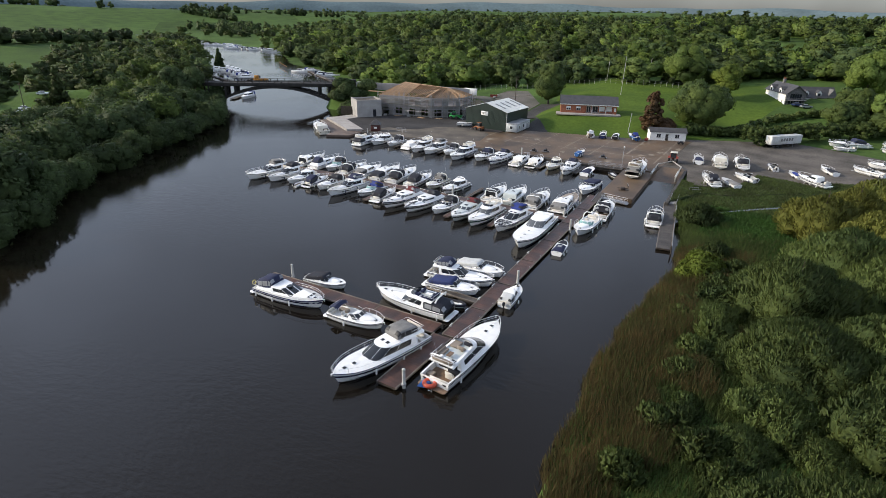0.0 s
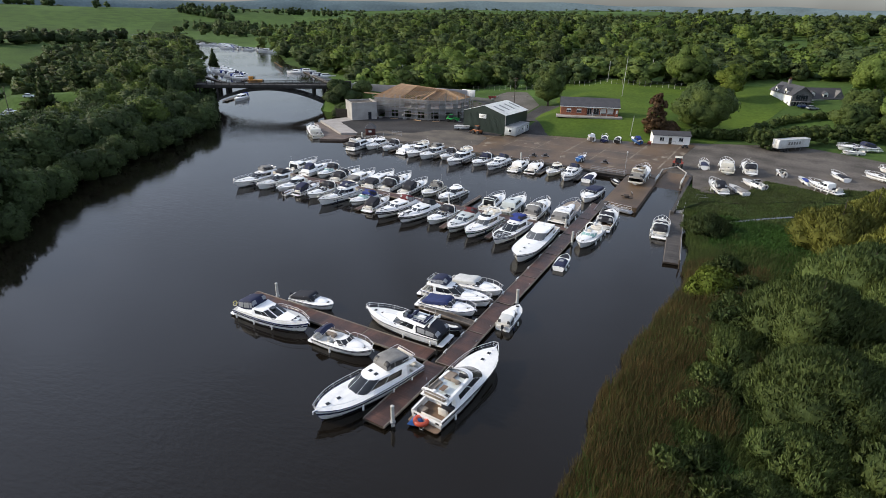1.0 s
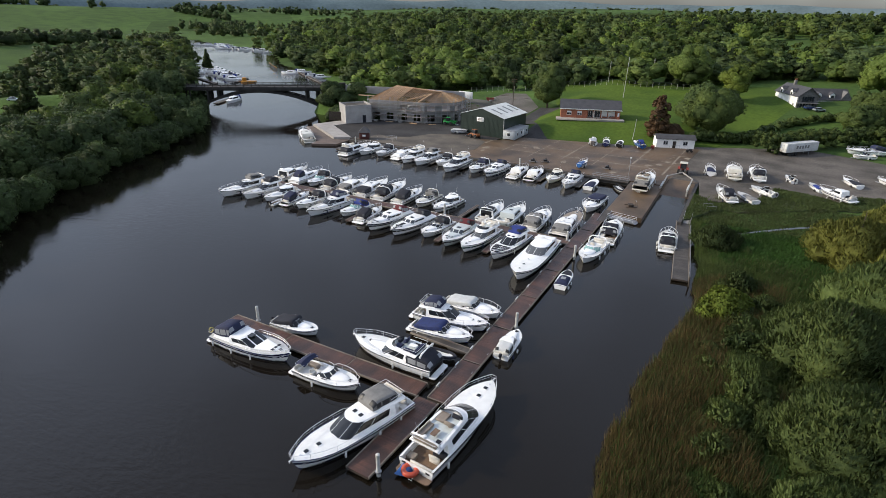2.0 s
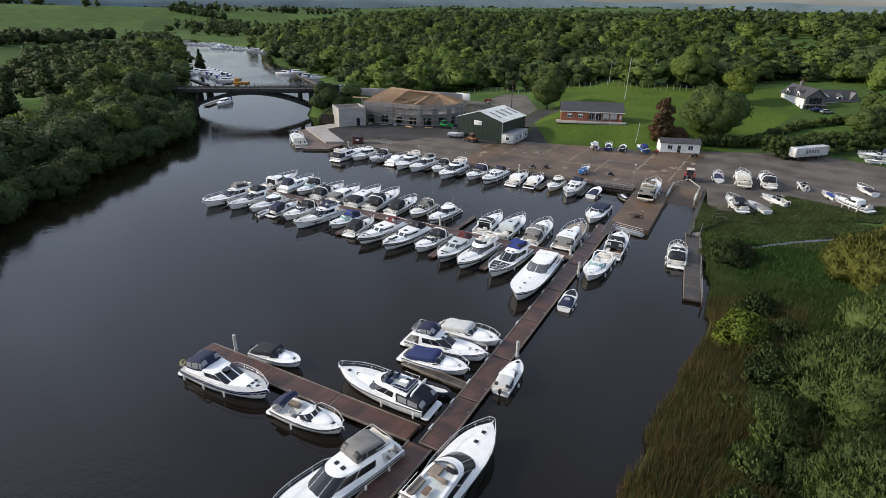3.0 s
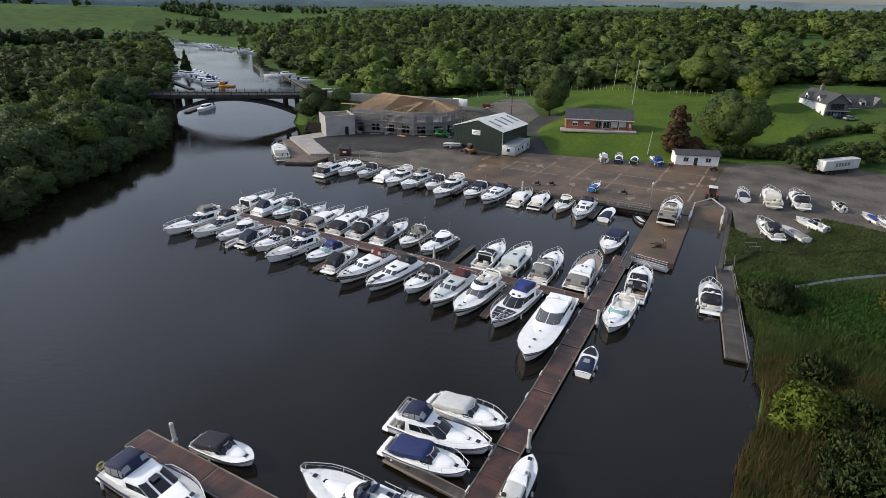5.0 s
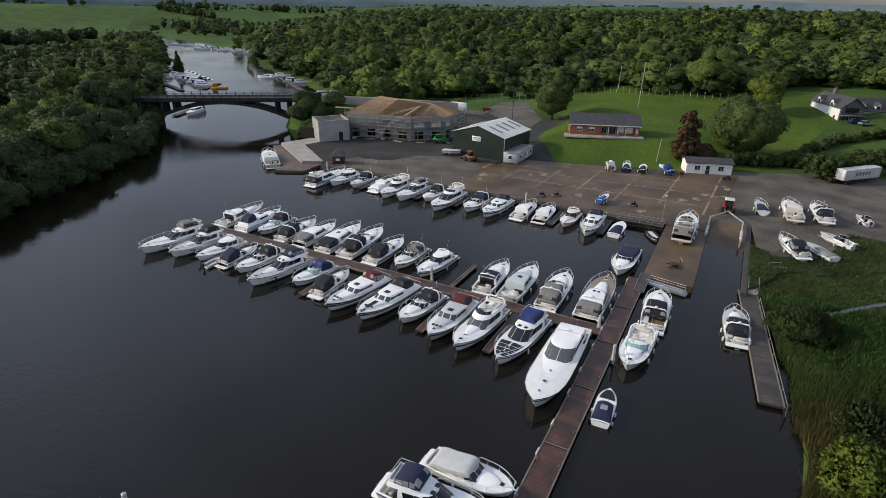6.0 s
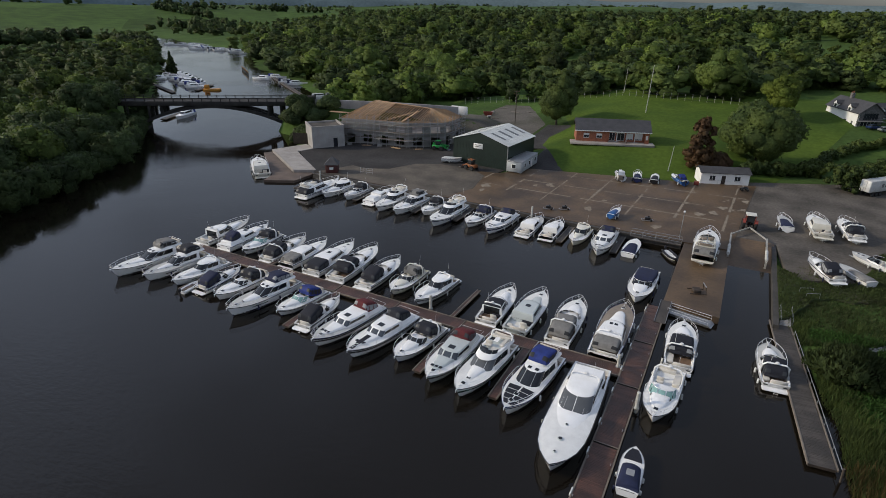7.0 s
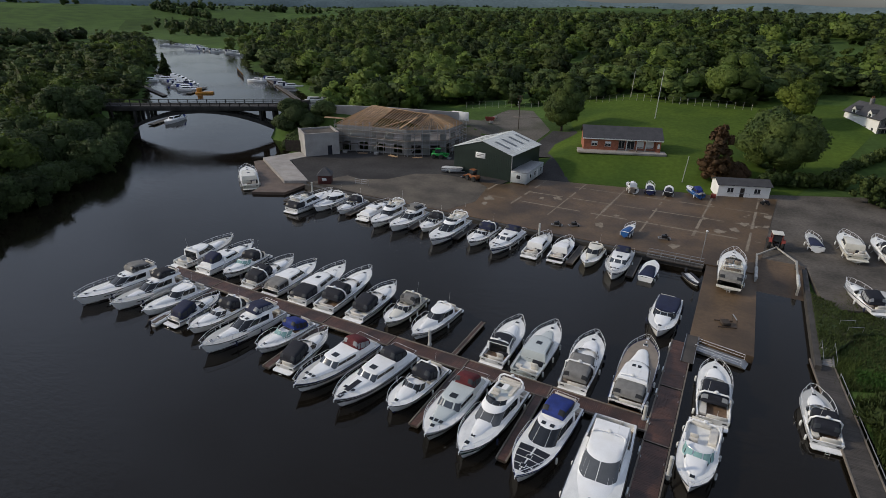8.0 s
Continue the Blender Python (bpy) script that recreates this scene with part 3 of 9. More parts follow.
# hills at the horizon; the blue of distance haze is put into their colour
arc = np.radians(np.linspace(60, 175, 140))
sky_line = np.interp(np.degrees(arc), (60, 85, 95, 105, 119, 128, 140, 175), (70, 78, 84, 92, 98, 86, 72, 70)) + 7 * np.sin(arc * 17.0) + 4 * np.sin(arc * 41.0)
solid("backdrop", loft([[(4250 * math.cos(a), 4250 * math.sin(a), -30) for a in arc], [(4300 * math.cos(a), 4300 * math.sin(a), h * 0.6) for a, h in zip(arc, sky_line)], [(4400 * math.cos(a), 4400 * math.sin(a), h) for a, h in zip(arc, sky_line)]]), mat("distant hills with painted blue haze", (0.135, 0.180, 0.190), 1.0, 0, 0.25, 0.004, coords="World", spec=0.0), "low hills on the horizon, haze painted in as blue-grey", "backdrop", kind="structure")

slab("quay_gravel", [(-116, 153.0), (-100.1, 151.8), (-79, 151.6), (-76, 160), (-78, 171), (-84, 175.5), (-93, 175), (-98.5, 172), (-102, 164), (-108, 161), (-112, 162)], 0.3, 1.213, mat("pale sandy gravel", (0.115, 0.096, 0.074), 0.9, 0, 0.35, 0.2, 0.4, 12, second=(0.06, 0.051, 0.041), coords="World"), "pale sandy gravel strip beside the quay", "pavement")
solid("track", loft([[(x, y, ground_z(x, y) + 0.09) for x in np.linspace(-116 + (y - 196) * 0.1, -84 - max(0, y - 236) * 0.6, 14)] for y in np.linspace(196, 262, 24)]), mat("dark earth track", (0.105, 0.092, 0.078), 0.9, 0, 0.4, 0.12, 0.5, 6, second=(0.055, 0.055, 0.035), coords="World"), "dark muddy builders' track behind the shed", "track", kind="structure")


# ---- floating pontoons ----
def pontoon(x, y, turn, length, width, label, board=0.2, material=None, rail=True):
    """A floating walkway from (x, y) along turn: boards across, timber edges, floats."""
    p = thing("pontoon", pose(x, y, 0, 0, 0, turn), label, "pontoon", "pontoons of the marina")
    w = width / 2
    part("frame", box(0, length, -w + 0.08, w - 0.08, 0.18, 0.44), DARK_WOOD, p)
    n = int(length / board)
    boards = merge(*[box(k * board + 0.006, (k + 1) * board - 0.006, -w + 0.1, w - 0.1, 0.44, 0.5 + 0.006 * math.sin(k * 7.3)) for k in range(n)])
    tagged(part("decking", boards, material or DECKING, p, "wet brown deck boards", smooth=0), kind="stuff")
    for s in (-1, 1):
        part("edge_beam", box(0, length, s * w - 0.11, s * w + 0.05, 0.3, 0.56, 0.02), TIMBER_EDGE, p)
    for k in range(max(1, int(length / 3.2))):
        part("float", box(k * 3.2 + 0.5, min(k * 3.2 + 2.9, length - 0.1), -w + 0.15, w - 0.15, -0.35, 0.2, 0.08), FLOAT, p)
    return p


CLEAT = mesh_of("cleat", merge(box(-0.06, 0.06, -0.03, 0.03, 0, 0.09), tube([(-0.17, 0, 0.13), (0.17, 0, 0.13)], 0.03, 6)), GALV)
[]
ends = [54.3, 62.7, 71.8, 82.0, 92.5, 103.2, 113.5, 124.5]
for a, b in zip(ends, ends[1:]):
    p = pontoon(-29.25, a + 0.06, 90, b - a - 0.12, 2.55, "long brown-decked floating walkway section of the marina")
    part("joint_plate", box(-0.07, 0.07, -1.25, 1.25, 0.512, 0.53), TIMBER_EDGE, p)
    for s in (-1, 1):
        for k in (0.25, 0.75):
            part("cleat", CLEAT, None, p).matrix_local = pose((b - a) * k, s * 1.08, 0.51)
    for k in (0.3, 0.85):
        part("dock_fender", box((b - a) * k - 0.45, (b - a) * k + 0.45, 1.26, 1.42, 0.2, 0.62, 0.05), FENDER, p)
pontoon(-30.7, 41.9, 88, 12.2, 2.6, "brown-decked floating pier end between two motor yachts")
for k in range(3):
    p = pontoon(-62.2 + k * 10.2, 55.25, 0, 10.08, 2.5, "brown-decked floating cross pier for visiting cruisers")
    part("joint_plate", box(-0.07, 0.07, -1.2, 1.2, 0.512, 0.53), TIMBER_EDGE, p)
for k in range(7):
    p = pontoon(-30.6 - k * 10.6, 105.75, 180, 10.5, 2.3, "brown-decked floating pontoon between two rows of cruisers")
    part("joint_plate", box(-0.07, 0.07, -1.1, 1.1, 0.512, 0.53), TIMBER_EDGE, p)
for x in (-51.8, -42.0, -72.3, -93.2):
    pontoon(x, 104.5, -90, 10.8, 1.0, "narrow finger pontoon between berthed cruisers", 0.22)
for x in (-88.0, -54.0):
    pontoon(x, 107.0, 90, 9.0, 0.5, "narrow finger pontoon between berthed cruisers", 0.22)
for x in (-113.0, -96.0, -80.8, -71.0, -49.2, -39.3):
    pontoon(x, 149.4, -90, 8.6, 1.1, "narrow finger pontoon along the quay", 0.22, GREY_DECKING)
pontoon(-30.6, 64.6, 176, 8.6, 1.1, "narrow finger pontoon beside a blue-covered cruiser", 0.22, GREY_DECKING)
pontoon(-30.6, 71.3, 178, 3.6, 0.8, "short grey finger pontoon beside a small cruiser", 0.22, GREY_DECKING)
pontoon(-10.35, 99.7, 96.3, 28.9, 2.5, "grey-decked floating pontoon along the grassy bank", 0.22, GREY_DECKING)


def pile(x, y, top, label="pale sleeved steel mooring pile"):
    p = thing("mooring_pile", pose(x, y, 0), label, "pile", "mooring piles")
    part("shaft", cylinder(0, 0, -2.2, top, 0.2, 12), PILE, p)
    part("cap", lathe([(0.21, top), (0.21, top + 0.05), (0.05, top + 0.16)], 12), PILE, p)
    part("guide_ring", lathe([(0.23, 0.45), (0.3, 0.45), (0.3, 0.6), (0.23, 0.6)], 12), GALV, p)


for x, y, h in ((-29.0, 42.9, 2.5), (-58.6, 56.8, 2.6), (-27.6, 73.0, 2.6), (-27.6, 99.6, 2.6), (-57.6, 107.4, 2.6), (-31.0, 106.4, 2.2), (-57.6, 149.2, 3.2), (-112.0, 148.6, 2.8)):
    pile(x, y, h)


# ---- boats ----
# a boat's own axes: x from the stern (0) to the bow (L), y to port, z up from the waterline
def plan(xr, xf, wr, wf, rnd, n=5, m=4):
    """Half round-fronted outline, port side from the middle of the front to the rear; then mirrored: a full ring from rear starboard round the front to rear port."""
    half = [(xf - rnd * (1 - math.cos(k / n * math.pi / 2)), wf * math.sin(k / n * math.pi / 2)) for k in range(n + 1)]
    half += [(xf - rnd + (xr - xf + rnd) * k / m, wf + (wr - wf) * k / m) for k in range(1, m + 1)]
    return [(x, -y) for x, y in reversed(half[1:])] + half


def shell(base, top, z0, z1, camber=0.06, cap=True):
    """Walls between two outlines with a cambered top."""
    nb = len(base)
    rings = [[(x, y, z0) for x, y in base]]
    for v in (0.5, 0.92):
        rings.append([((1 - v) * bx + v * tx, ((1 - v) * by + v * ty), z0 + v * (z1 - z0)) for (bx, by), (tx, ty) in zip(base, top)])
    cx = sum(x for x, _ in top) / nb
    rings.append([(cx + (x - cx) * 0.985, y * 0.97, z1) for x, y in top])
    if cap:
        for q in (0.72, 0.36, 0.02):
            rings.append([(cx + (x - cx) * (0.55 + 0.45 * q), y * q, z1 + camber * (1 - q * q)) for x, y in top])
    return loft(rings, closed=True, caps=True)


def patch(base, top, z0, z1, u0, u1, v0, v1, off=0.025, cuts=8):
    """A pane on the wall between two outlines: from u0 to u1 round the ring (0..1), v0 to v1 up the wall."""
    nb = len(base)

    def at(u, v):
        k = min(max(u, 0), 1) * (nb - 1)
        i = min(int(k), nb - 2)
        w = k - i
        q = [(1 - v) * np.array(base[j]) + v * np.array(top[j]) for j in (i, i + 1)]
        p = q[0] * (1 - w) + q[1] * w
        d = q[1] - q[0]
        nrm = np.array((d[1], -d[0]))
        ln = np.hypot(*nrm)
        nrm = nrm / ln if ln > 1e-6 else np.array((1.0, 0.0))
        return (p[0] + nrm[0] * off, p[1] + nrm[1] * off, z0 + v * (z1 - z0))

    lo = [at(u0 + (u1 - u0) * k / cuts, v0) for k in range(cuts + 1)]
    hi = [at(u0 + (u1 - u0) * k / cuts, v1) for k in range(cuts + 1)]
    return loft([lo, hi])


def boat(x, y, heading, L, style, canvas=None, beam=None, stripe=None, hull=None, label="", z=0.0, hatches=2, trim=None, extras="", group="boats berthed at the marina", seed=0):
    """A motor cruiser with its stern at (x, y). style: sport, sedan, fly, aft, hardtop, open, tender, covered."""
    rnd = random.Random(int(L * 100) + int(abs(x) * 10) + seed)
    gel = hull or GEL
    small = L < 7.5
    B = beam or (0.37 * L if L < 9 else 1.75 + 0.176 * L)
    W = B / 2
    fb = 0.45 + 0.045 * L + (0.1 if style in ("fly", "aft") else 0)  # freeboard at the stern
    rise = 0.032 * L + 0.1
    if style == "tender":
        fb, rise = 0.4, 0.15
    name = {"tender": "tender", "open": "open_motorboat", "covered": "covered_boat", "sport": "sports_cruiser", "sedan": "cabin_cruiser", "fly": "flybridge_yacht", "aft": "aft_cabin_cruiser", "hardtop": "hardtop_cruiser"}[style]
    b = thing(name, pose(x, y, z, 0, 0, heading), label or "white motor cruiser", "tender" if style == "tender" else "boat", group)

    def wd(s):  # half width at the deck
        return W * (0.9 + 0.1 * min(1, s / 0.3)) if s < 0.42 else W * max(0.0, 1 - ((s - 0.42) / 0.58) ** (5.6 if "slim" in extras else 4.2 if L > 13 or style in ("sport", "open") else 3.7))

    def hd(s):
        return fb + rise * s * s

    # hull: sections from keel to deck edge
    S = [0, 0.1, 0.25, 0.42, 0.55, 0.66, 0.76, 0.85, 0.92, 0.97, 0.99, 1.0]
    rings = []
    for s in S:
        w, h = wd(s), hd(s)
        flare = 0.9 - 0.42 * max(0, s - 0.35) / 0.65
        over = 0.93 + 0.07 * (h / hd(1)) if s > 0.9 else 1
        keel = -0.45 + 0.62 * max(0, (s - 0.62) / 0.38) ** 2
        lx = lambda q: s * L - (1 - q) * 0.10 * L * max(0, (s - 0.6) / 0.4) ** 1.5
        half = [(lx(0), 0.02, keel), (lx(0.35), w * flare * 0.93, 0.02 + 0.25 * max(0, s - 0.5)), (lx(0.5), w * flare, 0.22 + 0.3 * max(0, s - 0.5)), (lx(0.8), w * (0.35 * flare + 0.65), h * 0.66), (lx(1), w + 0.012, h)]
        rings.append([(px, -py, pz) for px, py, pz in reversed(half)] + half)
    part("hull", merge(loft(rings), (rings[0], [tuple(range(len(rings[0])))])), gel, b, smooth=50)
    # a stripe low on the hull and the rubbing strake at the deck edge
    def band(lo, hi, off, mat_, nm, lab="", s0=0, s1=11):
        for sd in (-1, 1):
            strip = []
            for r in rings[s0:s1 + 1]:
                pts = r[5:] if sd > 0 else list(reversed(r[:5]))
                zs = [p[2] for p in pts]
                row = []
                for q in (lo, hi):
                    zz = zs[0] * 0 + q * pts[-1][2]
                    for k in range(4):
                        if pts[k][2] <= zz <= pts[k + 1][2] or k == 3:
                            t_ = (zz - pts[k][2]) / max(1e-6, pts[k + 1][2] - pts[k][2])
                            row.append(tuple(pts[k][j] + (pts[k + 1][j] - pts[k][j]) * t_ + (sd * off if j == 1 else 0) for j in range(3)))
                            break
                strip.append(row)
            part(nm, loft(strip), mat_, b, lab)
    if style != "tender":
        band(0.06, 0.18, 0.012, stripe or rnd.choice((NAVY_PAINT, BLACK_PAINT)), "boot_stripe")
        if L > 9.5 and style in ("sport", "hardtop", "fly") and "plainhull" not in extras:
            band(0.56, 0.68, 0.013, TINTED, "hull_window", "", 4, 6)
        if stripe:
            band(0.58, 0.78, 0.014, stripe, "side_stripe")
            if "double" in extras:
                band(0.84, 0.95, 0.014, stripe, "side_stripe")
        elif "plainhull" not in extras and rnd.random() < 0.45:
            band(0.76, 0.86, 0.014, rnd.choice((BLACK_PAINT, NAVY_PAINT)), "side_line")
    edge = [(s * L, wd(s) + 0.02, hd(s)) for s in S]
    part("rub_rail", tube([(px, -py, pz) for px, py, pz in edge] + list(reversed(edge)), 0.05 if not small else 0.035, 5), trim or (rnd.choice((RUBRAIL, BLACK_PAINT, NAVY_PAINT, BLACK_PAINT)) if style != "tender" else GREY_CLOTH), b)

    # deck: forward of the cockpit, and the cockpit well
    ck = {"sport": 0.42, "open": 0.45, "sedan": 0.24, "fly": 0.20, "aft": 0.0, "hardtop": 0.22, "tender": 0.72, "covered": 0.0}[style]
    ss = sorted(set([ck] + [s for s in S if s > ck]))
    deck = [[(s * L, wd(s) * q, hd(s) + 0.07 * (1 - q * q) * wd(s)) for q in (-1, -0.6, 0, 0.6, 1)] for s in ss]
    part("deck", loft(deck), (TAN_DECK if "tandeck" in extras else GREY_DECK if "greydeck" in extras else NONSKID if "whitedeck" in extras else rnd.choice((NONSKID, NONSKID, NONSKID, GREY_DECK))) if style != "tender" else gel, b, smooth=50)
    if ck:
        sole = 0.3 if small else 0.5
        cs = [s for s in S if s < ck] + [ck]
        side = 0.12 if small else 0.24
        rows_ = [[(s * L, sg * wd(s), hd(s)) for sg in (-1,)] + [(s * L, -(wd(s) - side), hd(s) + 0.03), (s * L, -(wd(s) - side - 0.05), sole), (s * L, wd(s) - side - 0.05, sole), (s * L, wd(s) - side, hd(s) + 0.03), (s * L, wd(s), hd(s))] for s in cs]
        rows_[0] = [(px + 0.06, py, pz) for px, py, pz in rows_[0]]
        part("cockpit", loft(rows_), gel, b)
        ww = wd(0.1) - side - 0.08
        part("cockpit_sole", box(0.2, ck * L - 0.02, -ww, ww, sole + 0.005, sole + 0.02), TEAK if "teak" in extras or (rnd.random() < 0.6 and not small) else NONSKID, b)
        part("bulkhead", box(ck * L - 0.04, ck * L, -ww - 0.05, ww + 0.05, sole, hd(ck)), gel, b)
        part("transom_gate", box(0.0, 0.1, -wd(0) + 0.1, wd(0) - 0.1, 0.25, sole + 0.3 if "teak" in extras else fb, 0.03), gel, b)
        if style != "tender":
            part("aft_seat", merge(box(0.15, 0.65, -ww, ww * 0.45, sole + 0.02, sole + 0.42, 0.06), box(0.12, 0.28, -ww, ww * 0.45, sole + 0.4, sole + 0.8, 0.05)), SEAT, b)
            part("helm_seat", merge(box(ck * L - 1.3, ck * L - 0.85, -ww * 0.8, -ww * 0.2, sole, sole + 0.55, 0.06), box(ck * L - 1.35, ck * L - 1.22, -ww * 0.8, -ww * 0.2, sole + 0.5, sole + 0.95, 0.05)), SEAT, b)
            part("side_seat", box(0.7, ck * L - 1.4, ww * 0.45, ww, sole, sole + 0.42, 0.06), TAN if rnd.random() < 0.4 else SEAT, b)
            part("dashboard", box(ck * L - 0.45, ck * L - 0.05, -ww, -ww * 0.1, sole, hd(ck) + 0.12, 0.06), BLACK, b)
    # swim platform or outboard
    if style in ("sport", "fly", "hardtop", "sedan", "aft") and L > 7.2:
        part("swim_platform", prism([(-0.75, -wd(0) * 0.85), (-0.6, -wd(0) * 0.95), (0.05, -wd(0) * 0.97), (0.05, wd(0) * 0.97), (-0.6, wd(0) * 0.95), (-0.75, wd(0) * 0.85)], 0.22, 0.34), TEAK if "teak" in extras else gel, b)
    if small and style != "covered":
        o = part("outboard_motor", merge(box(-0.55, -0.12, -0.17, 0.17, 0.55, 1.05, 0.08), box(-0.4, -0.22, -0.07, 0.07, -0.4, 0.6, 0.03)), BLACK, b)
    if style in ("sport", "fly", "hardtop", "sedan", "aft") and L > 7.2:
        tw = wd(0) * 0.7
        for sg in (-1, 1):
            part("transom_vent", box(-0.03, 0.02, sg * tw - 0.22, sg * tw + 0.22, fb * 0.62, fb * 0.78, 0.01), BLACK_PAINT, b)
        part("boarding_ladder", merge(tube([(-0.72, -0.22, 0.36), (-0.86, -0.22, 0.36), (-0.86, -0.22, -0.3)], 0.025, 4), tube([(-0.72, 0.18, 0.36), (-0.86, 0.18, 0.36), (-0.86, 0.18, -0.3)], 0.025, 4), tube([(-0.86, -0.22, 0.1), (-0.86, 0.18, 0.1)], 0.02, 4)), STEEL, b)
    # fenders and cleats
    for k in range(0 if style == "tender" else (3 if L > 9 else 2)):
        for sd in (-1, 1):
            if rnd.random() < 0.75:
                s = 0.12 + 0.27 * k + rnd.uniform(-0.05, 0.05)
                fx, fy, fz = s * L, sd * (wd(s) + 0.13), hd(s)
                part("fender", shifted(lathe([(0.03, 0.42), (0.11, 0.33), (0.12, 0), (0.11, -0.3), (0.03, -0.38)], 8), fx, fy, fz - 0.65), FENDER if rnd.random() < 0.8 else NAVY, b)
    # bow rail
    if style != "tender" and "norail" not in extras and not (small and rnd.random() < 0.4):
        r0 = 0.46 if style in ("sport", "open") else 0.38
        hs = 0.62 if L > 8 else 0.45
        st = [s for s in np.linspace(r0, 0.985, 8)]
        rail_h = lambda s: hd(s) + hs * min(1, (s - r0) / 0.1 + 0.3) + 0.05
        ed = [(s * L + (0.16 if s > 0.97 else 0), max(wd(s) - 0.02, 0.3), rail_h(s)) for s in st]
        part("bow_rail", tube([(px, -py, pz) for px, py, pz in ed] + list(reversed(ed)), 0.028, 5), STEEL, b)
        if L > 10:
            part("lower_rail", tube([(px, -py, pz - hs * 0.5) for px, py, pz in ed[1:]] + [(px, py, pz - hs * 0.5) for px, py, pz in reversed(ed[1:])], 0.012, 4), STEEL, b)
        for s in st[::2] + [st[-1]]:
            for sd in (-1, 1):
                yy = max(wd(s) - 0.02, 0.3) * sd
                part("stanchion", tube([(s * L, max(wd(s) - 0.1, 0.1) * sd, hd(s)), (s * L, yy, rail_h(s))], 0.024, 4), STEEL, b)
        part("anchor_roller", merge(box(L - 0.3, L + 0.22, -0.07, 0.07, hd(1) + 0.0, hd(1) + 0.08, 0.02), tube([(L + 0.05, 0, hd(1) + 0.05), (L + 0.2, 0, hd(1) - 0.25)], 0.035, 5)), STEEL, b)
        part("windlass", lathe([(0.0, 0.2), (0.08, 0.18), (0.1, 0.0)], 8), STEEL, b).matrix_local = pose(L * 0.93, 0, hd(0.93) + 0.02)
    # foredeck hatches
    for k in range(hatches if style not in ("tender", "covered") else 0):
        s = 0.86 - 0.13 * k if style in ("sport", "open") else 0.88 - 0.1 * k
        yy = 0 if k != 2 else 0.5
        h0 = hd(s) + 0.07 * wd(s)
        h = part("hatch", box(s * L - 0.27, s * L + 0.27, yy - 0.27, yy + 0.27, h0 - 0.02, h0 + 0.05, 0.02), GEL, b)
        part("hatch_pane", box(s * L - 0.22, s * L + 0.22, yy - 0.22, yy + 0.22, h0 + 0.05, h0 + 0.062), TINTED, h)

    def canopy(xr, xf, w, z0, z1, cloth, fr=0.5, panes=True, back=0.55, zf_=None):
        """Hooped canvas: rounded back, domed top, front end sloping down to the windscreen; clear panes between the hoops."""
        panes = panes and "snug" not in extras
        clear_pane = VINYL_PALE if "glazed" in extras or "clearpane" in extras or rnd.random() < 0.4 else VINYL
        h = z1 - z0
        zf0 = z0 if zf_ is None else zf_
        ln = xf - xr
        bk, fr = min(back, 0.3 * ln), min(fr, 0.42 * ln)
        st = [(xr, w * 0.92, 0.34), (xr + bk * 0.35, w * 0.96, 0.70), (xr + bk, w * 0.98, 0.86), (xr + bk + (ln - bk - fr) * 0.45, w * 0.99, 0.97), (xf - fr, w * 0.95, 1.0), (xf - fr * 0.4, w * 0.92, 0.80), (xf, w * 0.88, 0.42)]
        pw = 0.30

        def at(u, a, off=0.0):
            k = min(max(u, 0), len(st) - 1)
            i = min(int(k), len(st) - 2)
            f = k - i
            X, Wd, H = [p * (1 - f) + q * f for p, q in zip(st[i], st[i + 1])]
            zb = z0 + (zf0 - z0) * max(0, (X - xr) / ln - 0.4) / 0.6
            c_, s_ = math.cos(a), math.sin(a)
            return (X + (off * (1 - 2 * u / 6) * -1.0 if u < 1.6 or u > 4.6 else 0), math.copysign(abs(c_) ** pw, c_) * (Wd + off), zb + (H * h + off) * abs(s_) ** pw)

        rings_ = [[at(u, math.pi * k / 14) for k in range(15)] for u in (0, 0.5, 1, 1.5, 2, 3, 4, 4.5, 5, 5.5, 6)]
        c = part("canopy", merge(loft(rings_), (rings_[0], [tuple(range(15))]), (rings_[-1], [tuple(range(15))])), cloth, b, "hooped canvas cockpit cover", smooth=60)
        if panes:
            def pane(nm, u0, u1, a0, a1):
                part(nm, loft([[at(u0 + (u1 - u0) * i / 5, math.radians(a0 + (a1 - a0) * k / 7), 0.03) for k in range(8)] for i in range(6)]), VINYL_DARK if cloth in (GREY_CLOTH, WHITE_CLOTH, ROYAL) else clear_pane, c, smooth=60)
            for lo, hi in ((0.25, 24), (156, 179.75)):
                pane("canopy_window", 1.4, 2.7, lo, hi)
                pane("canopy_window", 2.85, 3.75, lo, hi)
                pane("canopy_window", 3.9, 4.75, lo, hi)
            pane("rear_window", 0.12, 1.1, 12, 84)
            pane("rear_window", 0.12, 1.1, 96, 168)
            if fr > 0.35:
                pane("front_window", 4.7, 5.85, 14, 86)
                pane("front_window", 4.7, 5.85, 94, 166)
        return c

    def house(xr, xf, wr, wf, z0, z1, rake, rr, glass=TINTED, roof=gel, panes=3, v=(0.38, 0.86), nm="cabin", rn=0.9, gap=0.003):
        base, top = plan(xr, xf, wr, wf, rn), plan(xr + rr, xf - rake, wr * 0.9, wf * 0.88, rn * 0.85)
        c = part(nm, shell(base, top, z0, z1), roof, b)
        for k in range(panes):  # windscreen
            a0 = 0.25 + 0.50 * k / panes
            part("windscreen_pane", patch(base, top, z0, z1, a0 + gap, a0 + 0.50 / panes - gap, v[0] - 0.14, v[1] + 0.12, 0.02), glass, c)
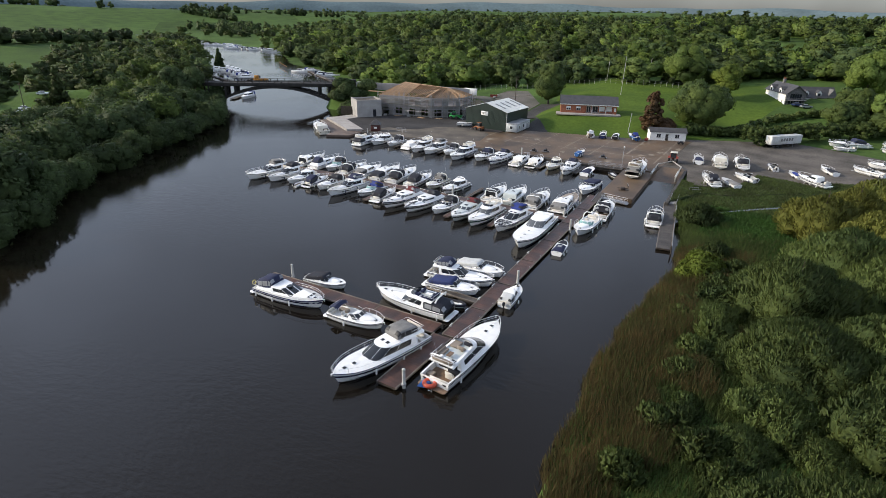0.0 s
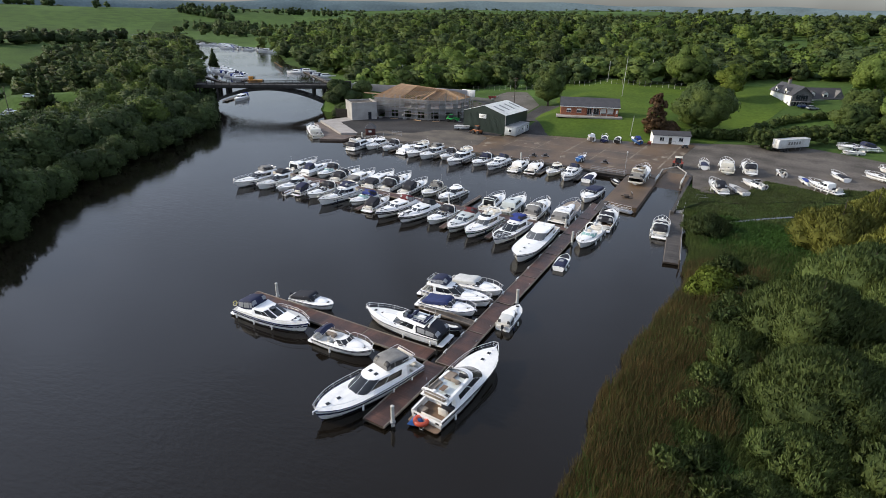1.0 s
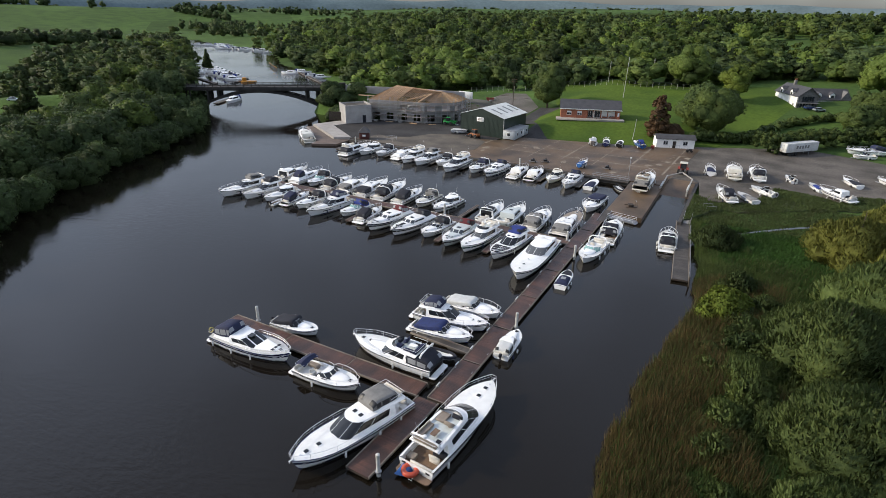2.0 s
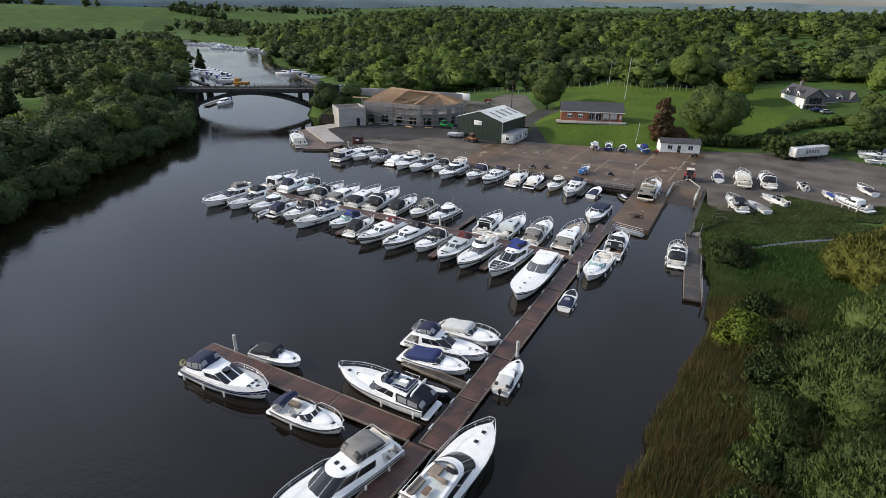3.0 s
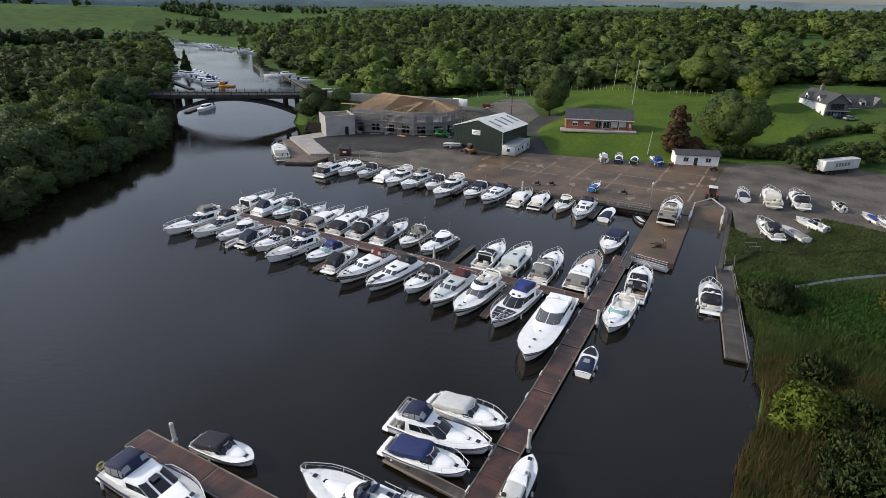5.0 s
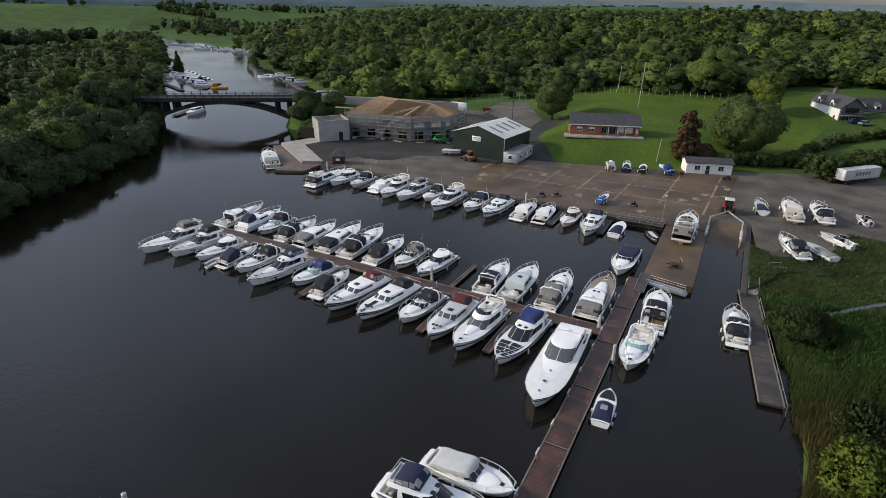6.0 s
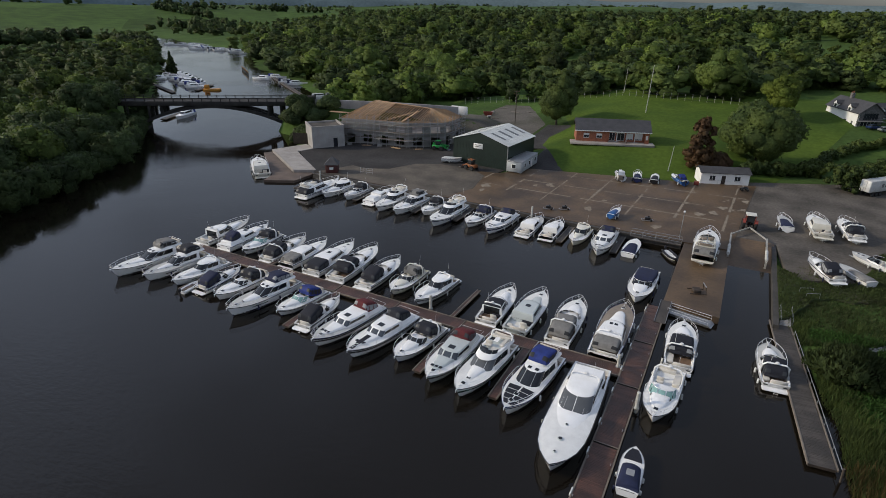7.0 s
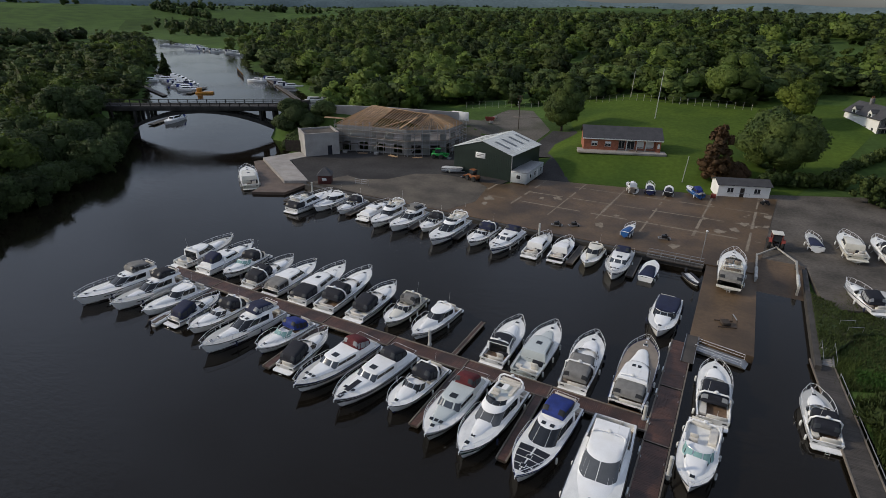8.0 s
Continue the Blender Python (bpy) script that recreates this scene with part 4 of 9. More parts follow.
        for a0, a1 in ((0.04, 0.14), (0.145, 0.245), (0.755, 0.855), (0.86, 0.96)):
            part("side_window", patch(base, top, z0, z1, a0, a1, v[0] + 0.05, v[1], 0.02), TINTED, c)
        return c, base, top

    def arch(xx, w, z0, z1, lean=0.5):
        part("radar_arch", merge(*[tube([(xx, sg * w, z0), (xx - lean * 0.6, sg * w * 0.95, z0 + (z1 - z0) * 0.7), (xx - lean, sg * w * 0.7, z1), (xx - lean, 0, z1 + 0.03)], [0.14, 0.12, 0.1, 0.1], 6) for sg in (-1, 1)]), gel, b)
        part("radar_dome", lathe([(0.2, z1 + 0.06), (0.24, z1 + 0.14), (0.2, z1 + 0.24), (0.02, z1 + 0.28)], 10), WHITE_PVC, b).matrix_local = pose(xx - lean, 0, 0)
        part("aerial", tube([(xx - lean, w * 0.5, z1), (xx - lean - 0.3, w * 0.5, z1 + 1.7)], 0.012, 4), WHITE_PVC, b)

    if style in ("sport", "open"):
        d0 = hd(ck)
        xf = L * (0.66 if style == "sport" else 0.6)
        if style == "sport":  # low raised foredeck trunk
            bs, tp = plan(L * 0.4, L * 0.9, W * 0.82, W * 0.6, 2.2), plan(L * 0.42, L * 0.84, W * 0.66, W * 0.46, 1.9)
            tr = part("coachroof", shell(bs, tp, d0 + 0.02, d0 + 0.30 + 0.012 * L, 0.1), gel, b, smooth=60)
            for a0, a1 in ((0.08, 0.2), (0.8, 0.92)):
                part("porthole", patch(bs, tp, d0 + 0.02, d0 + 0.30 + 0.012 * L, a0, a1, 0.3, 0.75, 0.02), TINTED, tr)
        zt = d0 + 0.22
        wb, wt = plan(L * 0.30, xf, W * 0.88, W * 0.78, 1.2), plan(L * 0.30, xf - 0.8, W * 0.84, W * 0.7, 1.0)
        tint = TEAL_GLASS if "teal" in extras else (VINYL if "clear" in extras else TINTED)
        for k in range(5):
            a0 = 0.2 + 0.6 * k / 5
            part("windscreen_pane", patch(wb, wt, zt, zt + 0.62, a0 + 0.008, a0 + 0.112, 0.0, 1.0, 0.0), tint, b)
        part("windscreen_frame", tube([(px, py, zt + 0.64) for px, py in wt[3:-3]], 0.03, 5), STEEL, b)
        part("coaming", loft([[(px, py, hd(0.4) - 0.05) for px, py in plan(0.1, xf + 0.05, W * 0.9, W * 0.8, 1.2)], [(px, py, zt) for px, py in wb], [(px * 1 - 0.12, py * 0.92, zt) for px, py in wb], [(px - 0.12, py * 0.92, zt - 0.35) for px, py in wb]]), gel, b)
        if canvas and "bimini" in extras:
            bi = part("bimini", loft([[(L * q, W * 0.8 * yy, d0 + 1.25 + 0.25 * (1 - yy * yy) - 4.0 * abs(q - 0.15) ** 1.5 * 4) for yy in (-1, -0.5, 0, 0.5, 1)] for q in (0.04, 0.10, 0.16, 0.22)]), canvas, b, "folded canvas sun top")
            for q in (0.06, 0.20):
                part("hoop", tube([(L * 0.2, -W * 0.85, d0), (L * q, -W * 0.8, d0 + 1.1), (L * q, W * 0.8, d0 + 1.1), (L * 0.2, W * 0.85, d0)], 0.018, 4), STEEL, bi)
        elif canvas:
            canopy(L * (0.22 if "midtop" in extras else 0.06 if "snug" in extras or rnd.random() < 0.35 else 0.13), L * (0.54 if "snug" in extras else 0.48 if "midtop" in extras else 0.41), W * (0.82 if "snug" in extras else 0.76), d0 + 0.08, d0 + (0.72 if "snug" in extras else 1.38 if L > 7.5 else 1.0), canvas, L * 0.08, zf_=d0 + 0.6)
        if "noarch" not in extras and ("arch" in extras or (L > 8.5 and rnd.random() < 0.3)):
            arch(L * 0.26, W * 0.9, d0, d0 + 1.5, 0.4)
    elif style == "sedan":
        d0 = hd(0.4)
        c, bs, tp = house(L * 0.24, L * 0.70, W * 0.86, W * 0.72, d0 - 0.02, d0 + 1.05, 1.35, 0.1, v=(0.36, 0.86))
        part("roof_hatch", box(L * 0.40, L * 0.40 + 0.7, -0.35, 0.35, d0 + 1.09, d0 + 1.14, 0.02), TINTED if rnd.random() < 0.6 else gel, b)
        part("coachroof", shell(plan(L * 0.6, L * 0.88, W * 0.62, W * 0.4, 1.2), plan(L * 0.62, L * 0.83, W * 0.5, W * 0.3, 1.0), d0 + 0.05, d0 + 0.34), gel, b, smooth=60)
        if canvas:
            canopy(0.15, L * 0.24 + 0.25, W * 0.8, hd(0.1) + 0.03, d0 + 0.98, canvas, 0.05, back=0.8)
        part("roof_rail", tube([(L * 0.28, -W * 0.6, d0 + 1.14), (L * 0.5, -W * 0.55, d0 + 1.14)], 0.018, 4), STEEL, b)
    elif style == "hardtop":
        d0 = hd(0.4)
        slim = "slim" in extras
        part("coachroof", shell(plan(L * 0.3, L * 0.94, W * 0.90, W * 0.72, 4.6, 8), plan(L * 0.32, L * 0.90, W * 0.74, W * 0.58, 4.4, 8), d0 + 0.02, d0 + 0.22, 0.16) if slim else shell(plan(L * 0.5, L * 0.87, W * 0.7, W * 0.42, 1.7), plan(L * 0.52, L * 0.80, W * 0.55, W * 0.32, 1.4), d0 + 0.02, d0 + 0.45, 0.1), gel, b, smooth=60)
        if slim:  # round deck hatches
            for s_, rr_ in ((0.79, 0.24), (0.90, 0.13), (0.66, 0.14)):
                z_ = max(d0 + 0.36, hd(s_) + 0.07 * wd(s_)) + 0.02
                h_ = part("round_hatch", lathe([(0.02, 0.07), (rr_, 0.06), (rr_ + 0.06, 0.02), (rr_ + 0.06, -0.12)], 14), GEL_GREY, b)
                h_.matrix_local = pose(s_ * L, 0, z_)
                part("hatch_pane", lathe([(0.0, 0.085), (rr_ * 0.8, 0.082), (rr_ * 0.82, 0.06)], 14), VINYL if s_ > 0.7 else TINTED, h_)
        c, bs, tp = house(L * (0.12 if slim else 0.2), L * (0.60 if slim else 0.64), W * (0.78 if slim else 0.88), W * (0.76 if slim else 0.74), d0 - 0.02, d0 + 1.12, (0.18 if slim else 0.14) * L, 0.0, glass=SCREEN if slim else TINTED, panes=2, v=(0.42, 0.80) if slim else (0.3, 0.86), rn=1.6)
        if not slim:
            part("sunroof", box(L * 0.28, L * 0.28 + 1.3, -0.55, 0.55, d0 + 1.165, d0 + 1.195, 0.02), TINTED if "dark" in extras else gel, c)
        if "teak" in extras:
            for yy in (-0.5, 0.12):
                part("roof_hatch", box(L * 0.40, L * 0.40 + 0.5, yy, yy + 0.42, d0 + 1.15, d0 + 1.2, 0.02), TINTED, c)
        part("aft_glass", box(L * 0.2 - 0.03, L * 0.2 - 0.01, -W * 0.66, W * 0.66, d0 - 0.3, d0 + 0.95), TINTED, c)
        if "dark" in extras:
            part("dark_roof", shell(plan(L * 0.19, L * 0.45, W * 0.76, W * 0.64, 0.5), plan(L * 0.2, L * 0.44, W * 0.74, W * 0.62, 0.5), d0 + 1.15, d0 + 1.22), BLACK, c)
        if canvas:
            canopy(0.8, L * 0.2 + 0.15, W * 0.8, hd(0.1) + 0.03, d0 + 1.0, canvas, 0.05, back=0.8)
        arch(L * 0.24, W * 0.66, d0 + 1.05, d0 + 1.45, 0.2)
    elif style == "fly":
        d0 = hd(0.4)
        block = "blockdeck" in extras
        if not block:
            part("coachroof", shell(plan(L * 0.5, L * 0.88, W * 0.70, W * 0.44, 2.0), plan(L * 0.5, L * 0.80, W * 0.52, W * 0.32, 1.7), d0 + 0.02, d0 + (0.2 if L > 13 else 0.34), 0.12), gel, b, smooth=60)
        hh = 1.0 + 0.012 * L
        h0 = L * (0.27 if "glazed" in extras else 0.19)  # where the saloon begins
        c, bs, tp = house(h0, L * (0.70 if L > 13 else 0.66), W * 0.86, W * 0.74, d0 - 0.02, d0 + hh, 0.17 * L, 0.0, glass=SCREEN if "paleglass" in extras else TINTED, panes=3, v=(0.26, 0.86), rn=1.5)
        zf = d0 + hh + 0.02
        xr, xq = h0 - 0.11 * L, L * (0.5 if "glazed" in extras else 0.47 if "flytop" not in extras else 0.36)
        ln_ = xq - xr
        ob_ = plan(xr, xq, W * 0.74, W * 0.66, 1.3, 7)
        lo_ = plan(xr + 0.1, xq + 0.9, W * 0.80, W * 0.70, 1.6, 7)
        ib_ = plan(xr + 0.12, xq - 0.35, W * 0.63, W * 0.53, 1.0, 7)
        cx_ = (xr + xq) / 2
        # coaming: low at the back, rising to the front, hollow inside
        hgt = lambda px: 0.10 + 0.18 * max(0.0, min(1.0, (px - xr) / (0.75 * ln_)))
        part("flybridge", loft([[(px, py, zf - 0.10) for px, py in lo_], [(px * 0.3 + qx * 0.7, py * 0.3 + qy * 0.7, zf + 0.6 * hgt(qx)) for (px, py), (qx, qy) in zip(lo_, ob_)], [(px, py, zf + hgt(px)) for px, py in ob_], [(px, py, zf + hgt(px) + 0.01) for px, py in ib_], [(px, py * 0.97, zf + 0.04) for px, py in ib_], [(cx_, py * 0.05, zf + 0.03) for px, py in ib_]], closed=True, caps=True), gel, b, smooth=40)
        part("fly_sole", prism([(cx_ + (px - cx_) * 0.96, py * 0.94) for px, py in ib_], zf + 0.045, zf + 0.07), GEL_GREY, b)
        up_ = [(px - 0.42, py * 0.93) for px, py in ob_]
        for k in range(4):
            part("wind_deflector", patch(ob_, up_, zf + 0.27, zf + 0.60, 0.26 + 0.12 * k, 0.375 + 0.12 * k, 0, 1, 0), TINTED, b)
        cush = TAN if "tan" in extras else (NAVY if "navyseat" in extras else SEAT)
        sw = W * 0.60
        part("fly_seat", merge(box(xr + 0.2, xr + 0.75, -sw, sw, zf + 0.06, zf + 0.34, 0.09), box(xr + 0.1, xr + 0.28, -sw, sw, zf + 0.3, zf + 0.55, 0.07)), cush, b)
        part("fly_side_seat", merge(box(xr + 0.8, xr + 0.5 * ln_, sw * 0.5, sw * 0.98, zf + 0.06, zf + 0.34, 0.09), box(xr + 0.8, xr + 0.5 * ln_, sw * 0.86, sw, zf + 0.3, zf + 0.52, 0.05)), cush, b)
        part("sun_pad", box(xr + 0.62 * ln_, xq - 0.75, 0.06, sw * 0.86, zf + 0.06, zf + 0.32, 0.09), cush, b)
        part("helm_chair", merge(box(xr + 0.58 * ln_, xr + 0.58 * ln_ + 0.5, -sw * 0.85, -0.1, zf + 0.25, zf + 0.42, 0.08), box(xr + 0.58 * ln_ - 0.1, xr + 0.58 * ln_ + 0.06, -sw * 0.85, -0.1, zf + 0.35, zf + 0.85, 0.07), box(xr + 0.58 * ln_ + 0.1, xr + 0.58 * ln_ + 0.35, -sw * 0.6, -sw * 0.4, zf + 0.06, zf + 0.3)), cush, b)
        part("fly_helm", box(xq - 0.95, xq - 0.6, -sw * 0.8, -0.05, zf + 0.06, zf + 0.5, 0.1), BLACK, b)
        part("fly_table", merge(lathe([(0.06, zf + 0.06), (0.06, zf + 0.38)], 8), box(-0.5, 0.5, -0.3, 0.3, zf + 0.38, zf + 0.43, 0.02)), TEAK if "teak" in extras else GEL, b).matrix_local = pose(xr + 0.32 * ln_, -0.1, 0)
        part("ladder_hatch", box(xr + 0.9, xr + 1.5, -sw * 0.95, -sw * 0.5, zf + 0.072, zf + 0.09), BLACK, b)
        part("fly_rail", tube([(xr + 0.5 * ln_, -W * 0.72, zf + 0.66), (xr + 0.05, -W * 0.70, zf + 0.66), (xr, -W * 0.55, zf + 0.66), (xr, W * 0.55, zf + 0.66), (xr + 0.05, W * 0.70, zf + 0.66), (xr + 0.5 * ln_, W * 0.72, zf + 0.66)], 0.025, 5), STEEL, b)
        for px, py in ((xr + 0.02, -0.5), (xr + 0.02, 0.5), (xr + 0.25 * ln_, -0.715), (xr + 0.25 * ln_, 0.715)):
            part("rail_post", tube([(px, py * W, zf + 0.1), (px, py * W, zf + 0.66)], 0.02, 4), STEEL, b)
        part("saloon_door", box(h0 - 0.03, h0 - 0.01, -W * 0.6, W * 0.6, d0 - 0.35, d0 + hh - 0.15), TINTED, c)
        if "flytop" in extras:
            for yy in (-0.45, 0.45):
                part("roof_hatch", box(xq + 0.9, xq + 1.35, yy - 0.22, yy + 0.22, zf + 0.0, zf + 0.07, 0.02), TINTED, c)
        if canvas and "flytop" in extras:
            canopy(L * 0.13, xq + 0.15, W * 0.64, zf + 0.10, zf + 1.12, canvas, 0.9, zf_=zf + 0.25)
        elif canvas:
            canopy(-0.05, h0 + 0.15, W * 0.84, hd(0.1) + 0.02, zf - 0.02, canvas, 0.05, back=1.3 if "glazed" in extras else 0.9)
        if "flytop" not in extras:
            arch(L * 0.12, W * 0.72, zf + 0.1, zf + 0.85, 0.35)
    elif style == "aft":
        d0 = hd(0.3)
        part("aft_cabin", shell(plan(L * 0.05, L * 0.34, W * 0.76, W * 0.76, 0.3), plan(L * 0.07, L * 0.33, W * 0.62, W * 0.62, 0.25), d0, d0 + 0.55, 0.08), gel, b)
        c, bs, tp = house(L * 0.30, L * 0.66, W * 0.84, W * 0.74, d0, d0 + 1.0, 2.3 if "blackscreen" in extras else 1.1, -0.05, glass=TINTED if "blackscreen" in extras else BLUE_GLASS, v=(0.36, 0.86) if "blackscreen" in extras else (0.44, 0.80), panes=3, rn=0.6, gap=0.014)
        part("roof_hatch", box(L * 0.46, L * 0.46 + 0.75, -0.42, 0.42, d0 + 1.04, d0 + 1.09, 0.02), TINTED, c)
        cr = part("coachroof", shell(plan(L * 0.6, L * 0.9, W * 0.66, W * 0.42, 1.0), plan(L * 0.62, L * 0.86, W * 0.54, W * 0.32, 0.9), d0 + 0.08, d0 + 0.5), gel, b)
        for k in (0, 1, 2):
            part("cabin_skylight", box(L * 0.80, L * 0.80 + 0.4, -0.75 + k * 0.55, -0.35 + k * 0.55, d0 + 0.53, d0 + 0.57), TINTED, cr)
        if canvas:
            canopy(L * (0.05 if "glazed" in extras else 0.10), L * 0.30, W * (0.70 if "glazed" in extras else 0.62), d0 + 0.35, d0 + 1.70, canvas, 0.5, zf_=d0 + 0.7)
        part("stern_rail", tube([(L * 0.3, -wd(0.3) + 0.1, d0 + 0.7), (0.1, -wd(0) + 0.1, d0 + 0.7), (0.1, wd(0) - 0.1, d0 + 0.7), (L * 0.3, wd(0.3) - 0.1, d0 + 0.7)], 0.02, 5), STEEL, b)
        if "lifebuoy" in extras:
            part("lifebuoy", tube([(0.0, -W * 0.6 + 0.33 * math.cos(a), d0 + 0.65 + 0.33 * math.sin(a)) for a in np.linspace(0, math.tau, 13)[:-1]], 0.08, 6, True), mat("faded yellow lifebuoy", (0.5, 0.42, 0.12), 0.6), b)
    elif style == "covered":
        if "bowrider" in extras:
            part("cover", shell(plan(L * 0.03, L * 0.63, W * 0.95, W * 0.86, L * 0.10), plan(L * 0.08, L * 0.56, W * 0.78, W * 0.66, L * 0.08), hd(0.3) - 0.02, hd(0.4) + 0.30, 0.16), canvas, b, "taut canvas boat cover", smooth=60)
            part("clear_panel", box(L * 0.26, L * 0.40, -W * 0.34, W * 0.34, hd(0.4) + 0.43, hd(0.4) + 0.47, 0.01), VINYL_PALE, b, "pale clear vinyl panel")
            q = [(s_ * L, sg * (wd(s_) - 0.2), hd(s_) + 0.1) for sg, row_ in ((-1, (0.66, 0.75, 0.84, 0.92)), (1, (0.92, 0.84, 0.75, 0.66))) for s_ in row_]
            part("bow_cover", merge((q, [tuple(range(8))]), loft([q, [(px, py, pz - 0.12) for px, py, pz in q]], True)), BLACK, b, "dark cover over the bow well")
        else:
            bs, tp = plan(L * 0.05, L * 0.78, W * 0.92, W * 0.74, L * 0.16), plan(L * 0.12, L * 0.64, W * 0.72, W * 0.5, L * 0.12)
            part("cover", shell(bs, tp, hd(0.3) - 0.02, hd(0.4) + 0.10 + 0.02 * L, 0.14), canvas or NAVY, b, "taut canvas boat cover", smooth=60)
    elif style == "tender":
        tb = [(s * L, wd(s) * 0.94, hd(s) + 0.02) for s in np.linspace(0, 0.99, 9)]
        part("inflated_tube", tube([(px, -py, pz) for px, py, pz in tb] + list(reversed(tb)), 0.2, 8), canvas or GEL_GREY, b)
        part("thwart", box(L * 0.3, L * 0.42, -W * 0.7, W * 0.7, 0.32, 0.38), NONSKID, b)
    if "deckstripe" in extras:
        part("deck_panel", loft([[(s_ * L, -0.3, hd(s_) + 0.07 * wd(s_) + zz), (s_ * L, 0.3, hd(s_) + 0.07 * wd(s_) + zz)] for s_, zz in ((0.90, 0.06), (0.96, 0.03))]), BLACK, b)
        part("roof_panel", box(L * 0.68, L * 0.86, -0.32, 0.32, hd(0.3) + 0.56, hd(0.3) + 0.6, 0.01), BLACK, b)
    if "blockdeck" in extras:
        for k in range(4):
            s0, s1 = 0.66 + 0.072 * k, 0.725 + 0.072 * k
            for sg in (-1, 1):
                q = [(s_ * L, sg * wd(s_) * f_ * 0.8, hd(s_) + 0.07 * (1 - (f_ * 0.8) ** 2) * wd(s_) + 0.02) for s_, f_ in ((s0, 0.06), (s1, 0.06), (s1, 1.0), (s0, 1.0))]
                part("deck_panel", merge((q, [(0, 1, 2, 3)]), ([(px, py, pz - 0.03) for px, py, pz in q], [(3, 2, 1, 0)])), BLACK, b)
    return b


# the visitors' pier
boat(-60.3, 51.8, 1, 12.0, "aft", NAVY, stripe=NAVY_PAINT, label="white aft-cabin cruiser with navy canopy and blue hull stripes", extras="lifebuoy double glazed blackscreen")
boat(-46.4, 51.6, 1, 8.5, "sport", NAVY, label="white open sports boat with folded navy sun top", extras="bimini clear")
boat(-56.6, 57.9, 4, 7.2, "sport", BLACK, label="small white motorboat with black cockpit cover", extras="snug")
boat(-32.2, 59.3, 180, 12.0, "fly", BLACK, label="large white flybridge yacht with blue-cushioned upper deck and dark aft canopy", extras="navyseat glazed whitedeck plainhull")
boat(-35.3, 62.4, 2, 4.0, "tender", BLACK, label="small inflatable tender beside a finger pontoon")
boat(-39.7, 66.6, 2, 8.4, "sport", mat("deep blue canvas", (0.013, 0.026, 0.11), 0.8, 0, 0.3, 1.5, 0.3, 20), label="white sports cruiser under a low deep blue cockpit cover", extras="snug")
boat(-41.2, 69.9, 3, 10.6, "fly", NAVY, label="white cabin cruiser with tall navy framed upper canopy", extras="flytop clearpane")
boat(-39.2, 74.6, -2, 8.6, "sport", WHITE_CLOTH, label="white sports boat under a pale low cover", extras="snug noarch whitedeck")
boat(-32.55, 52.6, -104, 14.0, "fly", GREY_CLOTH, label="large white motor yacht with grey upper canopy and black side windows", extras="flytop whitedeck", stripe=NAVY_PAINT)
boat(-26.1, 44.7, 85, 14.6, "fly", None, label="white flybridge motor yacht with tan seats and teak swim platform", extras="tan teak whitedeck")
boat(-26.6, 65.6, 92, 6.3, "sedan", WHITE_CLOTH, label="small white cabin boat with pale tarpaulin")
boat(-26.2, 87.4, 93, 5.8, "covered", NAVY, label="small white bow rider under a navy cover with clear panel", extras="bowrider")
# outer side of the long pontoon
ROW = "boats berthed along the long pontoon"
boat(-105.3, 104.0, -94, 12.6, "fly", GREY_CLOTH, label="white flybridge cruiser with dark window band and grey top", extras="flytop", group=ROW)
boat(-100.3, 104.2, -91, 11.2, "fly", BLACK, label="white cruiser with black upper canopy and three deck hatches", extras="flytop", hatches=3, group=ROW)
boat(-95.1, 103.8, -92, 9.6, "hardtop", None, label="white hardtop cruiser with dark sunroof", group=ROW)
boat(-90.4, 95.0, 90, 7.8, "sport", NAVY, label="white sports cruiser with navy canopy berthed bow in", group=ROW)
boat(-86.0, 104.0, -91, 9.8, "sport", BLACK, label="white sports cruiser with white radar arch and black canopy", extras="arch", group=ROW)
boat(-80.0, 104.0, -95, 12.2, "fly", NAVY, label="white flybridge yacht with dark windows and navy canopy", extras="flytop", group=ROW)
boat(-74.5, 103.9, -95, 8.6, "sport", ROYAL, label="white sports cruiser with blue canopy and pale windscreen", extras="teal", group=ROW)
boat(-70.2, 94.6, 92, 8.2, "sport", BLACK, label="white sports boat with black cover berthed bow in", group=ROW)
boat(-64.2, 103.8, -98, 12.2, "aft", MAROON, stripe=BLACK_PAINT, extras="double greydeck", label="white aft-cabin cruiser with maroon canopy", group=ROW)
boat(-59.0, 104.0, -97, 12.2, "aft", BLACK, stripe=BLACK_PAINT, label="white aft-cabin cruiser with black canopy and black foredeck panel", extras="deckstripe double", group=ROW)
boat(-54.2, 103.6, -95, 9.6, "sport", BLACK, label="white sports cruiser with arch, black canopy and two hatches", extras="arch", group=ROW)
boat(-49.3, 103.8, -91, 11.6, "aft", MAROON, hull=GEL_GREY, stripe=BLACK_PAINT, label="grey-green wheelhouse cruiser with maroon aft canopy", group=ROW)
boat(-44.6, 104.0, -94, 12.4, "fly", None, stripe=GREEN_PAINT, extras="paleglass whitedeck", label="white flybridge cruiser with dark green trim", group=ROW)
boat(-38.6, 104.2, -95, 12.8, "fly", ROYAL, label="white flybridge yacht with blue top and dark foredeck panels", extras="flytop blockdeck", group=ROW)
boat(-33.5, 104.0, -88.5, 18.2, "hardtop", None, label="long white hardtop motor yacht with round deck hatches", hatches=0, beam=4.75, extras="slim norail whitedeck", group=ROW)
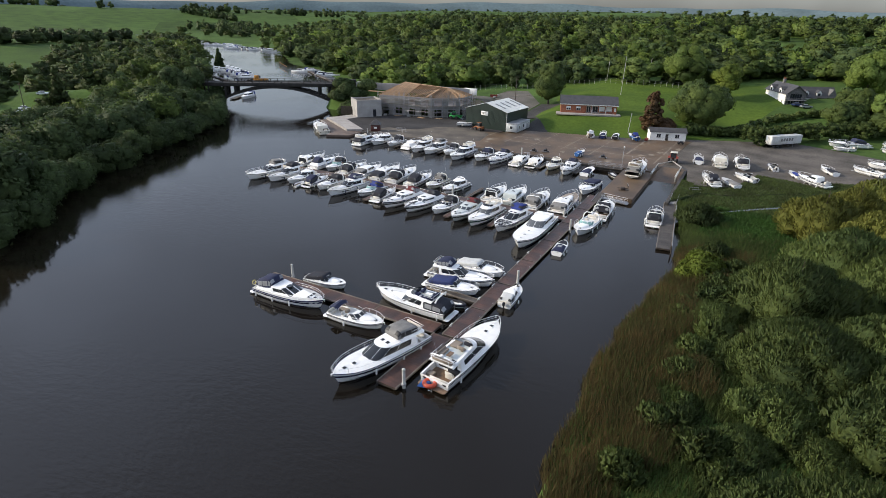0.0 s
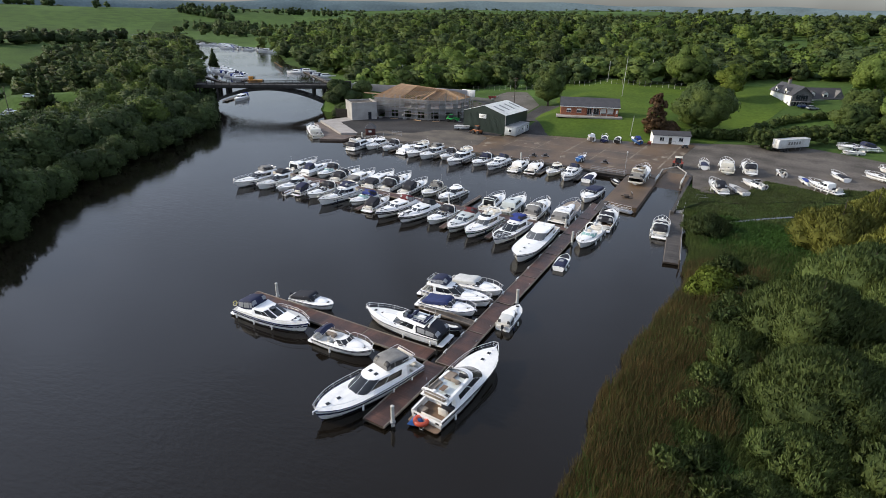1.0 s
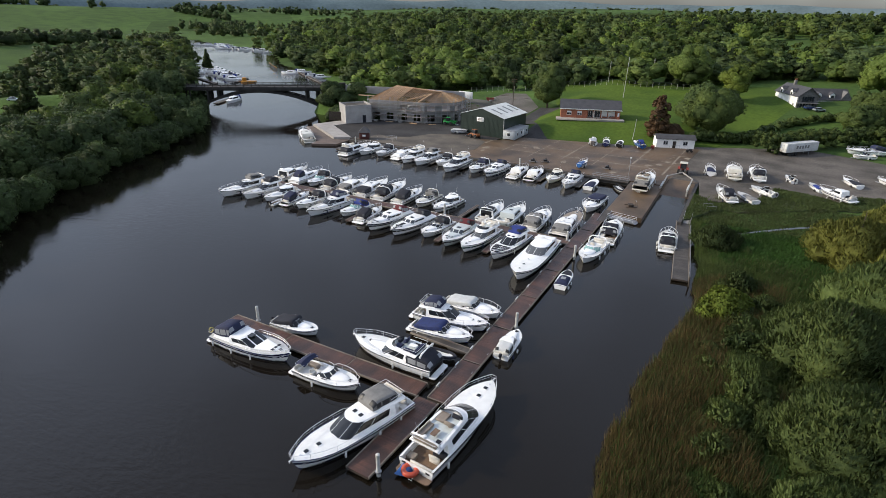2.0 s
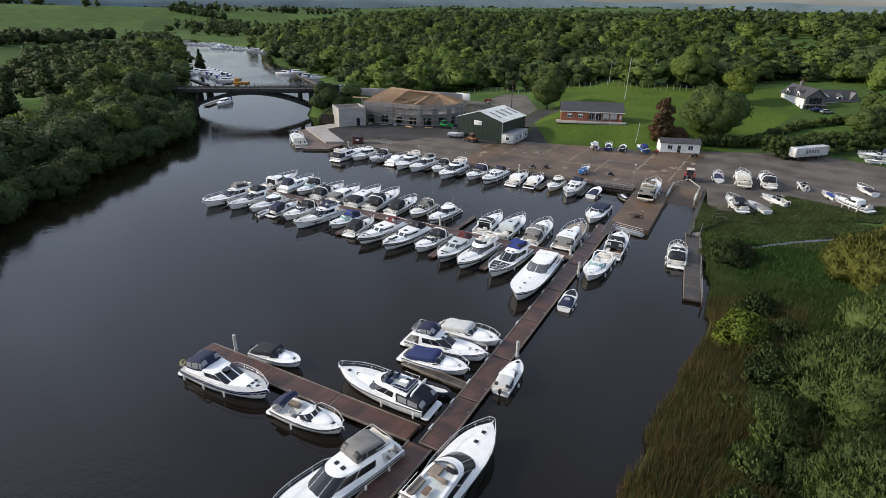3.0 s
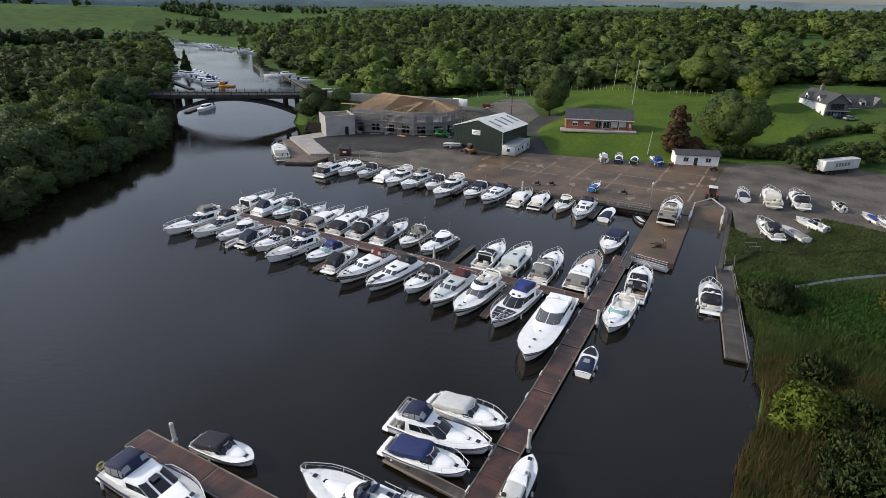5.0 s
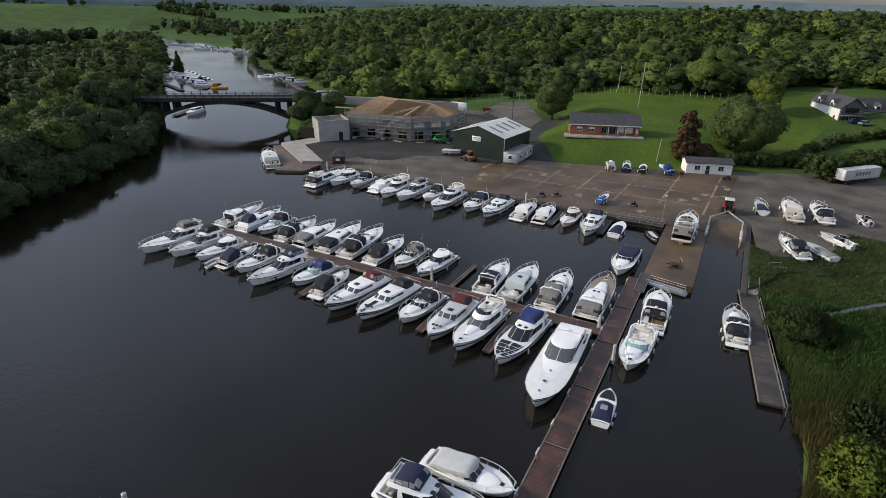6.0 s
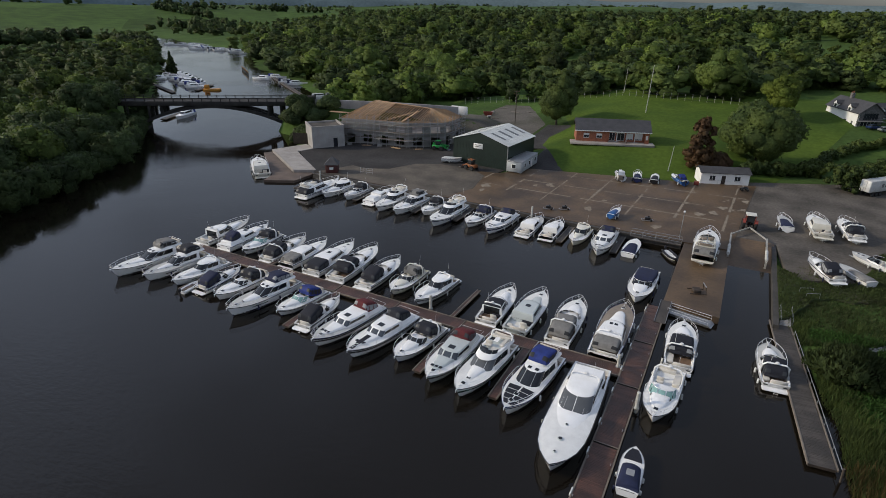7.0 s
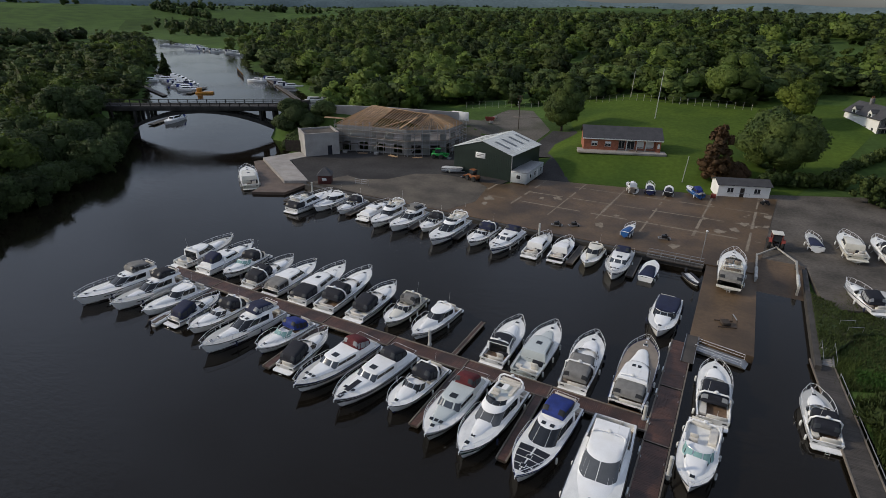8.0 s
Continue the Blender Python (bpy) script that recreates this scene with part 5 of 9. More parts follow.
# inner side of the long pontoon
boat(-105.0, 107.6, 91, 11.4, "hardtop", None, label="white hardtop cruiser with wide dark aft windows", group=ROW)
boat(-99.6, 107.6, 91, 11.0, "aft", NAVY, label="white aft-cabin cruiser with navy canopy and boarding ladder", group=ROW)
boat(-96.0, 117.2, -84, 9.4, "sport", BLACK, label="white sports cruiser with pale windscreen berthed bow in", extras="teal arch", group=ROW)
boat(-89.7, 107.8, 91, 10.0, "sport", BLACK, label="white sports cruiser with black canopy and grey tender", group=ROW)
boat(-85.3, 107.8, 90, 10.4, "sedan", GREY_CLOTH, label="white cabin cruiser with brown-grey aft cover", group=ROW)
boat(-79.9, 107.6, 93, 12.2, "sedan", BLACK, label="white cabin cruiser with tall black aft canopy", group=ROW)
boat(-75.2, 107.8, 93, 12.6, "sport", BLACK, label="large white sports cruiser with dark cover and radar arch", extras="arch", group=ROW)
boat(-70.0, 108.0, 89, 10.2, "sport", BLACK, stripe=BLACK_PAINT, label="sleek white sports cruiser with black canopy", group=ROW)
boat(-65.0, 117.4, -89, 9.2, "sport", GREY_CLOTH, label="pale sports cruiser with grey canopy berthed bow in", hull=GEL_CREAM, group=ROW)
boat(-59.3, 117.2, -95, 9.8, "hardtop", None, stripe=BLACK_PAINT, label="white hardtop cruiser with dark windscreen berthed bow in", group=ROW)
boat(-49.2, 107.8, 91, 10.2, "hardtop", None, label="white cruiser with black hardtop", extras="dark", group=ROW)
boat(-44.9, 107.4, 89, 11.6, "sedan", None, hull=GEL_GREY, label="grey-green cabin cruiser with long roof", group=ROW)
boat(-39.1, 107.6, 91, 11.6, "sport", GREY_CLOTH, label="white sports cruiser with brown-grey cockpit canopy", extras="arch", group=ROW)
boat(-33.2, 107.4, 90, 13.6, "hardtop", GREY_CLOTH, label="large white hardtop motor yacht with tan side decks and aft curtains", extras="teak tandeck", group=ROW)
boat(-32.2, 135.6, -91, 11.8, "sport", NAVY, label="white motor yacht with navy cockpit cover beside the jetty", extras="snug noarch whitedeck", group=ROW)
# beyond the walkway
boat(-25.2, 108.6, -93, 10.6, "sport", None, hatches=1, label="white open sports cruiser with pale teal windscreen", extras="teal arch")
boat(-24.6, 109.4, 93, 11.0, "sport", BLACK, label="white sports cruiser with black canopy amidships", extras="midtop")
boat(-14.2, 111.4, 96, 8.8, "sport", BLACK, label="white sports cruiser with black canopy and bow pulpit")
# along the quay
QUAYSIDE = "boats berthed along the quay"
boat(-126.5, 144.0, 140, 15.5, "sedan", None, beam=4.3, hull=GEL_CREAM, stripe=BLACK_PAINT, label="old white cabin cruiser with long pale roof beside the landing", group=QUAYSIDE)
boat(-107.4, 136.6, 88, 12.8, "fly", BLACK, label="white flybridge cruiser with black aft canopy berthed bow in", group=QUAYSIDE)
boat(-103.6, 150.0, -88, 11.0, "hardtop", None, label="white hardtop cruiser with dark screen", group=QUAYSIDE)
boat(-98.6, 149.6, -86, 9.4, "sport", BLACK, label="white sports cruiser with dark cover", group=QUAYSIDE)
boat(-92.0, 140.6, 90, 9.6, "aft", None, stripe=NAVY_PAINT, extras="double", label="white aft-cabin cruiser with navy striped stern", group=QUAYSIDE)
boat(-88.2, 149.4, -87, 12.0, "fly", None, label="white flybridge cruiser with radar mast", group=QUAYSIDE)
boat(-83.0, 149.4, -92, 11.8, "fly", GREY_CLOTH, label="white flybridge cruiser with clear canopy", extras="flytop", group=QUAYSIDE)
boat(-78.4, 149.2, -88, 8.8, "sport", BLACK, label="white sports cruiser with black canopy and radar dome", extras="arch", group=QUAYSIDE)
boat(-73.4, 149.2, -90, 13.6, "fly", None, label="white flybridge yacht with high upper helm", group=QUAYSIDE)
boat(-66.9, 149.4, -92, 10.6, "sport", NAVY, label="white sports cruiser with navy canopy and arch", extras="arch", group=QUAYSIDE)
boat(-61.8, 149.4, -93, 11.8, "aft", NAVY, stripe=NAVY_PAINT, label="white cruiser with navy canopy and blue hull band", group=QUAYSIDE)
boat(-56.3, 140.4, 88, 9.8, "sedan", None, label="white cabin cruiser with dark aft windows berthed bow in", group=QUAYSIDE)
boat(-51.8, 141.0, 90, 9.0, "sedan", None, label="white cabin cruiser with black aft door berthed bow in", group=QUAYSIDE)
boat(-46.4, 149.4, -91, 8.8, "hardtop", None, hull=GEL_CREAM, label="cream hardtop fishing cruiser", group=QUAYSIDE)
boat(-41.8, 149.8, -89, 11.8, "aft", NAVY, label="white aft-cabin cruiser with navy canopy", group=QUAYSIDE)
boat(-36.8, 141.0, 88, 7.2, "covered", NAVY, label="small white boat with navy cover", group=QUAYSIDE)
# ashore, standing on the hard
ASHORE = "boats laid up ashore"
boat(-24.9, 141.6, 90, 12.6, "fly", GREY_CLOTH, hull=GEL_CREAM, label="cream motor yacht with brown-grey aft canopy chocked on the jetty", z=1.65, extras="tan", group=ASHORE)
boat(-11.8, 165.8, 100, 6.6, "covered", NAVY, label="small boat under a navy cover on the gravel", z=1.5, group=ASHORE)
boat(-6.2, 163.8, 97, 10.6, "sedan", None, hull=GEL_CREAM, label="cream cabin cruiser standing on the gravel", z=1.7, group=ASHORE)
boat(-0.8, 165.6, 100, 9.4, "sport", BLACK, label="white cruiser with black canopy standing on the gravel", z=1.7, group=ASHORE)
boat(-5.7, 143.8, 114, 8.2, "sport", BLACK, label="white sports boat on a trailer", z=1.5, group=ASHORE)
boat(-1.0, 145.6, 128, 6.4, "covered", GREY_CLOTH, label="boat under a grey cover on a trailer", z=1.4, group=ASHORE)
boat(2.6, 153.4, 140, 6.6, "open", None, label="white open speedboat on a trailer", z=1.4, group=ASHORE)
boat(6.8, 169.2, 110, 5.0, "open", None, label="small white open dinghy on the gravel", z=1.3, group=ASHORE)
boat(12.4, 163.6, 118, 5.4, "covered", ROYAL, label="small boat with a blue cover", z=1.4, group=ASHORE)
boat(17.6, 157.6, 136, 8.2, "sedan", None, stripe=NAVY_PAINT, hull=GEL, label="white cabin boat with red antifouling on the grass", z=1.6, group=ASHORE)
boat(20.6, 172.4, 120, 6.2, "covered", BLACK, label="low boat with a dark cover on a trailer", z=1.4, group=ASHORE)
boat(37.6, 186.6, 172, 9.0, "sport", BLACK, label="white sports cruiser on the gravel", z=1.7, group=ASHORE)
boat(32.2, 217.8, 205, 12.4, "sport", NAVY, label="white sports cruiser with navy canopy laid up ashore", z=1.7, group=ASHORE)
boat(45.0, 223.0, 200, 9.5, "hardtop", None, label="white hardtop cruiser laid up ashore", z=1.7, group=ASHORE)
boat(28.0, 210.6, 200, 6.2, "open", None, label="small open boat on blocks", z=1.5, group=ASHORE)
boat(43.0, 212.5, 188, 8.4, "sport", BLACK, label="white sports boat with dark cover laid up ashore", z=1.7, group=ASHORE)
boat(31.5, 177.0, 150, 7.6, "open", None, label="white speedboat on a trailer", z=1.5, group=ASHORE)


# ---- bridge ----
def along(x, y, turn):
    return pose(x, y, 0, 0, 0, turn)


bridge = thing("arch_bridge", along(-179.0, 178.6, 33), "dark weathered concrete arch road bridge over the river", "bridge")
part("deck_slab", box(-46, 31, 0.3, 7.2, 8.5, 9.5), BRIDGE, bridge)
for yy in (0.25, 7.1):
    part("edge_beam", box(-46, 31, yy - 0.25, yy + 0.15, 8.3, 9.75, 0.04), BRIDGE, bridge)
    part("parapet_rail", box(-46, 31, yy - 0.08, yy + 0.08, 10.7, 10.85), BRIDGE, bridge)
    part("middle_rail", box(-46, 31, yy - 0.05, yy + 0.05, 10.2, 10.3), BRIDGE, bridge)
    post = mesh_of("parapet_post", box(-0.12, 0.12, -0.12, 0.12, 9.7, 10.95, 0.02), BRIDGE)
    for k in range(26):
        part("parapet_post", post, None, bridge).matrix_local = pose(-45.5 + k * 3.05, yy, 0)
arch_z = lambda a, c, r: c - r * ((a + 3.0) / 23.0) ** 2
for y0, y1 in ((0.2, 1.6), (3.0, 4.4), (5.8, 7.1)):
    secs = [[(a, y0, arch_z(a, 7.5, 5.4)), (a, y1, arch_z(a, 7.5, 5.4)), (a, y1, arch_z(a, 8.4, 5.2)), (a, y0, arch_z(a, 8.4, 5.2))] for a in np.linspace(-27, 21.5, 31)]
    part("arch_rib", loft(secs, True, True), BRIDGE, bridge)
for a in (-23.5, -19.5, 15.6, 19.8):
    for y0 in (0.3, 3.1, 5.9):
        part("spandrel_column", box(a - 0.35, a + 0.35, y0, y0 + 1.1, arch_z(a, 8.2, 5.2), 8.6, 0.05), BRIDGE, bridge)
for a in (-28.0, 21.0):
    part("abutment", box(a - 1.2, a + 2.0, 0.0, 7.3, -2.0, 3.0, 0.1), BRIDGE, bridge)
for a in (-34, -30.5, 26):
    for y0 in (0.4, 6.2):
        part("trestle_column", cylinder(a, y0 + 0.4, -2, 8.6, 0.33, 10), BRIDGE, bridge)
part("end_pillar", box(29.2, 31.6, -0.6, 1.2, 0.5, 11.6, 0.1), BRIDGE, bridge)
part("roadway", box(-46, 31, 0.5, 6.9, 9.5, 9.56), ASPHALT, bridge)

solid("retaining_wall", loft([[(-153.0, 195.2, 3.0), (-153.0, 195.2, 10.6), (-153.3, 195.9, 10.6), (-153.3, 195.9, 3.0)], [(-132, 206.8, 3.0), (-132, 206.8, 10.0), (-132.4, 207.5, 10.0), (-132.4, 207.5, 3.0)], [(-109, 219.5, 1.0), (-109, 219.5, 8.6), (-109.4, 220.2, 8.6), (-109.4, 220.2, 1.0)]], True, True), RENDER, "long grey rendered roadside wall", "wall", kind="structure")
solid("wall_end_panel", box(-112.5, -106.5, 219.0, 219.5, 6.2, 8.9, 0.05), WHITE_WALL, "white painted end panel of the roadside wall", "wall", kind="structure")
fence_ramp = thing("timber_screen", along(-141.5, 174.5, 20), "dark timber plank screen below the bridge", "fence")
for k in range(22):
    part("plank", box(k * 0.36 - 2.0, k * 0.36 - 1.68, 0, 0.06, 0.9, 4.2 + 0.08 * math.sin(k * 2.1)), DARK_WOOD, fence_ramp)
part("rail", box(-2, 6, 0.06, 0.14, 2.4, 2.55), DARK_WOOD, fence_ramp)


# ---- walls with openings ----
def wall_panel(length, z0, z1, thick, holes):
    """A wall along x, 0..length, front face at y=0; holes: (x0, x1, z0, z1)."""
    xs = sorted({0, length, *[v for h in holes for v in h[:2]]})
    zs = sorted({z0, z1, *[v for h in holes for v in h[2:]]})
    cells = []
    for xa, xb in zip(xs, xs[1:]):
        run = None
        for za, zb in zip(zs, zs[1:]):
            if not any(h[0] < xb and h[1] > xa and h[2] < zb and h[3] > za for h in holes):
                run = (run[0], zb) if run else (za, zb)
            elif run:
                cells.append(box(xa, xb, 0, thick, *run))
                run = None
        if run:
            cells.append(box(xa, xb, 0, thick, *run))
    return merge(*cells)


def window(parent, x0, x1, z0, z1, y=0.06, m=None, bars=1, blind=None, pane=None):
    """A framed pane set in a wall's opening; its own axes are the wall's."""
    e = 0.07
    w = part("window", merge(box(x0, x1, y, y + 0.08, z0, z0 + e), box(x0, x1, y, y + 0.08, z1 - e, z1), box(x0, x0 + e, y, y + 0.08, z0 + e, z1 - e), box(x1 - e, x1, y, y + 0.08, z0 + e, z1 - e),
                             *[box(x0 + (x1 - x0) * (k + 1) / (bars + 1) - 0.03, x0 + (x1 - x0) * (k + 1) / (bars + 1) + 0.03, y + 0.01, y + 0.07, z0 + e, z1 - e) for k in range(bars)]), WHITE_PVC, parent)
    if m is not None:
        w.matrix_local = m
    part("pane", box(x0 + e, x1 - e, y + 0.03, y + 0.05, z0 + e, z1 - e), pane or WINDOW, w)
    part("sill", box(x0 - 0.06, x1 + 0.06, y - 0.14, y, z0 - 0.08, z0), PALE_CONCRETE, w)
    if blind:
        part("blind", box(x0 + e, x1 - e, y + 0.008, y + 0.026, z0 + (z1 - z0) * blind, z1 - e), WHITE_PVC, w)
    return w


def gable_roof(length, depth, eave, ridge, over=0.4, thick=0.16):
    """Ridge along x."""
    h = depth / 2
    d = (ridge - eave) / h * over
    lo = [(-over, eave - d), (h, ridge), (depth + over, eave - d)]
    ring = lambda x: [(x, y, z) for y, z in lo] + [(x, y, z + thick) for y, z in reversed(lo)]
    return loft([ring(-over), ring(length + over)], True, True)


# ---- brick bungalow ----
bz = 5.15
bung = thing("bungalow", pose(-65.0, 205.9, bz, 0, 0, 18.9), "low red brick bungalow with grey slate roof on the lawn", "house")
holes = [(2.0, 3.6, 0.9, 2.2), (5.6, 7.2, 0.9, 2.2)]
part("front_wall", wall_panel(9.0, -0.6, 3.2, 0.3, holes), BRICK, bung)
for h in holes:
    window(bung, *h, blind=0.55)
part("recessed_wall", shifted(wall_panel(11.2, -0.6, 3.2, 0.3, [(0.4, 2.0, 0.1, 2.3), (2.6, 4.6, 0.1, 2.3), (5.2, 7.0, 0.5, 2.3), (7.6, 9.6, 0.5, 2.3)]), 9.0, 1.4), BRICK, bung)
for x0, x1, z0 in ((9.4, 11.0, 0.1), (11.6, 13.6, 0.1), (14.2, 16.0, 0.5), (16.6, 18.6, 0.5)):
    window(bung, x0, x1, z0, 2.3, y=1.46, blind=0.12 if x0 > 14 else None)
part("corner_wall", box(19.0, 20.2, 0, 1.7, -0.6, 3.2), BRICK, bung)
part("corner_window", box(19.3, 19.9, -0.03, 0.02, 0.9, 2.1), WHITE_PVC, bung)
for x in (11.3, 14.0, 16.3):
    part("porch_post", box(x - 0.09, x + 0.09, 0.1, 0.28, -0.1, 3.2), WHITE_PVC, bung)
part("side_wall", box(0, 0.3, 0.3, 9, -0.6, 3.2), BRICK, bung)
part("side_wall", box(19.9, 20.2, 1.7, 9, -0.6, 3.2), BRICK, bung)
part("back_wall", box(0.3, 19.9, 8.7, 9, -0.6, 3.2), BRICK, bung)
roof = part("roof", gable_roof(20.2, 9.0, 3.2, 5.5, 0.5), SLATE, bung)
part("fascia", box(-0.5, 20.7, -0.56, -0.5, 2.82, 3.06), WHITE_PVC, roof)
for x in (-0.02, 20.18):
    part("gable", loft([[(x, 0, 3.2), (x, 9, 3.2), (x, 4.5, 5.4)], [(x + 0.04, 0, 3.2), (x + 0.04, 9, 3.2), (x + 0.04, 4.5, 5.4)]], True, True), BRICK, bung)
part("terrace", box(-1.6, 21.6, -2.2, 1.4, -0.7, -0.1, 0.03), PALE_CONCRETE, bung)
part("bench", merge(box(12.0, 14.2, -1.2, -0.8, 0.25, 0.33), box(12.2, 12.3, -1.2, -0.8, -0.1, 0.25), box(13.9, 14.0, -1.2, -0.8, -0.1, 0.25)), TEAK, bung)

# ---- white office hut ----
hut = thing("office_hut", pose(-29.8, 192.6, 1.2, 0, 0, 20), "low white rendered office hut with dark sloping roof", "hut")
hh = [(2.0, 3.4, 0.9, 2.1), (4.8, 5.8, 0.0, 2.1), (7.8, 9.2, 0.9, 2.1)]
part("front_wall", wall_panel(11.2, -0.4, 2.8, 0.25, hh), WHITE_WALL, hut)
window(hut, *hh[0], bars=1)
window(hut, *hh[2], bars=1)
d = part("door", box(4.85, 5.75, 0.12, 0.18, 0.0, 2.05), DARK_WOOD, hut)
part("door_handle", tube([(5.6, 0.1, 1.0), (5.6, 0.1, 1.15)], 0.02, 5), STEEL, d)
for x in (0, 10.95):
    part("side_wall", box(x, x + 0.25, 0.25, 4.8, -0.4, 2.8), WHITE_WALL, hut)
part("back_wall", box(0, 11.2, 4.8, 5.05, -0.4, 2.8), WHITE_WALL, hut)
part("roof", gable_roof(11.2, 5.05, 2.8, 3.7, 0.35, 0.12), SLATE, hut)
for x in (0.02, 11.16):
    part("gable", loft([[(x, 0, 2.5), (x, 5.05, 2.5), (x, 2.5, 3.5)], [(x + 0.04, 0, 2.5), (x + 0.04, 5.05, 2.5), (x + 0.04, 2.5, 3.5)]], True, True), WHITE_WALL, hut)
part("rail", tube([(3.9, -0.4, 0), (3.9, -0.4, 1.0), (6.8, -0.4, 1.0), (6.8, -0.4, 0)], 0.03, 5), GALV, hut)

# ---- green shed ----
shed = thing("boat_shed", pose(-91.6, 180.2, 1.15, 0, 0, -6), "dark green clad boat shed with pale ribbed roof and skylights", "shed")
SW, SD, SE, SR = 16.6, 15.5, 6.4, 8.8
gable = lambda y: loft([[(0, y, -0.3), (SW, y, -0.3), (SW, y, SE), (SW / 2, y, SR), (0, y, SE)], [(0, y + 0.15, -0.3), (SW, y + 0.15, -0.3), (SW, y + 0.15, SE), (SW / 2, y + 0.15, SR), (0, y + 0.15, SE)]], True, True)
part("front_gable", gable(0), SHED_GREEN, shed)
part("back_gable", gable(SD - 0.15), SHED_GREEN, shed)
for x in (0, SW - 0.15):
    part("side_wall", box(x, x + 0.15, 0.15, SD - 0.15, -0.3, SE), SHED_GREEN, shed)
for k in range(34):
    part("cladding_rib", box(0.25 + k * 0.48, 0.31 + k * 0.48, -0.04, 0.0, -0.2, SE - 0.05), SHED_GREEN, shed)
for sd in (0, 1):
    pts = [(-0.3, SE - 0.1), (SW / 2, SR + 0.02)] if not sd else [(SW + 0.3, SE - 0.1), (SW / 2, SR + 0.02)]
    slope = part("roof_slope", loft([[(x, y, z) for x, z in pts] + [(x, y, z + 0.1) for x, z in reversed(pts)] for y in (-0.25, SD + 0.25)], True, True), SHEET, shed)
    for k in range(40):
        y = 0.1 + k * SD / 40
        part("roof_rib", loft([[(x, y, z + 0.1) for x, z in pts] + [(x, y, z + 0.14) for x, z in reversed(pts)], [(x, y + 0.06, z + 0.1) for x, z in pts] + [(x, y + 0.06, z + 0.14) for x, z in reversed(pts)]], True, True), SHEET, slope)
    for k in range(4):
        y = 2.4 + k * 3.6
        q = [(pts[0][0] + (pts[1][0] - pts[0][0]) * f, pts[0][1] + (pts[1][1] - pts[0][1]) * f + 0.15) for f in (0.3, 0.78)]
        part("skylight", loft([[(x, y, z) for x, z in q] + [(x, y, z + 0.03) for x, z in reversed(q)], [(x, y + 0.95, z) for x, z in q] + [(x, y + 0.95, z + 0.03) for x, z in reversed(q)]], True, True), SKYLIGHT, slope)
sgn = part("sign_board", box(6.4, 9.2, -0.1, -0.05, 4.5, 5.9, 0.01), WHITE_PVC, shed, "white sign board with two lines of faint lettering")
for zz, xx in ((5.4, 8.8), (5.0, 8.2)):
    part("lettering", box(6.8, xx, -0.115, -0.101, zz, zz + 0.16), GREY_CLOTH, sgn)
part("corner_post", box(SW - 0.05, SW + 0.12, -0.1, 0.08, -0.3, SE), GALV, shed)

cabin = thing("site_cabin", pose(-74.6, 177.2, 1.2, 0, 0, 0), "pale grey flat-roofed site cabin beside the shed", "cabin")
part("body", box(0, 4.0, 0, 12.0, 0.25, 2.85, 0.05), CABIN_GREY, cabin)
part("roof", box(-0.1, 4.1, -0.1, 12.1, 2.85, 3.0, 0.03), GALV, cabin)
for x in (0.2, 3.4):
    for y in (0.3, 5.8, 11.2):
        part("footing", box(x, x + 0.4, y, y + 0.4, 0, 0.25), PALE_CONCRETE, cabin)
def side_window(parent, x, y0, y1, z0, z1):
    w = part("window", box(x, x + 0.05, y0, y1, z0, z1, 0.01), WHITE_PVC, parent)
    part("pane", box(x + 0.05, x + 0.06, y0 + 0.08, y1 - 0.08, z0 + 0.08, z1 - 0.08), WINDOW, w)
for y in (2.0, 5.2, 9.6):
    side_window(cabin, 4.0, y, y + 0.9, 1.2, 2.3)
d = part("door", box(4.0, 4.05, 7.0, 7.9, 0.3, 2.4), WHITE_PVC, cabin)
w = part("window", box(1.3, 2.5, -0.05, 0, 1.2, 2.3, 0.01), WHITE_PVC, cabin)
part("pane", box(1.4, 2.4, -0.06, -0.05, 1.3, 2.2), WINDOW, w)

# ---- building under construction ----
site = thing("building_site", pose(0, 0, 1.15), "unfinished grey block building with open timber roof and scaffolding", "building")
FOOT = [(-131.5, 183.0), (-121.0, 185.6), (-110.2, 187.0), (-101.6, 193.5), (-101.5, 204.0), (-112.0, 213.0), (-138.0, 205.0)]
EAVE = 7.2
for k, (a, b) in enumerate(zip(FOOT, FOOT[1:] + FOOT[:1])):
    ln, tn = math.dist(a, b), math.degrees(math.atan2(b[1] - a[1], b[0] - a[0]))
    hs = []
    if k < 4:
        n = max(1, int(ln / 5.2))
        for j in range(n):
            c = ln * (j + 0.5) / n
            hs += [(c - 1.35, c + 1.35, 0.5 if (j + k) % 3 else 0.0, 2.9)] + ([(c - 1.5, c + 1.5, 4.0, 6.4)] if k else [])
    wall = part("wall", wall_panel(ln, -0.4, EAVE, 0.35, hs), BLOCK if k in (1, 2, 3) else RENDER, site)
    wall.matrix_local = along(*a, tn)
    for h in hs:
        part("lintel", box(h[0] - 0.25, h[1] + 0.25, -0.02, 0.1, h[3], h[3] + 0.22), PALE_CONCRETE, wall)
    part("wall_plate", box(0, ln, 0.05, 0.3, EAVE, EAVE + 0.12), PINE, wall)
part("floor_slab", prism([(x * 0.985 - 1.75, y * 0.985 + 2.9) for x, y in FOOT], 3.1, 3.35), PALE_CONCRETE, site)
RA, RB = (-128.5, 197.0, 11.0), (-108.5, 198.0, 10.0)
part("ridge_beam", tube([RA, RB], 0.16, 4), PINE, site)
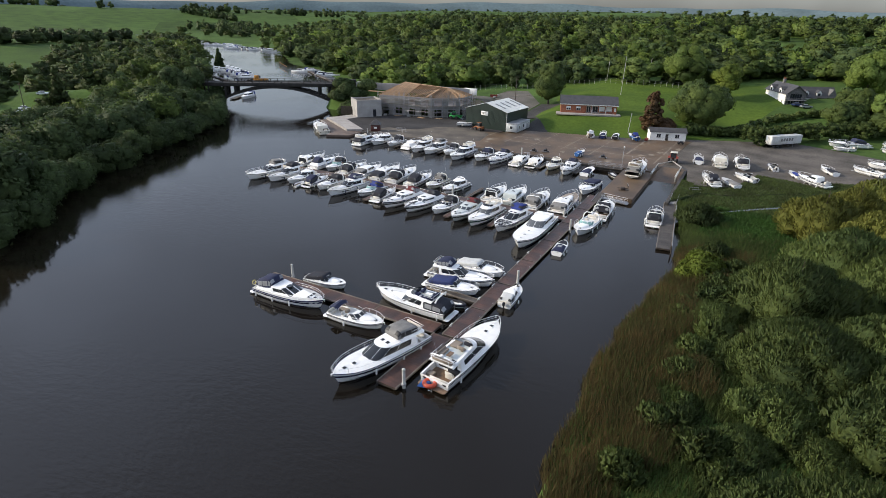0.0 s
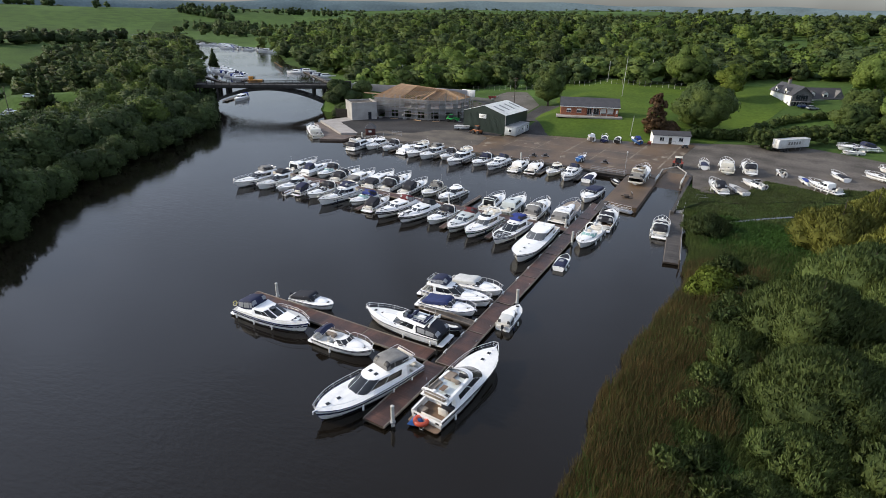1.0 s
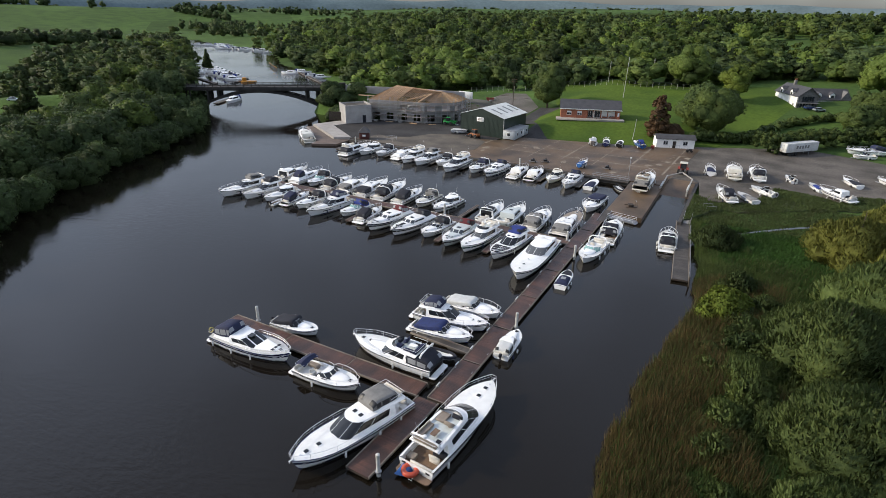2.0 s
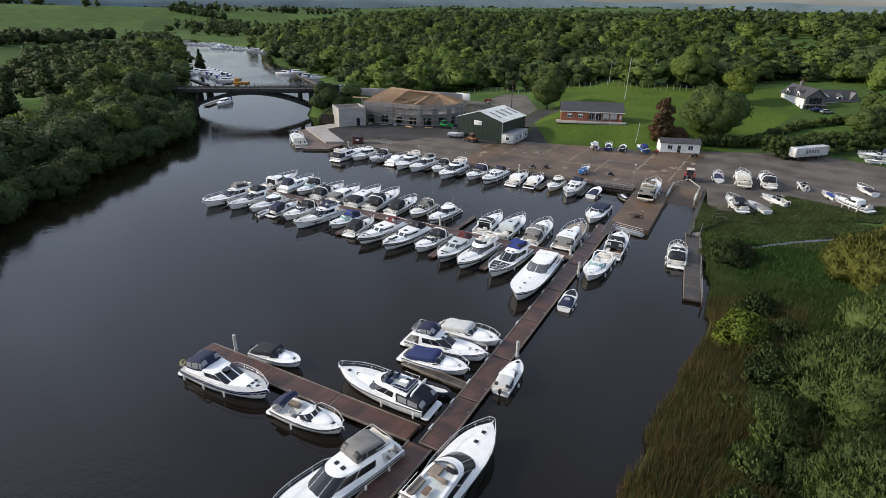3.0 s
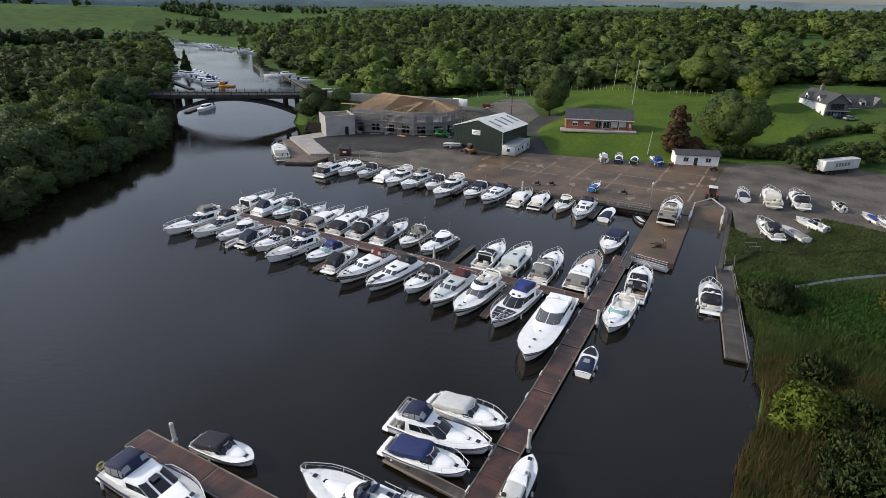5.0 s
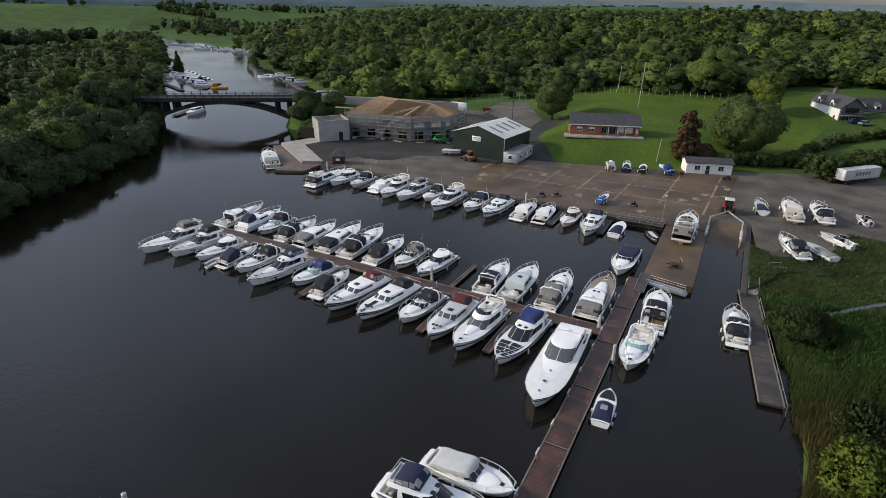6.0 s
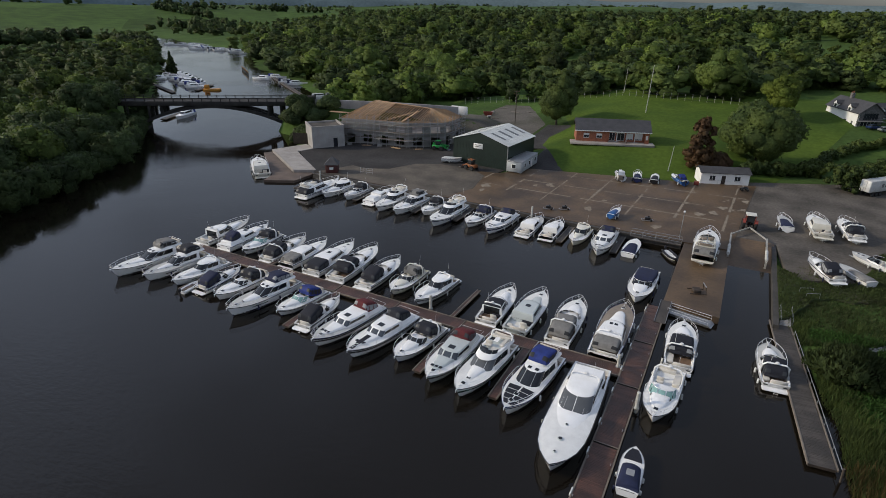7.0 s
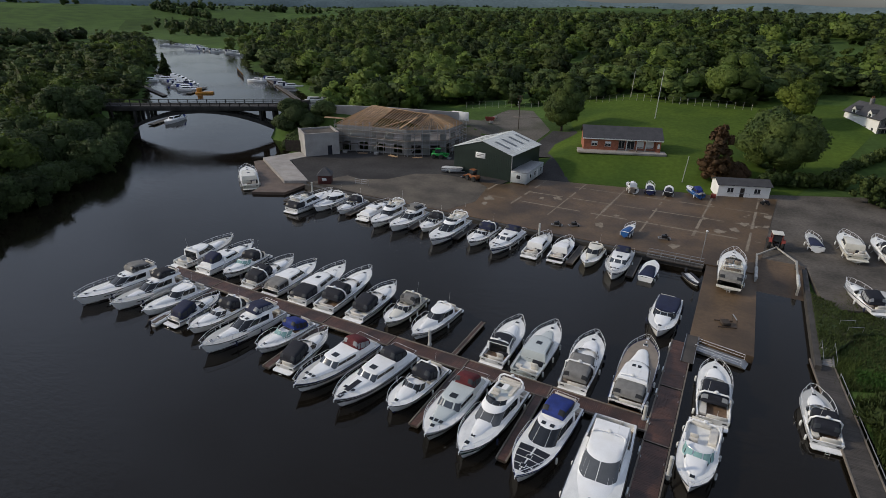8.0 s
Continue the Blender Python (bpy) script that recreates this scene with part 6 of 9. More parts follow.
def beam(a, b, w, h):
    a, b = Vector(a), Vector(b)
    d = (b - a).normalized()
    s = d.cross(Vector((0, 0, 1))).normalized() * w / 2
    u = s.cross(d).normalized() * h / 2
    return loft([[tuple(p + i * s + j * u) for i, j in ((-1, -1), (1, -1), (1, 1), (-1, 1))] for p in (a, b)], True, True)
ctr = Vector((-119.5, 198.2, 0))
for k, (a, b) in enumerate(zip(FOOT, FOOT[1:] + FOOT[:1])):
    ln = math.dist(a, b)
    n = int(ln / 0.85)
    for j in range(n + 1):
        e = Vector((a[0] + (b[0] - a[0]) * j / n, a[1] + (b[1] - a[1]) * j / n, 0))
        out = (e - ctr).normalized() * 0.7
        t = min(max((e.x - RA[0]) / (RB[0] - RA[0]), 0), 1)
        top = Vector(RA) + (Vector(RB) - Vector(RA)) * t
        part("rafter", beam(e + out + Vector((0, 0, EAVE + 0.05)), top, 0.09, 0.22), PINE, site)
    if k in (6, 0, 5):  # boarded facets
        e0, e1 = Vector((*a, EAVE + 0.05)), Vector((*b, EAVE + 0.05))
        tops = [Vector(RA) + (Vector(RB) - Vector(RA)) * min(max((q[0] - RA[0]) / (RB[0] - RA[0]), 0), 1) for q in (a, b)]
        for q in range(14):
            f0, f1 = q / 14, (q + 0.86) / 14
            part("roof_board", ([tuple(p.lerp(t_, f)) for p, t_, f in ((e0, tops[0], f0), (e1, tops[1], f0), (e1, tops[1], f1), (e0, tops[0], f1))], [(0, 1, 2, 3)]), PINE, site)
# scaffold
scaf = thing("scaffolding", pose(0, 0, 1.17), "galvanised tube scaffolding with board platforms along the facade", "scaffolding")
pole_mesh = mesh_of("standard", cylinder(0, 0, 0, EAVE + 1.5, 0.05, 6), GALV)
for k, (a, b) in enumerate(list(zip(FOOT, FOOT[1:]))[:4]):
    ln, tn = math.dist(a, b), math.degrees(math.atan2(b[1] - a[1], b[0] - a[0]))
    m = along(*a, tn)
    n = max(2, int(ln / 2.0))
    for j in range(n + 1):
        for off in (-0.5, -1.6):
            part("standard", pole_mesh, None, scaf).matrix_local = m @ pose(ln * j / n, off, 0)
    for z in (2.1, 4.2, 6.3):
        for off in (-0.5, -1.6):
            part("ledger", tube([(-0.4, off, z), (ln + 0.4, off, z)], 0.045, 5), GALV, scaf).matrix_local = m
            part("guard_rail", tube([(-0.4, off, z + 1.0), (ln + 0.4, off, z + 1.0)], 0.035, 5), GALV, scaf).matrix_local = m
        for q in range(4):
            part("scaffold_board", box(-0.2, ln + 0.2, -1.5 + q * 0.25, -1.28 + q * 0.25, z + 0.05, z + 0.1), TIMBER_EDGE, scaf).matrix_local = m
    part("brace", tube([(0, -1.66, 0.1), (min(ln, 6), -1.66, 6.2)], 0.035, 5), GALV, scaf).matrix_local = m
for q0, q1 in (((-117.5, 185.4, EAVE + 0.3), (-110.4, 193.2, EAVE + 2.6)), ((-112.0, 186.2, EAVE + 0.35), (-110.4, 193.2, EAVE + 2.6))):
    part("valley_board", beam(q0, q1, 0.5, 0.12), PINE, site)
block = thing("rendered_annex", pose(-133.2, 170.9, 1.15, 0, 0, 52), "plain grey rendered flat-roofed annex with one doorway", "building")
part("front_wall", wall_panel(9.6, -0.4, 6.2, 0.3, [(6.2, 7.5, 0, 2.7)]), RENDER, block)
part("doorway", box(6.2, 7.5, 0.34, 0.4, 0, 2.7), BLACK, block)
part("side_wall", box(0, 0.3, 0.3, 9, -0.4, 6.2), RENDER, block)
part("side_wall", box(9.3, 9.6, 0.3, 9, -0.4, 6.2), RENDER, block)
part("back_wall", box(0, 9.6, 9, 9.3, -0.4, 6.2), RENDER, block)
part("roof", box(0.3, 9.3, 0.3, 9, 5.6, 5.75), GRAVEL, block)
part("coping", merge(box(-0.08, 9.68, -0.08, 0.36, 6.2, 6.33), box(-0.08, 0.36, 0.36, 9.4, 6.2, 6.33), box(9.24, 9.68, 0.36, 9.4, 6.2, 6.33)), PALE_CONCRETE, block)
pk = thing("timber_stack", pose(-139.5, 190.0, 8.3, 0, 0, 10), "bundle of fresh sawn timber on the scaffold", "timber")
for k in range(6):
    part("plank", box(-2.2, 4.4, k * 0.22, k * 0.22 + 0.2, 0.05 * (k % 2), 0.12 + 0.05 * (k % 2)), PINE, pk)

red_hut = thing("kiosk", pose(-113.4, 152.4, 1.2, 0, 0, 30), "small red timber kiosk with dark pyramid roof", "hut")
part("body", box(0, 3.0, 0, 3.0, 0, 2.1, 0.03), mat("dark red boards", (0.075, 0.018, 0.015), 0.7, 0, 0.3, 2.0), red_hut)
part("roof", ([(-0.3, -0.3, 2.1), (3.3, -0.3, 2.1), (3.3, 3.3, 2.1), (-0.3, 3.3, 2.1), (1.5, 1.5, 4.0)], [(0, 1, 4), (1, 2, 4), (2, 3, 4), (3, 0, 4), (3, 2, 1, 0)]), SLATE, red_hut)
part("notice", box(1.0, 2.0, -0.04, 0, 0.9, 1.5), WHITE_PVC, red_hut)

# ---- white house on the rise ----
wz = 6.5
wh = thing("white_house", pose(8.0, 262.3, wz, 0, 0, 25.6), "white rendered two-storey house with dark slate roof and dormers", "house")
part("gable_wall", wall_panel(7.6, -1, 5.0, 0.35, [(1.2, 6.4, 0.2, 2.3), (1.6, 6.0, 2.9, 4.9)]), STONE, wh)
for k in range(5):
    part("glazing", box(1.25 + k * 1.04, 2.2 + k * 1.04, 0.12, 0.18, 0.2, 2.3), WINDOW, wh)
    part("glazing", box(1.65 + k * 0.88, 2.45 + k * 0.88, 0.12, 0.18, 2.9, 4.9), WINDOW, wh)
    part("mullion", box(1.15 + k * 1.04, 1.25 + k * 1.04, 0.05, 0.2, 0.2, 2.3), WHITE_PVC, wh)
part("gable_top", loft([[(0, 0, 5.0), (7.6, 0, 5.0), (3.8, 0, 8.0)], [(0, 0.35, 5.0), (7.6, 0.35, 5.0), (3.8, 0.35, 8.0)]], True, True), STONE, wh)
part("balcony", merge(box(-0.2, 7.8, -1.3, 0, 2.5, 2.65), box(-0.2, 7.8, -1.3, -1.24, 3.4, 3.48)), GREY_CLOTH, wh)
lw = part("left_wall", wall_panel(17, -1, 5.0, 0.35, [(2.5, 3.6, 0.9, 2.2), (6.0, 7.1, 0.9, 2.2), (10.5, 11.6, 0.9, 2.2), (14, 15, 0.9, 2.2)]), WHITE_WALL, wh)
lw.matrix_local = pose(0, 17, 0, 0, 0, -90)
for x0 in (2.5, 6.0, 10.5, 14):
    window(wh, x0, x0 + 1.1, 0.9, 2.2, m=pose(0, 17, 0, 0, 0, -90))
part("right_wall", box(7.25, 7.6, 0.35, 17, -1, 5), WHITE_WALL, wh)
part("back_wall", box(0, 7.6, 16.7, 17, -1, 5), WHITE_WALL, wh)
rf = part("roof", gable_roof(17.4, 7.6, 5.0, 8.0, 0.4, 0.16), SLATE, wh)
rf.matrix_local = pose(7.6, -0.2, 0, 0, 0, 90)
def dormer(parent, m, w=1.8, h=1.5, d=2.4):
    dm = part("dormer", merge(box(0, w, 0, d, 0, h), loft([[(-0.15, -0.1, h), (w + 0.15, -0.1, h), (w / 2, -0.1, h + 0.9)], [(-0.15, d, h), (w + 0.15, d, h), (w / 2, d, h + 0.9)]], True, True)), WHITE_WALL, parent)
    dm.matrix_local = m
    part("pane", box(0.35, w - 0.35, -0.04, -0.01, 0.2, h - 0.15), WINDOW, dm)
    part("dormer_roof", loft([[(-0.3, -0.2, h - 0.05), (w / 2, -0.2, h + 1.0), (w + 0.3, -0.2, h - 0.05), (w + 0.3, -0.2, h + 0.07), (w / 2, -0.2, h + 1.12), (-0.3, -0.2, h + 0.07)], [(-0.3, d, h - 0.05), (w / 2, d, h + 1.0), (w + 0.3, d, h - 0.05), (w + 0.3, d, h + 0.07), (w / 2, d, h + 1.12), (-0.3, d, h + 0.07)]], True, True), SLATE, dm)
for y in (13.5, 6.0):
    dormer(wh, pose(-0.1, y, 4.6, 0, 0, -90))
part("wing_wall", shifted(wall_panel(11, -1, 3.4, 0.35, [(1.4, 2.4, 0.9, 2.2), (4.4, 5.8, 0.0, 2.4), (8, 9, 0.9, 2.2)]), 7.6, 5.0), WHITE_WALL, wh)
for x0 in (9.0, 15.6):
    window(wh, x0, x0 + 1.0, 0.9, 2.2, y=5.06)
part("arched_door", merge(box(12.0, 13.4, 5.1, 5.2, 0, 1.8), loft([[(12.7 + 0.7 * math.cos(a), 5.1, 1.8 + 0.7 * math.sin(a)) for a in np.linspace(0, math.pi, 9)], [(12.7 + 0.7 * math.cos(a), 5.2, 1.8 + 0.7 * math.sin(a)) for a in np.linspace(0, math.pi, 9)]], True, True)), WINDOW, wh)
part("wing_roof", shifted(gable_roof(15, 8, 3.4, 6.8, 0.4, 0.16), 7.2, 5.0), SLATE, wh)
part("wing_end", box(22.0, 22.3, 5, 13, -1, 3.4), WHITE_WALL, wh)
for x in (9.6, 14.6):
    dormer(wh, pose(x, 5.4, 3.4))
part("far_gable", loft([[(18.5, 4.9, 3.2), (22.5, 4.9, 3.2), (20.5, 4.9, 6.4)], [(18.5, 9, 3.2), (22.5, 9, 3.2), (20.5, 9, 6.4)]], True, True), STONE, wh)
ch = part("chimney", box(3.3, 4.3, 11, 12, 7.0, 9.6, 0.04), STONE, wh)
for x in (3.55, 4.05):
    part("chimney_pot", cylinder(x, 11.5, 9.6, 10.2, 0.13, 8), BRICK, ch)


# ---- vehicles and yard things ----
def wheel(parent, x, y, z, r, w, turn=0):
    t = part("wheel", lathe([(r * 0.5, -w / 2), (r * 0.92, -w / 2), (r, -w * 0.3), (r, w * 0.3), (r * 0.92, w / 2), (r * 0.5, w / 2)], 16), RUBBER, parent)
    t.matrix_local = pose(x, y, z, 90, 0, turn)
    part("rim", lathe([(0.06, -w * 0.35), (r * 0.55, -w * 0.3), (r * 0.55, w * 0.3), (0.06, w * 0.35)], 12), GALV, t)


def trailer(x, y, turn, length, label="galvanised boat trailer with two wheels"):
    t = thing("boat_trailer", pose(x, y, 1.17, 0, 0, turn), label, "trailer", "trailers and stands ashore")
    for s in (-1, 1):
        part("side_rail", beam((0, s * 0.75, 0.42), (length * 0.7, s * 0.6, 0.42), 0.09, 0.12), GALV, t)
        part("draw_bar", beam((length * 0.7, s * 0.6, 0.42), (length * 1.05, 0, 0.45), 0.09, 0.1), GALV, t)
        wheel(t, length * 0.28, s * 0.95, 0.3, 0.3, 0.2)
    for q in (0.05, 0.35, 0.65):
        part("cross_bar", box(length * q - 0.05, length * q + 0.05, -0.75, 0.75, 0.38, 0.5), GALV, t)
        part("roller", shifted(tube([(0, -0.2, 0), (0, 0.2, 0)], 0.09, 8), length * q, 0, 0.58), RUBBER, t)


def cradle(x, y, turn, length, z0=1.17, h=0.5):
    c = thing("boat_cradle", pose(x, y, z0, 0, 0, turn), "timber and steel cradle under a boat ashore", "cradle", "trailers and stands ashore")
    for q in (0.2, 0.6):
        part("keel_block", box(length * q - 0.2, length * q + 0.2, -0.7, 0.7, 0, 0.24, 0.02), DARK_WOOD, c)
        for s in (-1, 1):
            part("prop", beam((length * q, s * 1.5, 0), (length * q, s * 0.95, h + 0.45), 0.09, 0.09), GALV, c)
            part("prop_pad", box(length * q - 0.15, length * q + 0.15, s * 0.95 - 0.12, s * 0.95 + 0.12, h + 0.4, h + 0.47), RUBBER, c)


for x, y, a, l in ((-5.7, 143.8, 114, 8.2), (-1.0, 145.6, 128, 6.4), (2.6, 153.4, 140, 6.6), (6.8, 169.2, 110, 5.0), (12.4, 163.6, 118, 5.4), (20.6, 172.4, 120, 6.2), (-11.8, 165.8, 100, 6.6), (31.5, 177.0, 150, 7.6), (28.0, 210.6, 200, 6.2)):
    trailer(x, y, a, l)
for x, y, a, l in ((-6.2, 163.8, 97, 10.6), (-0.8, 165.6, 100, 9.4), (17.6, 157.6, 136, 8.2), (37.6, 186.6, 172, 9.0), (32.2, 217.8, 205, 12.4), (45.0, 223.0, 200, 9.5), (43.0, 212.5, 188, 8.4)):
    cradle(x, y, a, l)
cradle(-24.9, 141.6, 90, 12.6, 1.05, 0.6)
# small boats along the lawn's edge
EDGE = "small boats parked along the lawn"
boat(-46.6, 183.6, 118, 5.6, "sedan", None, label="small white cabin boat with blue top on a trailer", z=1.65, group=EDGE)
boat(-43.4, 184.6, 100, 5.6, "covered", NAVY, hull=NAVY_PAINT, label="small boat under a dark navy cover", z=1.65, group=EDGE)
boat(-39.6, 185.6, 95, 5.4, "covered", BLACK, hull=BLACK_PAINT, label="inflatable boat under black cover with frame", z=1.6, group=EDGE)
boat(-32.8, 187.6, 125, 6.2, "open", ROYAL, hull=BLUE_PAINT, label="small blue and white open boat on a trailer", z=1.65, group=EDGE)
boat(-93.6, 177.2, 20, 5.6, "covered", WHITE_CLOTH, label="white dinghy on a trailer by the shed", z=1.7, group=EDGE)
for x, y, a, l in ((-46.6, 183.6, 118, 5.6), (-43.4, 184.6, 100, 5.6), (-39.6, 185.6, 95, 5.4), (-32.8, 187.6, 125, 6.2), (-93.6, 177.2, 20, 5.6)):
    trailer(x, y, a, l)
boat(-92.4, 109.2, 5, 3.2, "tender", GREY_CLOTH, label="small grey inflatable tender behind a moored cruiser")
boat(-92.6, 93.4, 95, 3.4, "tender", GEL, label="small white dinghy tied between berthed cruisers")
boat(-31.2, 147.0, -60, 4.4, "tender", BLACK, label="small dark rowing boat with white gunwale by the jetty")

box_t = thing("container_trailer", pose(4.3, 201.3, 1.17, 0, 0, 47), "dirty white freight container on a road trailer", "container")
ct = part("container_body", box(0, 12.2, -1.22, 1.22, 1.15, 3.75, 0.03), BOX_WHITE, box_t)
for k in range(40):
    for s in (-1, 1):
        part("corrugation", box(0.25 + k * 0.3, 0.4 + k * 0.3, s * 1.22 - 0.03, s * 1.22 + 0.03, 1.3, 3.6), BOX_WHITE, ct)
for k in range(5):
    part("lettering", box(3.6 + k * 1.05, 4.3 + k * 1.05, -1.285, -1.262, 2.1, 3.0), GREY_CLOTH, ct)
for s in (-1, 1):
    part("end_door", box(-0.05, 0, s * 0.6 - 0.56, s * 0.6 + 0.56, 1.25, 3.65, 0.01), BOX_WHITE, ct)
    part("lock_rod", tube([(-0.08, s * 0.25, 1.25), (-0.08, s * 0.25, 3.65)], 0.03, 5), GALV, ct)
    part("chassis_beam", box(0.2, 12.0, s * 0.5 - 0.08, s * 0.5 + 0.08, 0.8, 1.12), BLACK_PAINT, box_t)
    for x in (1.6, 2.9, 4.2):
        wheel(box_t, x, s * 1.0, 0.5, 0.5, 0.35)
    part("landing_leg", box(9.4, 9.55, s * 0.8 - 0.07, s * 0.8 + 0.07, 0, 0.8), GALV, box_t)

tr = thing("tractor", pose(-18.5, 164.6, 1.2, 0, 0, 96) @ Matrix.Scale(1.25, 4), "old faded red tractor at the head of the slipway", "tractor")
part("bonnet", box(0.4, 2.2, -0.35, 0.35, 0.75, 1.35, 0.08), TRACTOR_RED, tr)
part("chassis", box(-0.9, 2.3, -0.25, 0.25, 0.45, 0.8, 0.05), BLACK_PAINT, tr)
cabn = part("cab", merge(*[box(x - 0.05, x + 0.05, y - 0.05, y + 0.05, 0.9, 2.3) for x in (-0.9, 0.4) for y in (-0.62, 0.62)]), TRACTOR_RED, tr)
part("cab_roof", box(-1.05, 0.55, -0.75, 0.75, 2.3, 2.42, 0.05), GEL_CREAM, cabn)
part("cab_glass", box(-0.86, 0.36, -0.6, 0.6, 1.25, 2.28), WINDOW, cabn)
for s in (-1, 1):
    wheel(tr, -0.5, s * 0.85, 0.75, 0.75, 0.4)
    wheel(tr, 1.8, s * 0.7, 0.42, 0.42, 0.24)
    part("mudguard", loft([[(-0.5 + 0.85 * math.cos(a), s * 0.85 - 0.22, 0.75 + 0.85 * math.sin(a)), (-0.5 + 0.85 * math.cos(a), s * 0.85 + 0.22, 0.75 + 0.85 * math.sin(a))] for a in np.linspace(0.4, 2.6, 7)]), TRACTOR_RED, tr)
part("exhaust", cylinder(1.5, 0.2, 1.35, 2.2, 0.05, 6), BLACK_PAINT, tr)

HOIST = mat("pale weathered steel", (0.40, 0.38, 0.34), 0.6, 0.2, 0.3, 1.0)
hoist = thing("boat_hoist", pose(-18.3, 153.5, -0.25, 0, 0, 0), "pale weathered steel boat hoist frame straddling the slipway", "hoist")
for s in (-1, 1):
    part("side_beam", beam((s * 2.95, -6.0, 1.5), (s * 2.95, 4.4, 2.1), 0.28, 0.34), HOIST, hoist)
    part("spreader", beam((s * 2.9, 4.2, 2.1), (0, 9.0, 2.3), 0.2, 0.22), HOIST, hoist)
    part("leg", box(s * 2.95 - 0.15, s * 2.95 + 0.15, -5.9, -5.5, -0.3, 1.5), HOIST, hoist)
    part("float_bag", tube([(s * 2.95, -5.5, 1.8), (s * 2.95, -1.5, 2.0)], 0.26, 8), PILE, hoist)
    wheel(hoist, s * 2.95, 3.0, 1.5, 0.5, 0.3, 90)
    wheel(hoist, s * 2.95, -4.6, 0.55, 0.5, 0.3, 90)
part("drawbar", beam((0, 9.0, 2.3), (0, 10.2, 2.0), 0.2, 0.2), HOIST, hoist)


RUST = mat("rusty orange machine paint", (0.27, 0.085, 0.018), 0.6, 0, 0.45, 1.5, second=(0.10, 0.04, 0.015))


def loader(x, y, turn, paint, label, name="wheel_loader"):
    v = thing(name, pose(x, y, 1.19, 0, 0, turn), label, "loader")
    part("body", box(-1.9, 1.3, -0.75, 0.75, 0.7, 1.5, 0.1), paint, v)
    c = part("cab", box(-0.9, 0.5, -0.6, 0.6, 1.5, 2.65, 0.1), BLACK_PAINT, v)
    part("cab_glass", box(-0.75, 0.52, -0.62, 0.62, 1.75, 2.45), WINDOW, c)
    part("cab_roof", box(-1.0, 0.6, -0.7, 0.7, 2.65, 2.75, 0.04), paint, c)
    for s in (-1, 1):
        part("lift_arm", beam((0.6, s * 0.6, 1.5), (2.8, s * 0.6, 0.6), 0.14, 0.24), paint, v)
        wheel(v, -1.2, s * 0.9, 0.62, 0.62, 0.4)
        wheel(v, 0.9, s * 0.9, 0.62, 0.62, 0.4)
    part("bucket", loft([[(2.7, -1.1, 0.9), (2.6, -1.1, 0.3), (3.5, -1.1, 0.2)], [(2.7, 1.1, 0.9), (2.6, 1.1, 0.3), (3.5, 1.1, 0.2)]]), GALV, v)
    return v


loader(-83.6, 174.6, 160, RUST, "rusty orange wheel loader parked before the shed")
tele = loader(-101.0, 189.0, 15, PLANT_GREEN, "bright green telehandler by the scaffolding", "telehandler")
part("boom", beam((-1.8, 0.3, 1.9), (3.0, 0.3, 1.3), 0.3, 0.35), PLANT_GREEN, tele)


def car(x, y, turn, paint, label, z=None, group="parked cars"):
    v = thing("parked_car", pose(x, y, ground_z(x, y) + 0.03 if z is None else z, 0, 0, turn), label, "car", group)
    secs = [(-2.1, 0.55, 0.8), (-1.9, 0.35, 0.95), (-0.9, 0.3, 0.98), (0.9, 0.3, 0.95), (1.9, 0.35, 0.85), (2.1, 0.5, 0.7)]
    part("body", loft([[(sx, -0.85, lo), (sx, -0.87, (lo + hi) / 2), (sx, -0.8, hi), (sx, 0.8, hi), (sx, 0.87, (lo + hi) / 2), (sx, 0.85, lo)] for sx, lo, hi in secs], True, True), paint, v)
    g = part("glasshouse", loft([[(-1.7, -0.75, 0.93), (1.0, -0.75, 0.93), (1.0, 0.75, 0.93), (-1.7, 0.75, 0.93)], [(-1.25, -0.6, 1.42), (0.2, -0.6, 1.42), (0.2, 0.6, 1.42), (-1.25, 0.6, 1.42)]], True, True), WINDOW, v)
    part("roof", box(-1.3, 0.25, -0.63, 0.63, 1.42, 1.47, 0.02), paint, g)
    for sx in (-1.3, 1.3):
        for s in (-1, 1):
            wheel(v, sx, s * 0.78, 0.32, 0.32, 0.2)
    for s in (-1, 1):
        part("headlight", box(2.02, 2.1, s * 0.6 - 0.15, s * 0.6 + 0.15, 0.62, 0.75), GEL, v)


car(15.4, 260.0, 30, CAR_SILVER, "silver car parked before the white house")
car(12.4, 261.4, 40, CAR_BLUE, "dark blue car parked before the white house")
for k, (x, y, a) in enumerate(((-243, 108, 30), (-238, 113, 35), (-249, 112, 20), (-262, 196, 70), (-268, 204, 60), (-254, 122, 40))):
    car(x, y, a, (CAR_SILVER, CAR_BLUE, GEL_GREY)[k % 3], ("silver car", "dark blue car", "pale grey car")[k % 3] + " parked behind the river trees")


def pole(x, y, h, r, material, label, name="utility_pole", arms=0, lean=0.0):
    p = thing(name, pose(x, y, ground_z(x, y) - 0.2, lean, lean, 0), label, "pole", "poles")
    part("shaft", cylinder(0, 0, 0, h, r, 8, r * 0.7), material, p)
    for k in range(arms):
        part("cross_arm", box(-0.9, 0.9, -0.06, 0.06, h - 0.4 - k * 0.9, h - 0.28 - k * 0.9), POLE_WOOD, p)
        for s in (-0.8, 0, 0.8):
            part("insulator", cylinder(s, 0, h - 0.28 - k * 0.9, h - 0.08 - k * 0.9, 0.05, 6), BRICK, p)
    return p


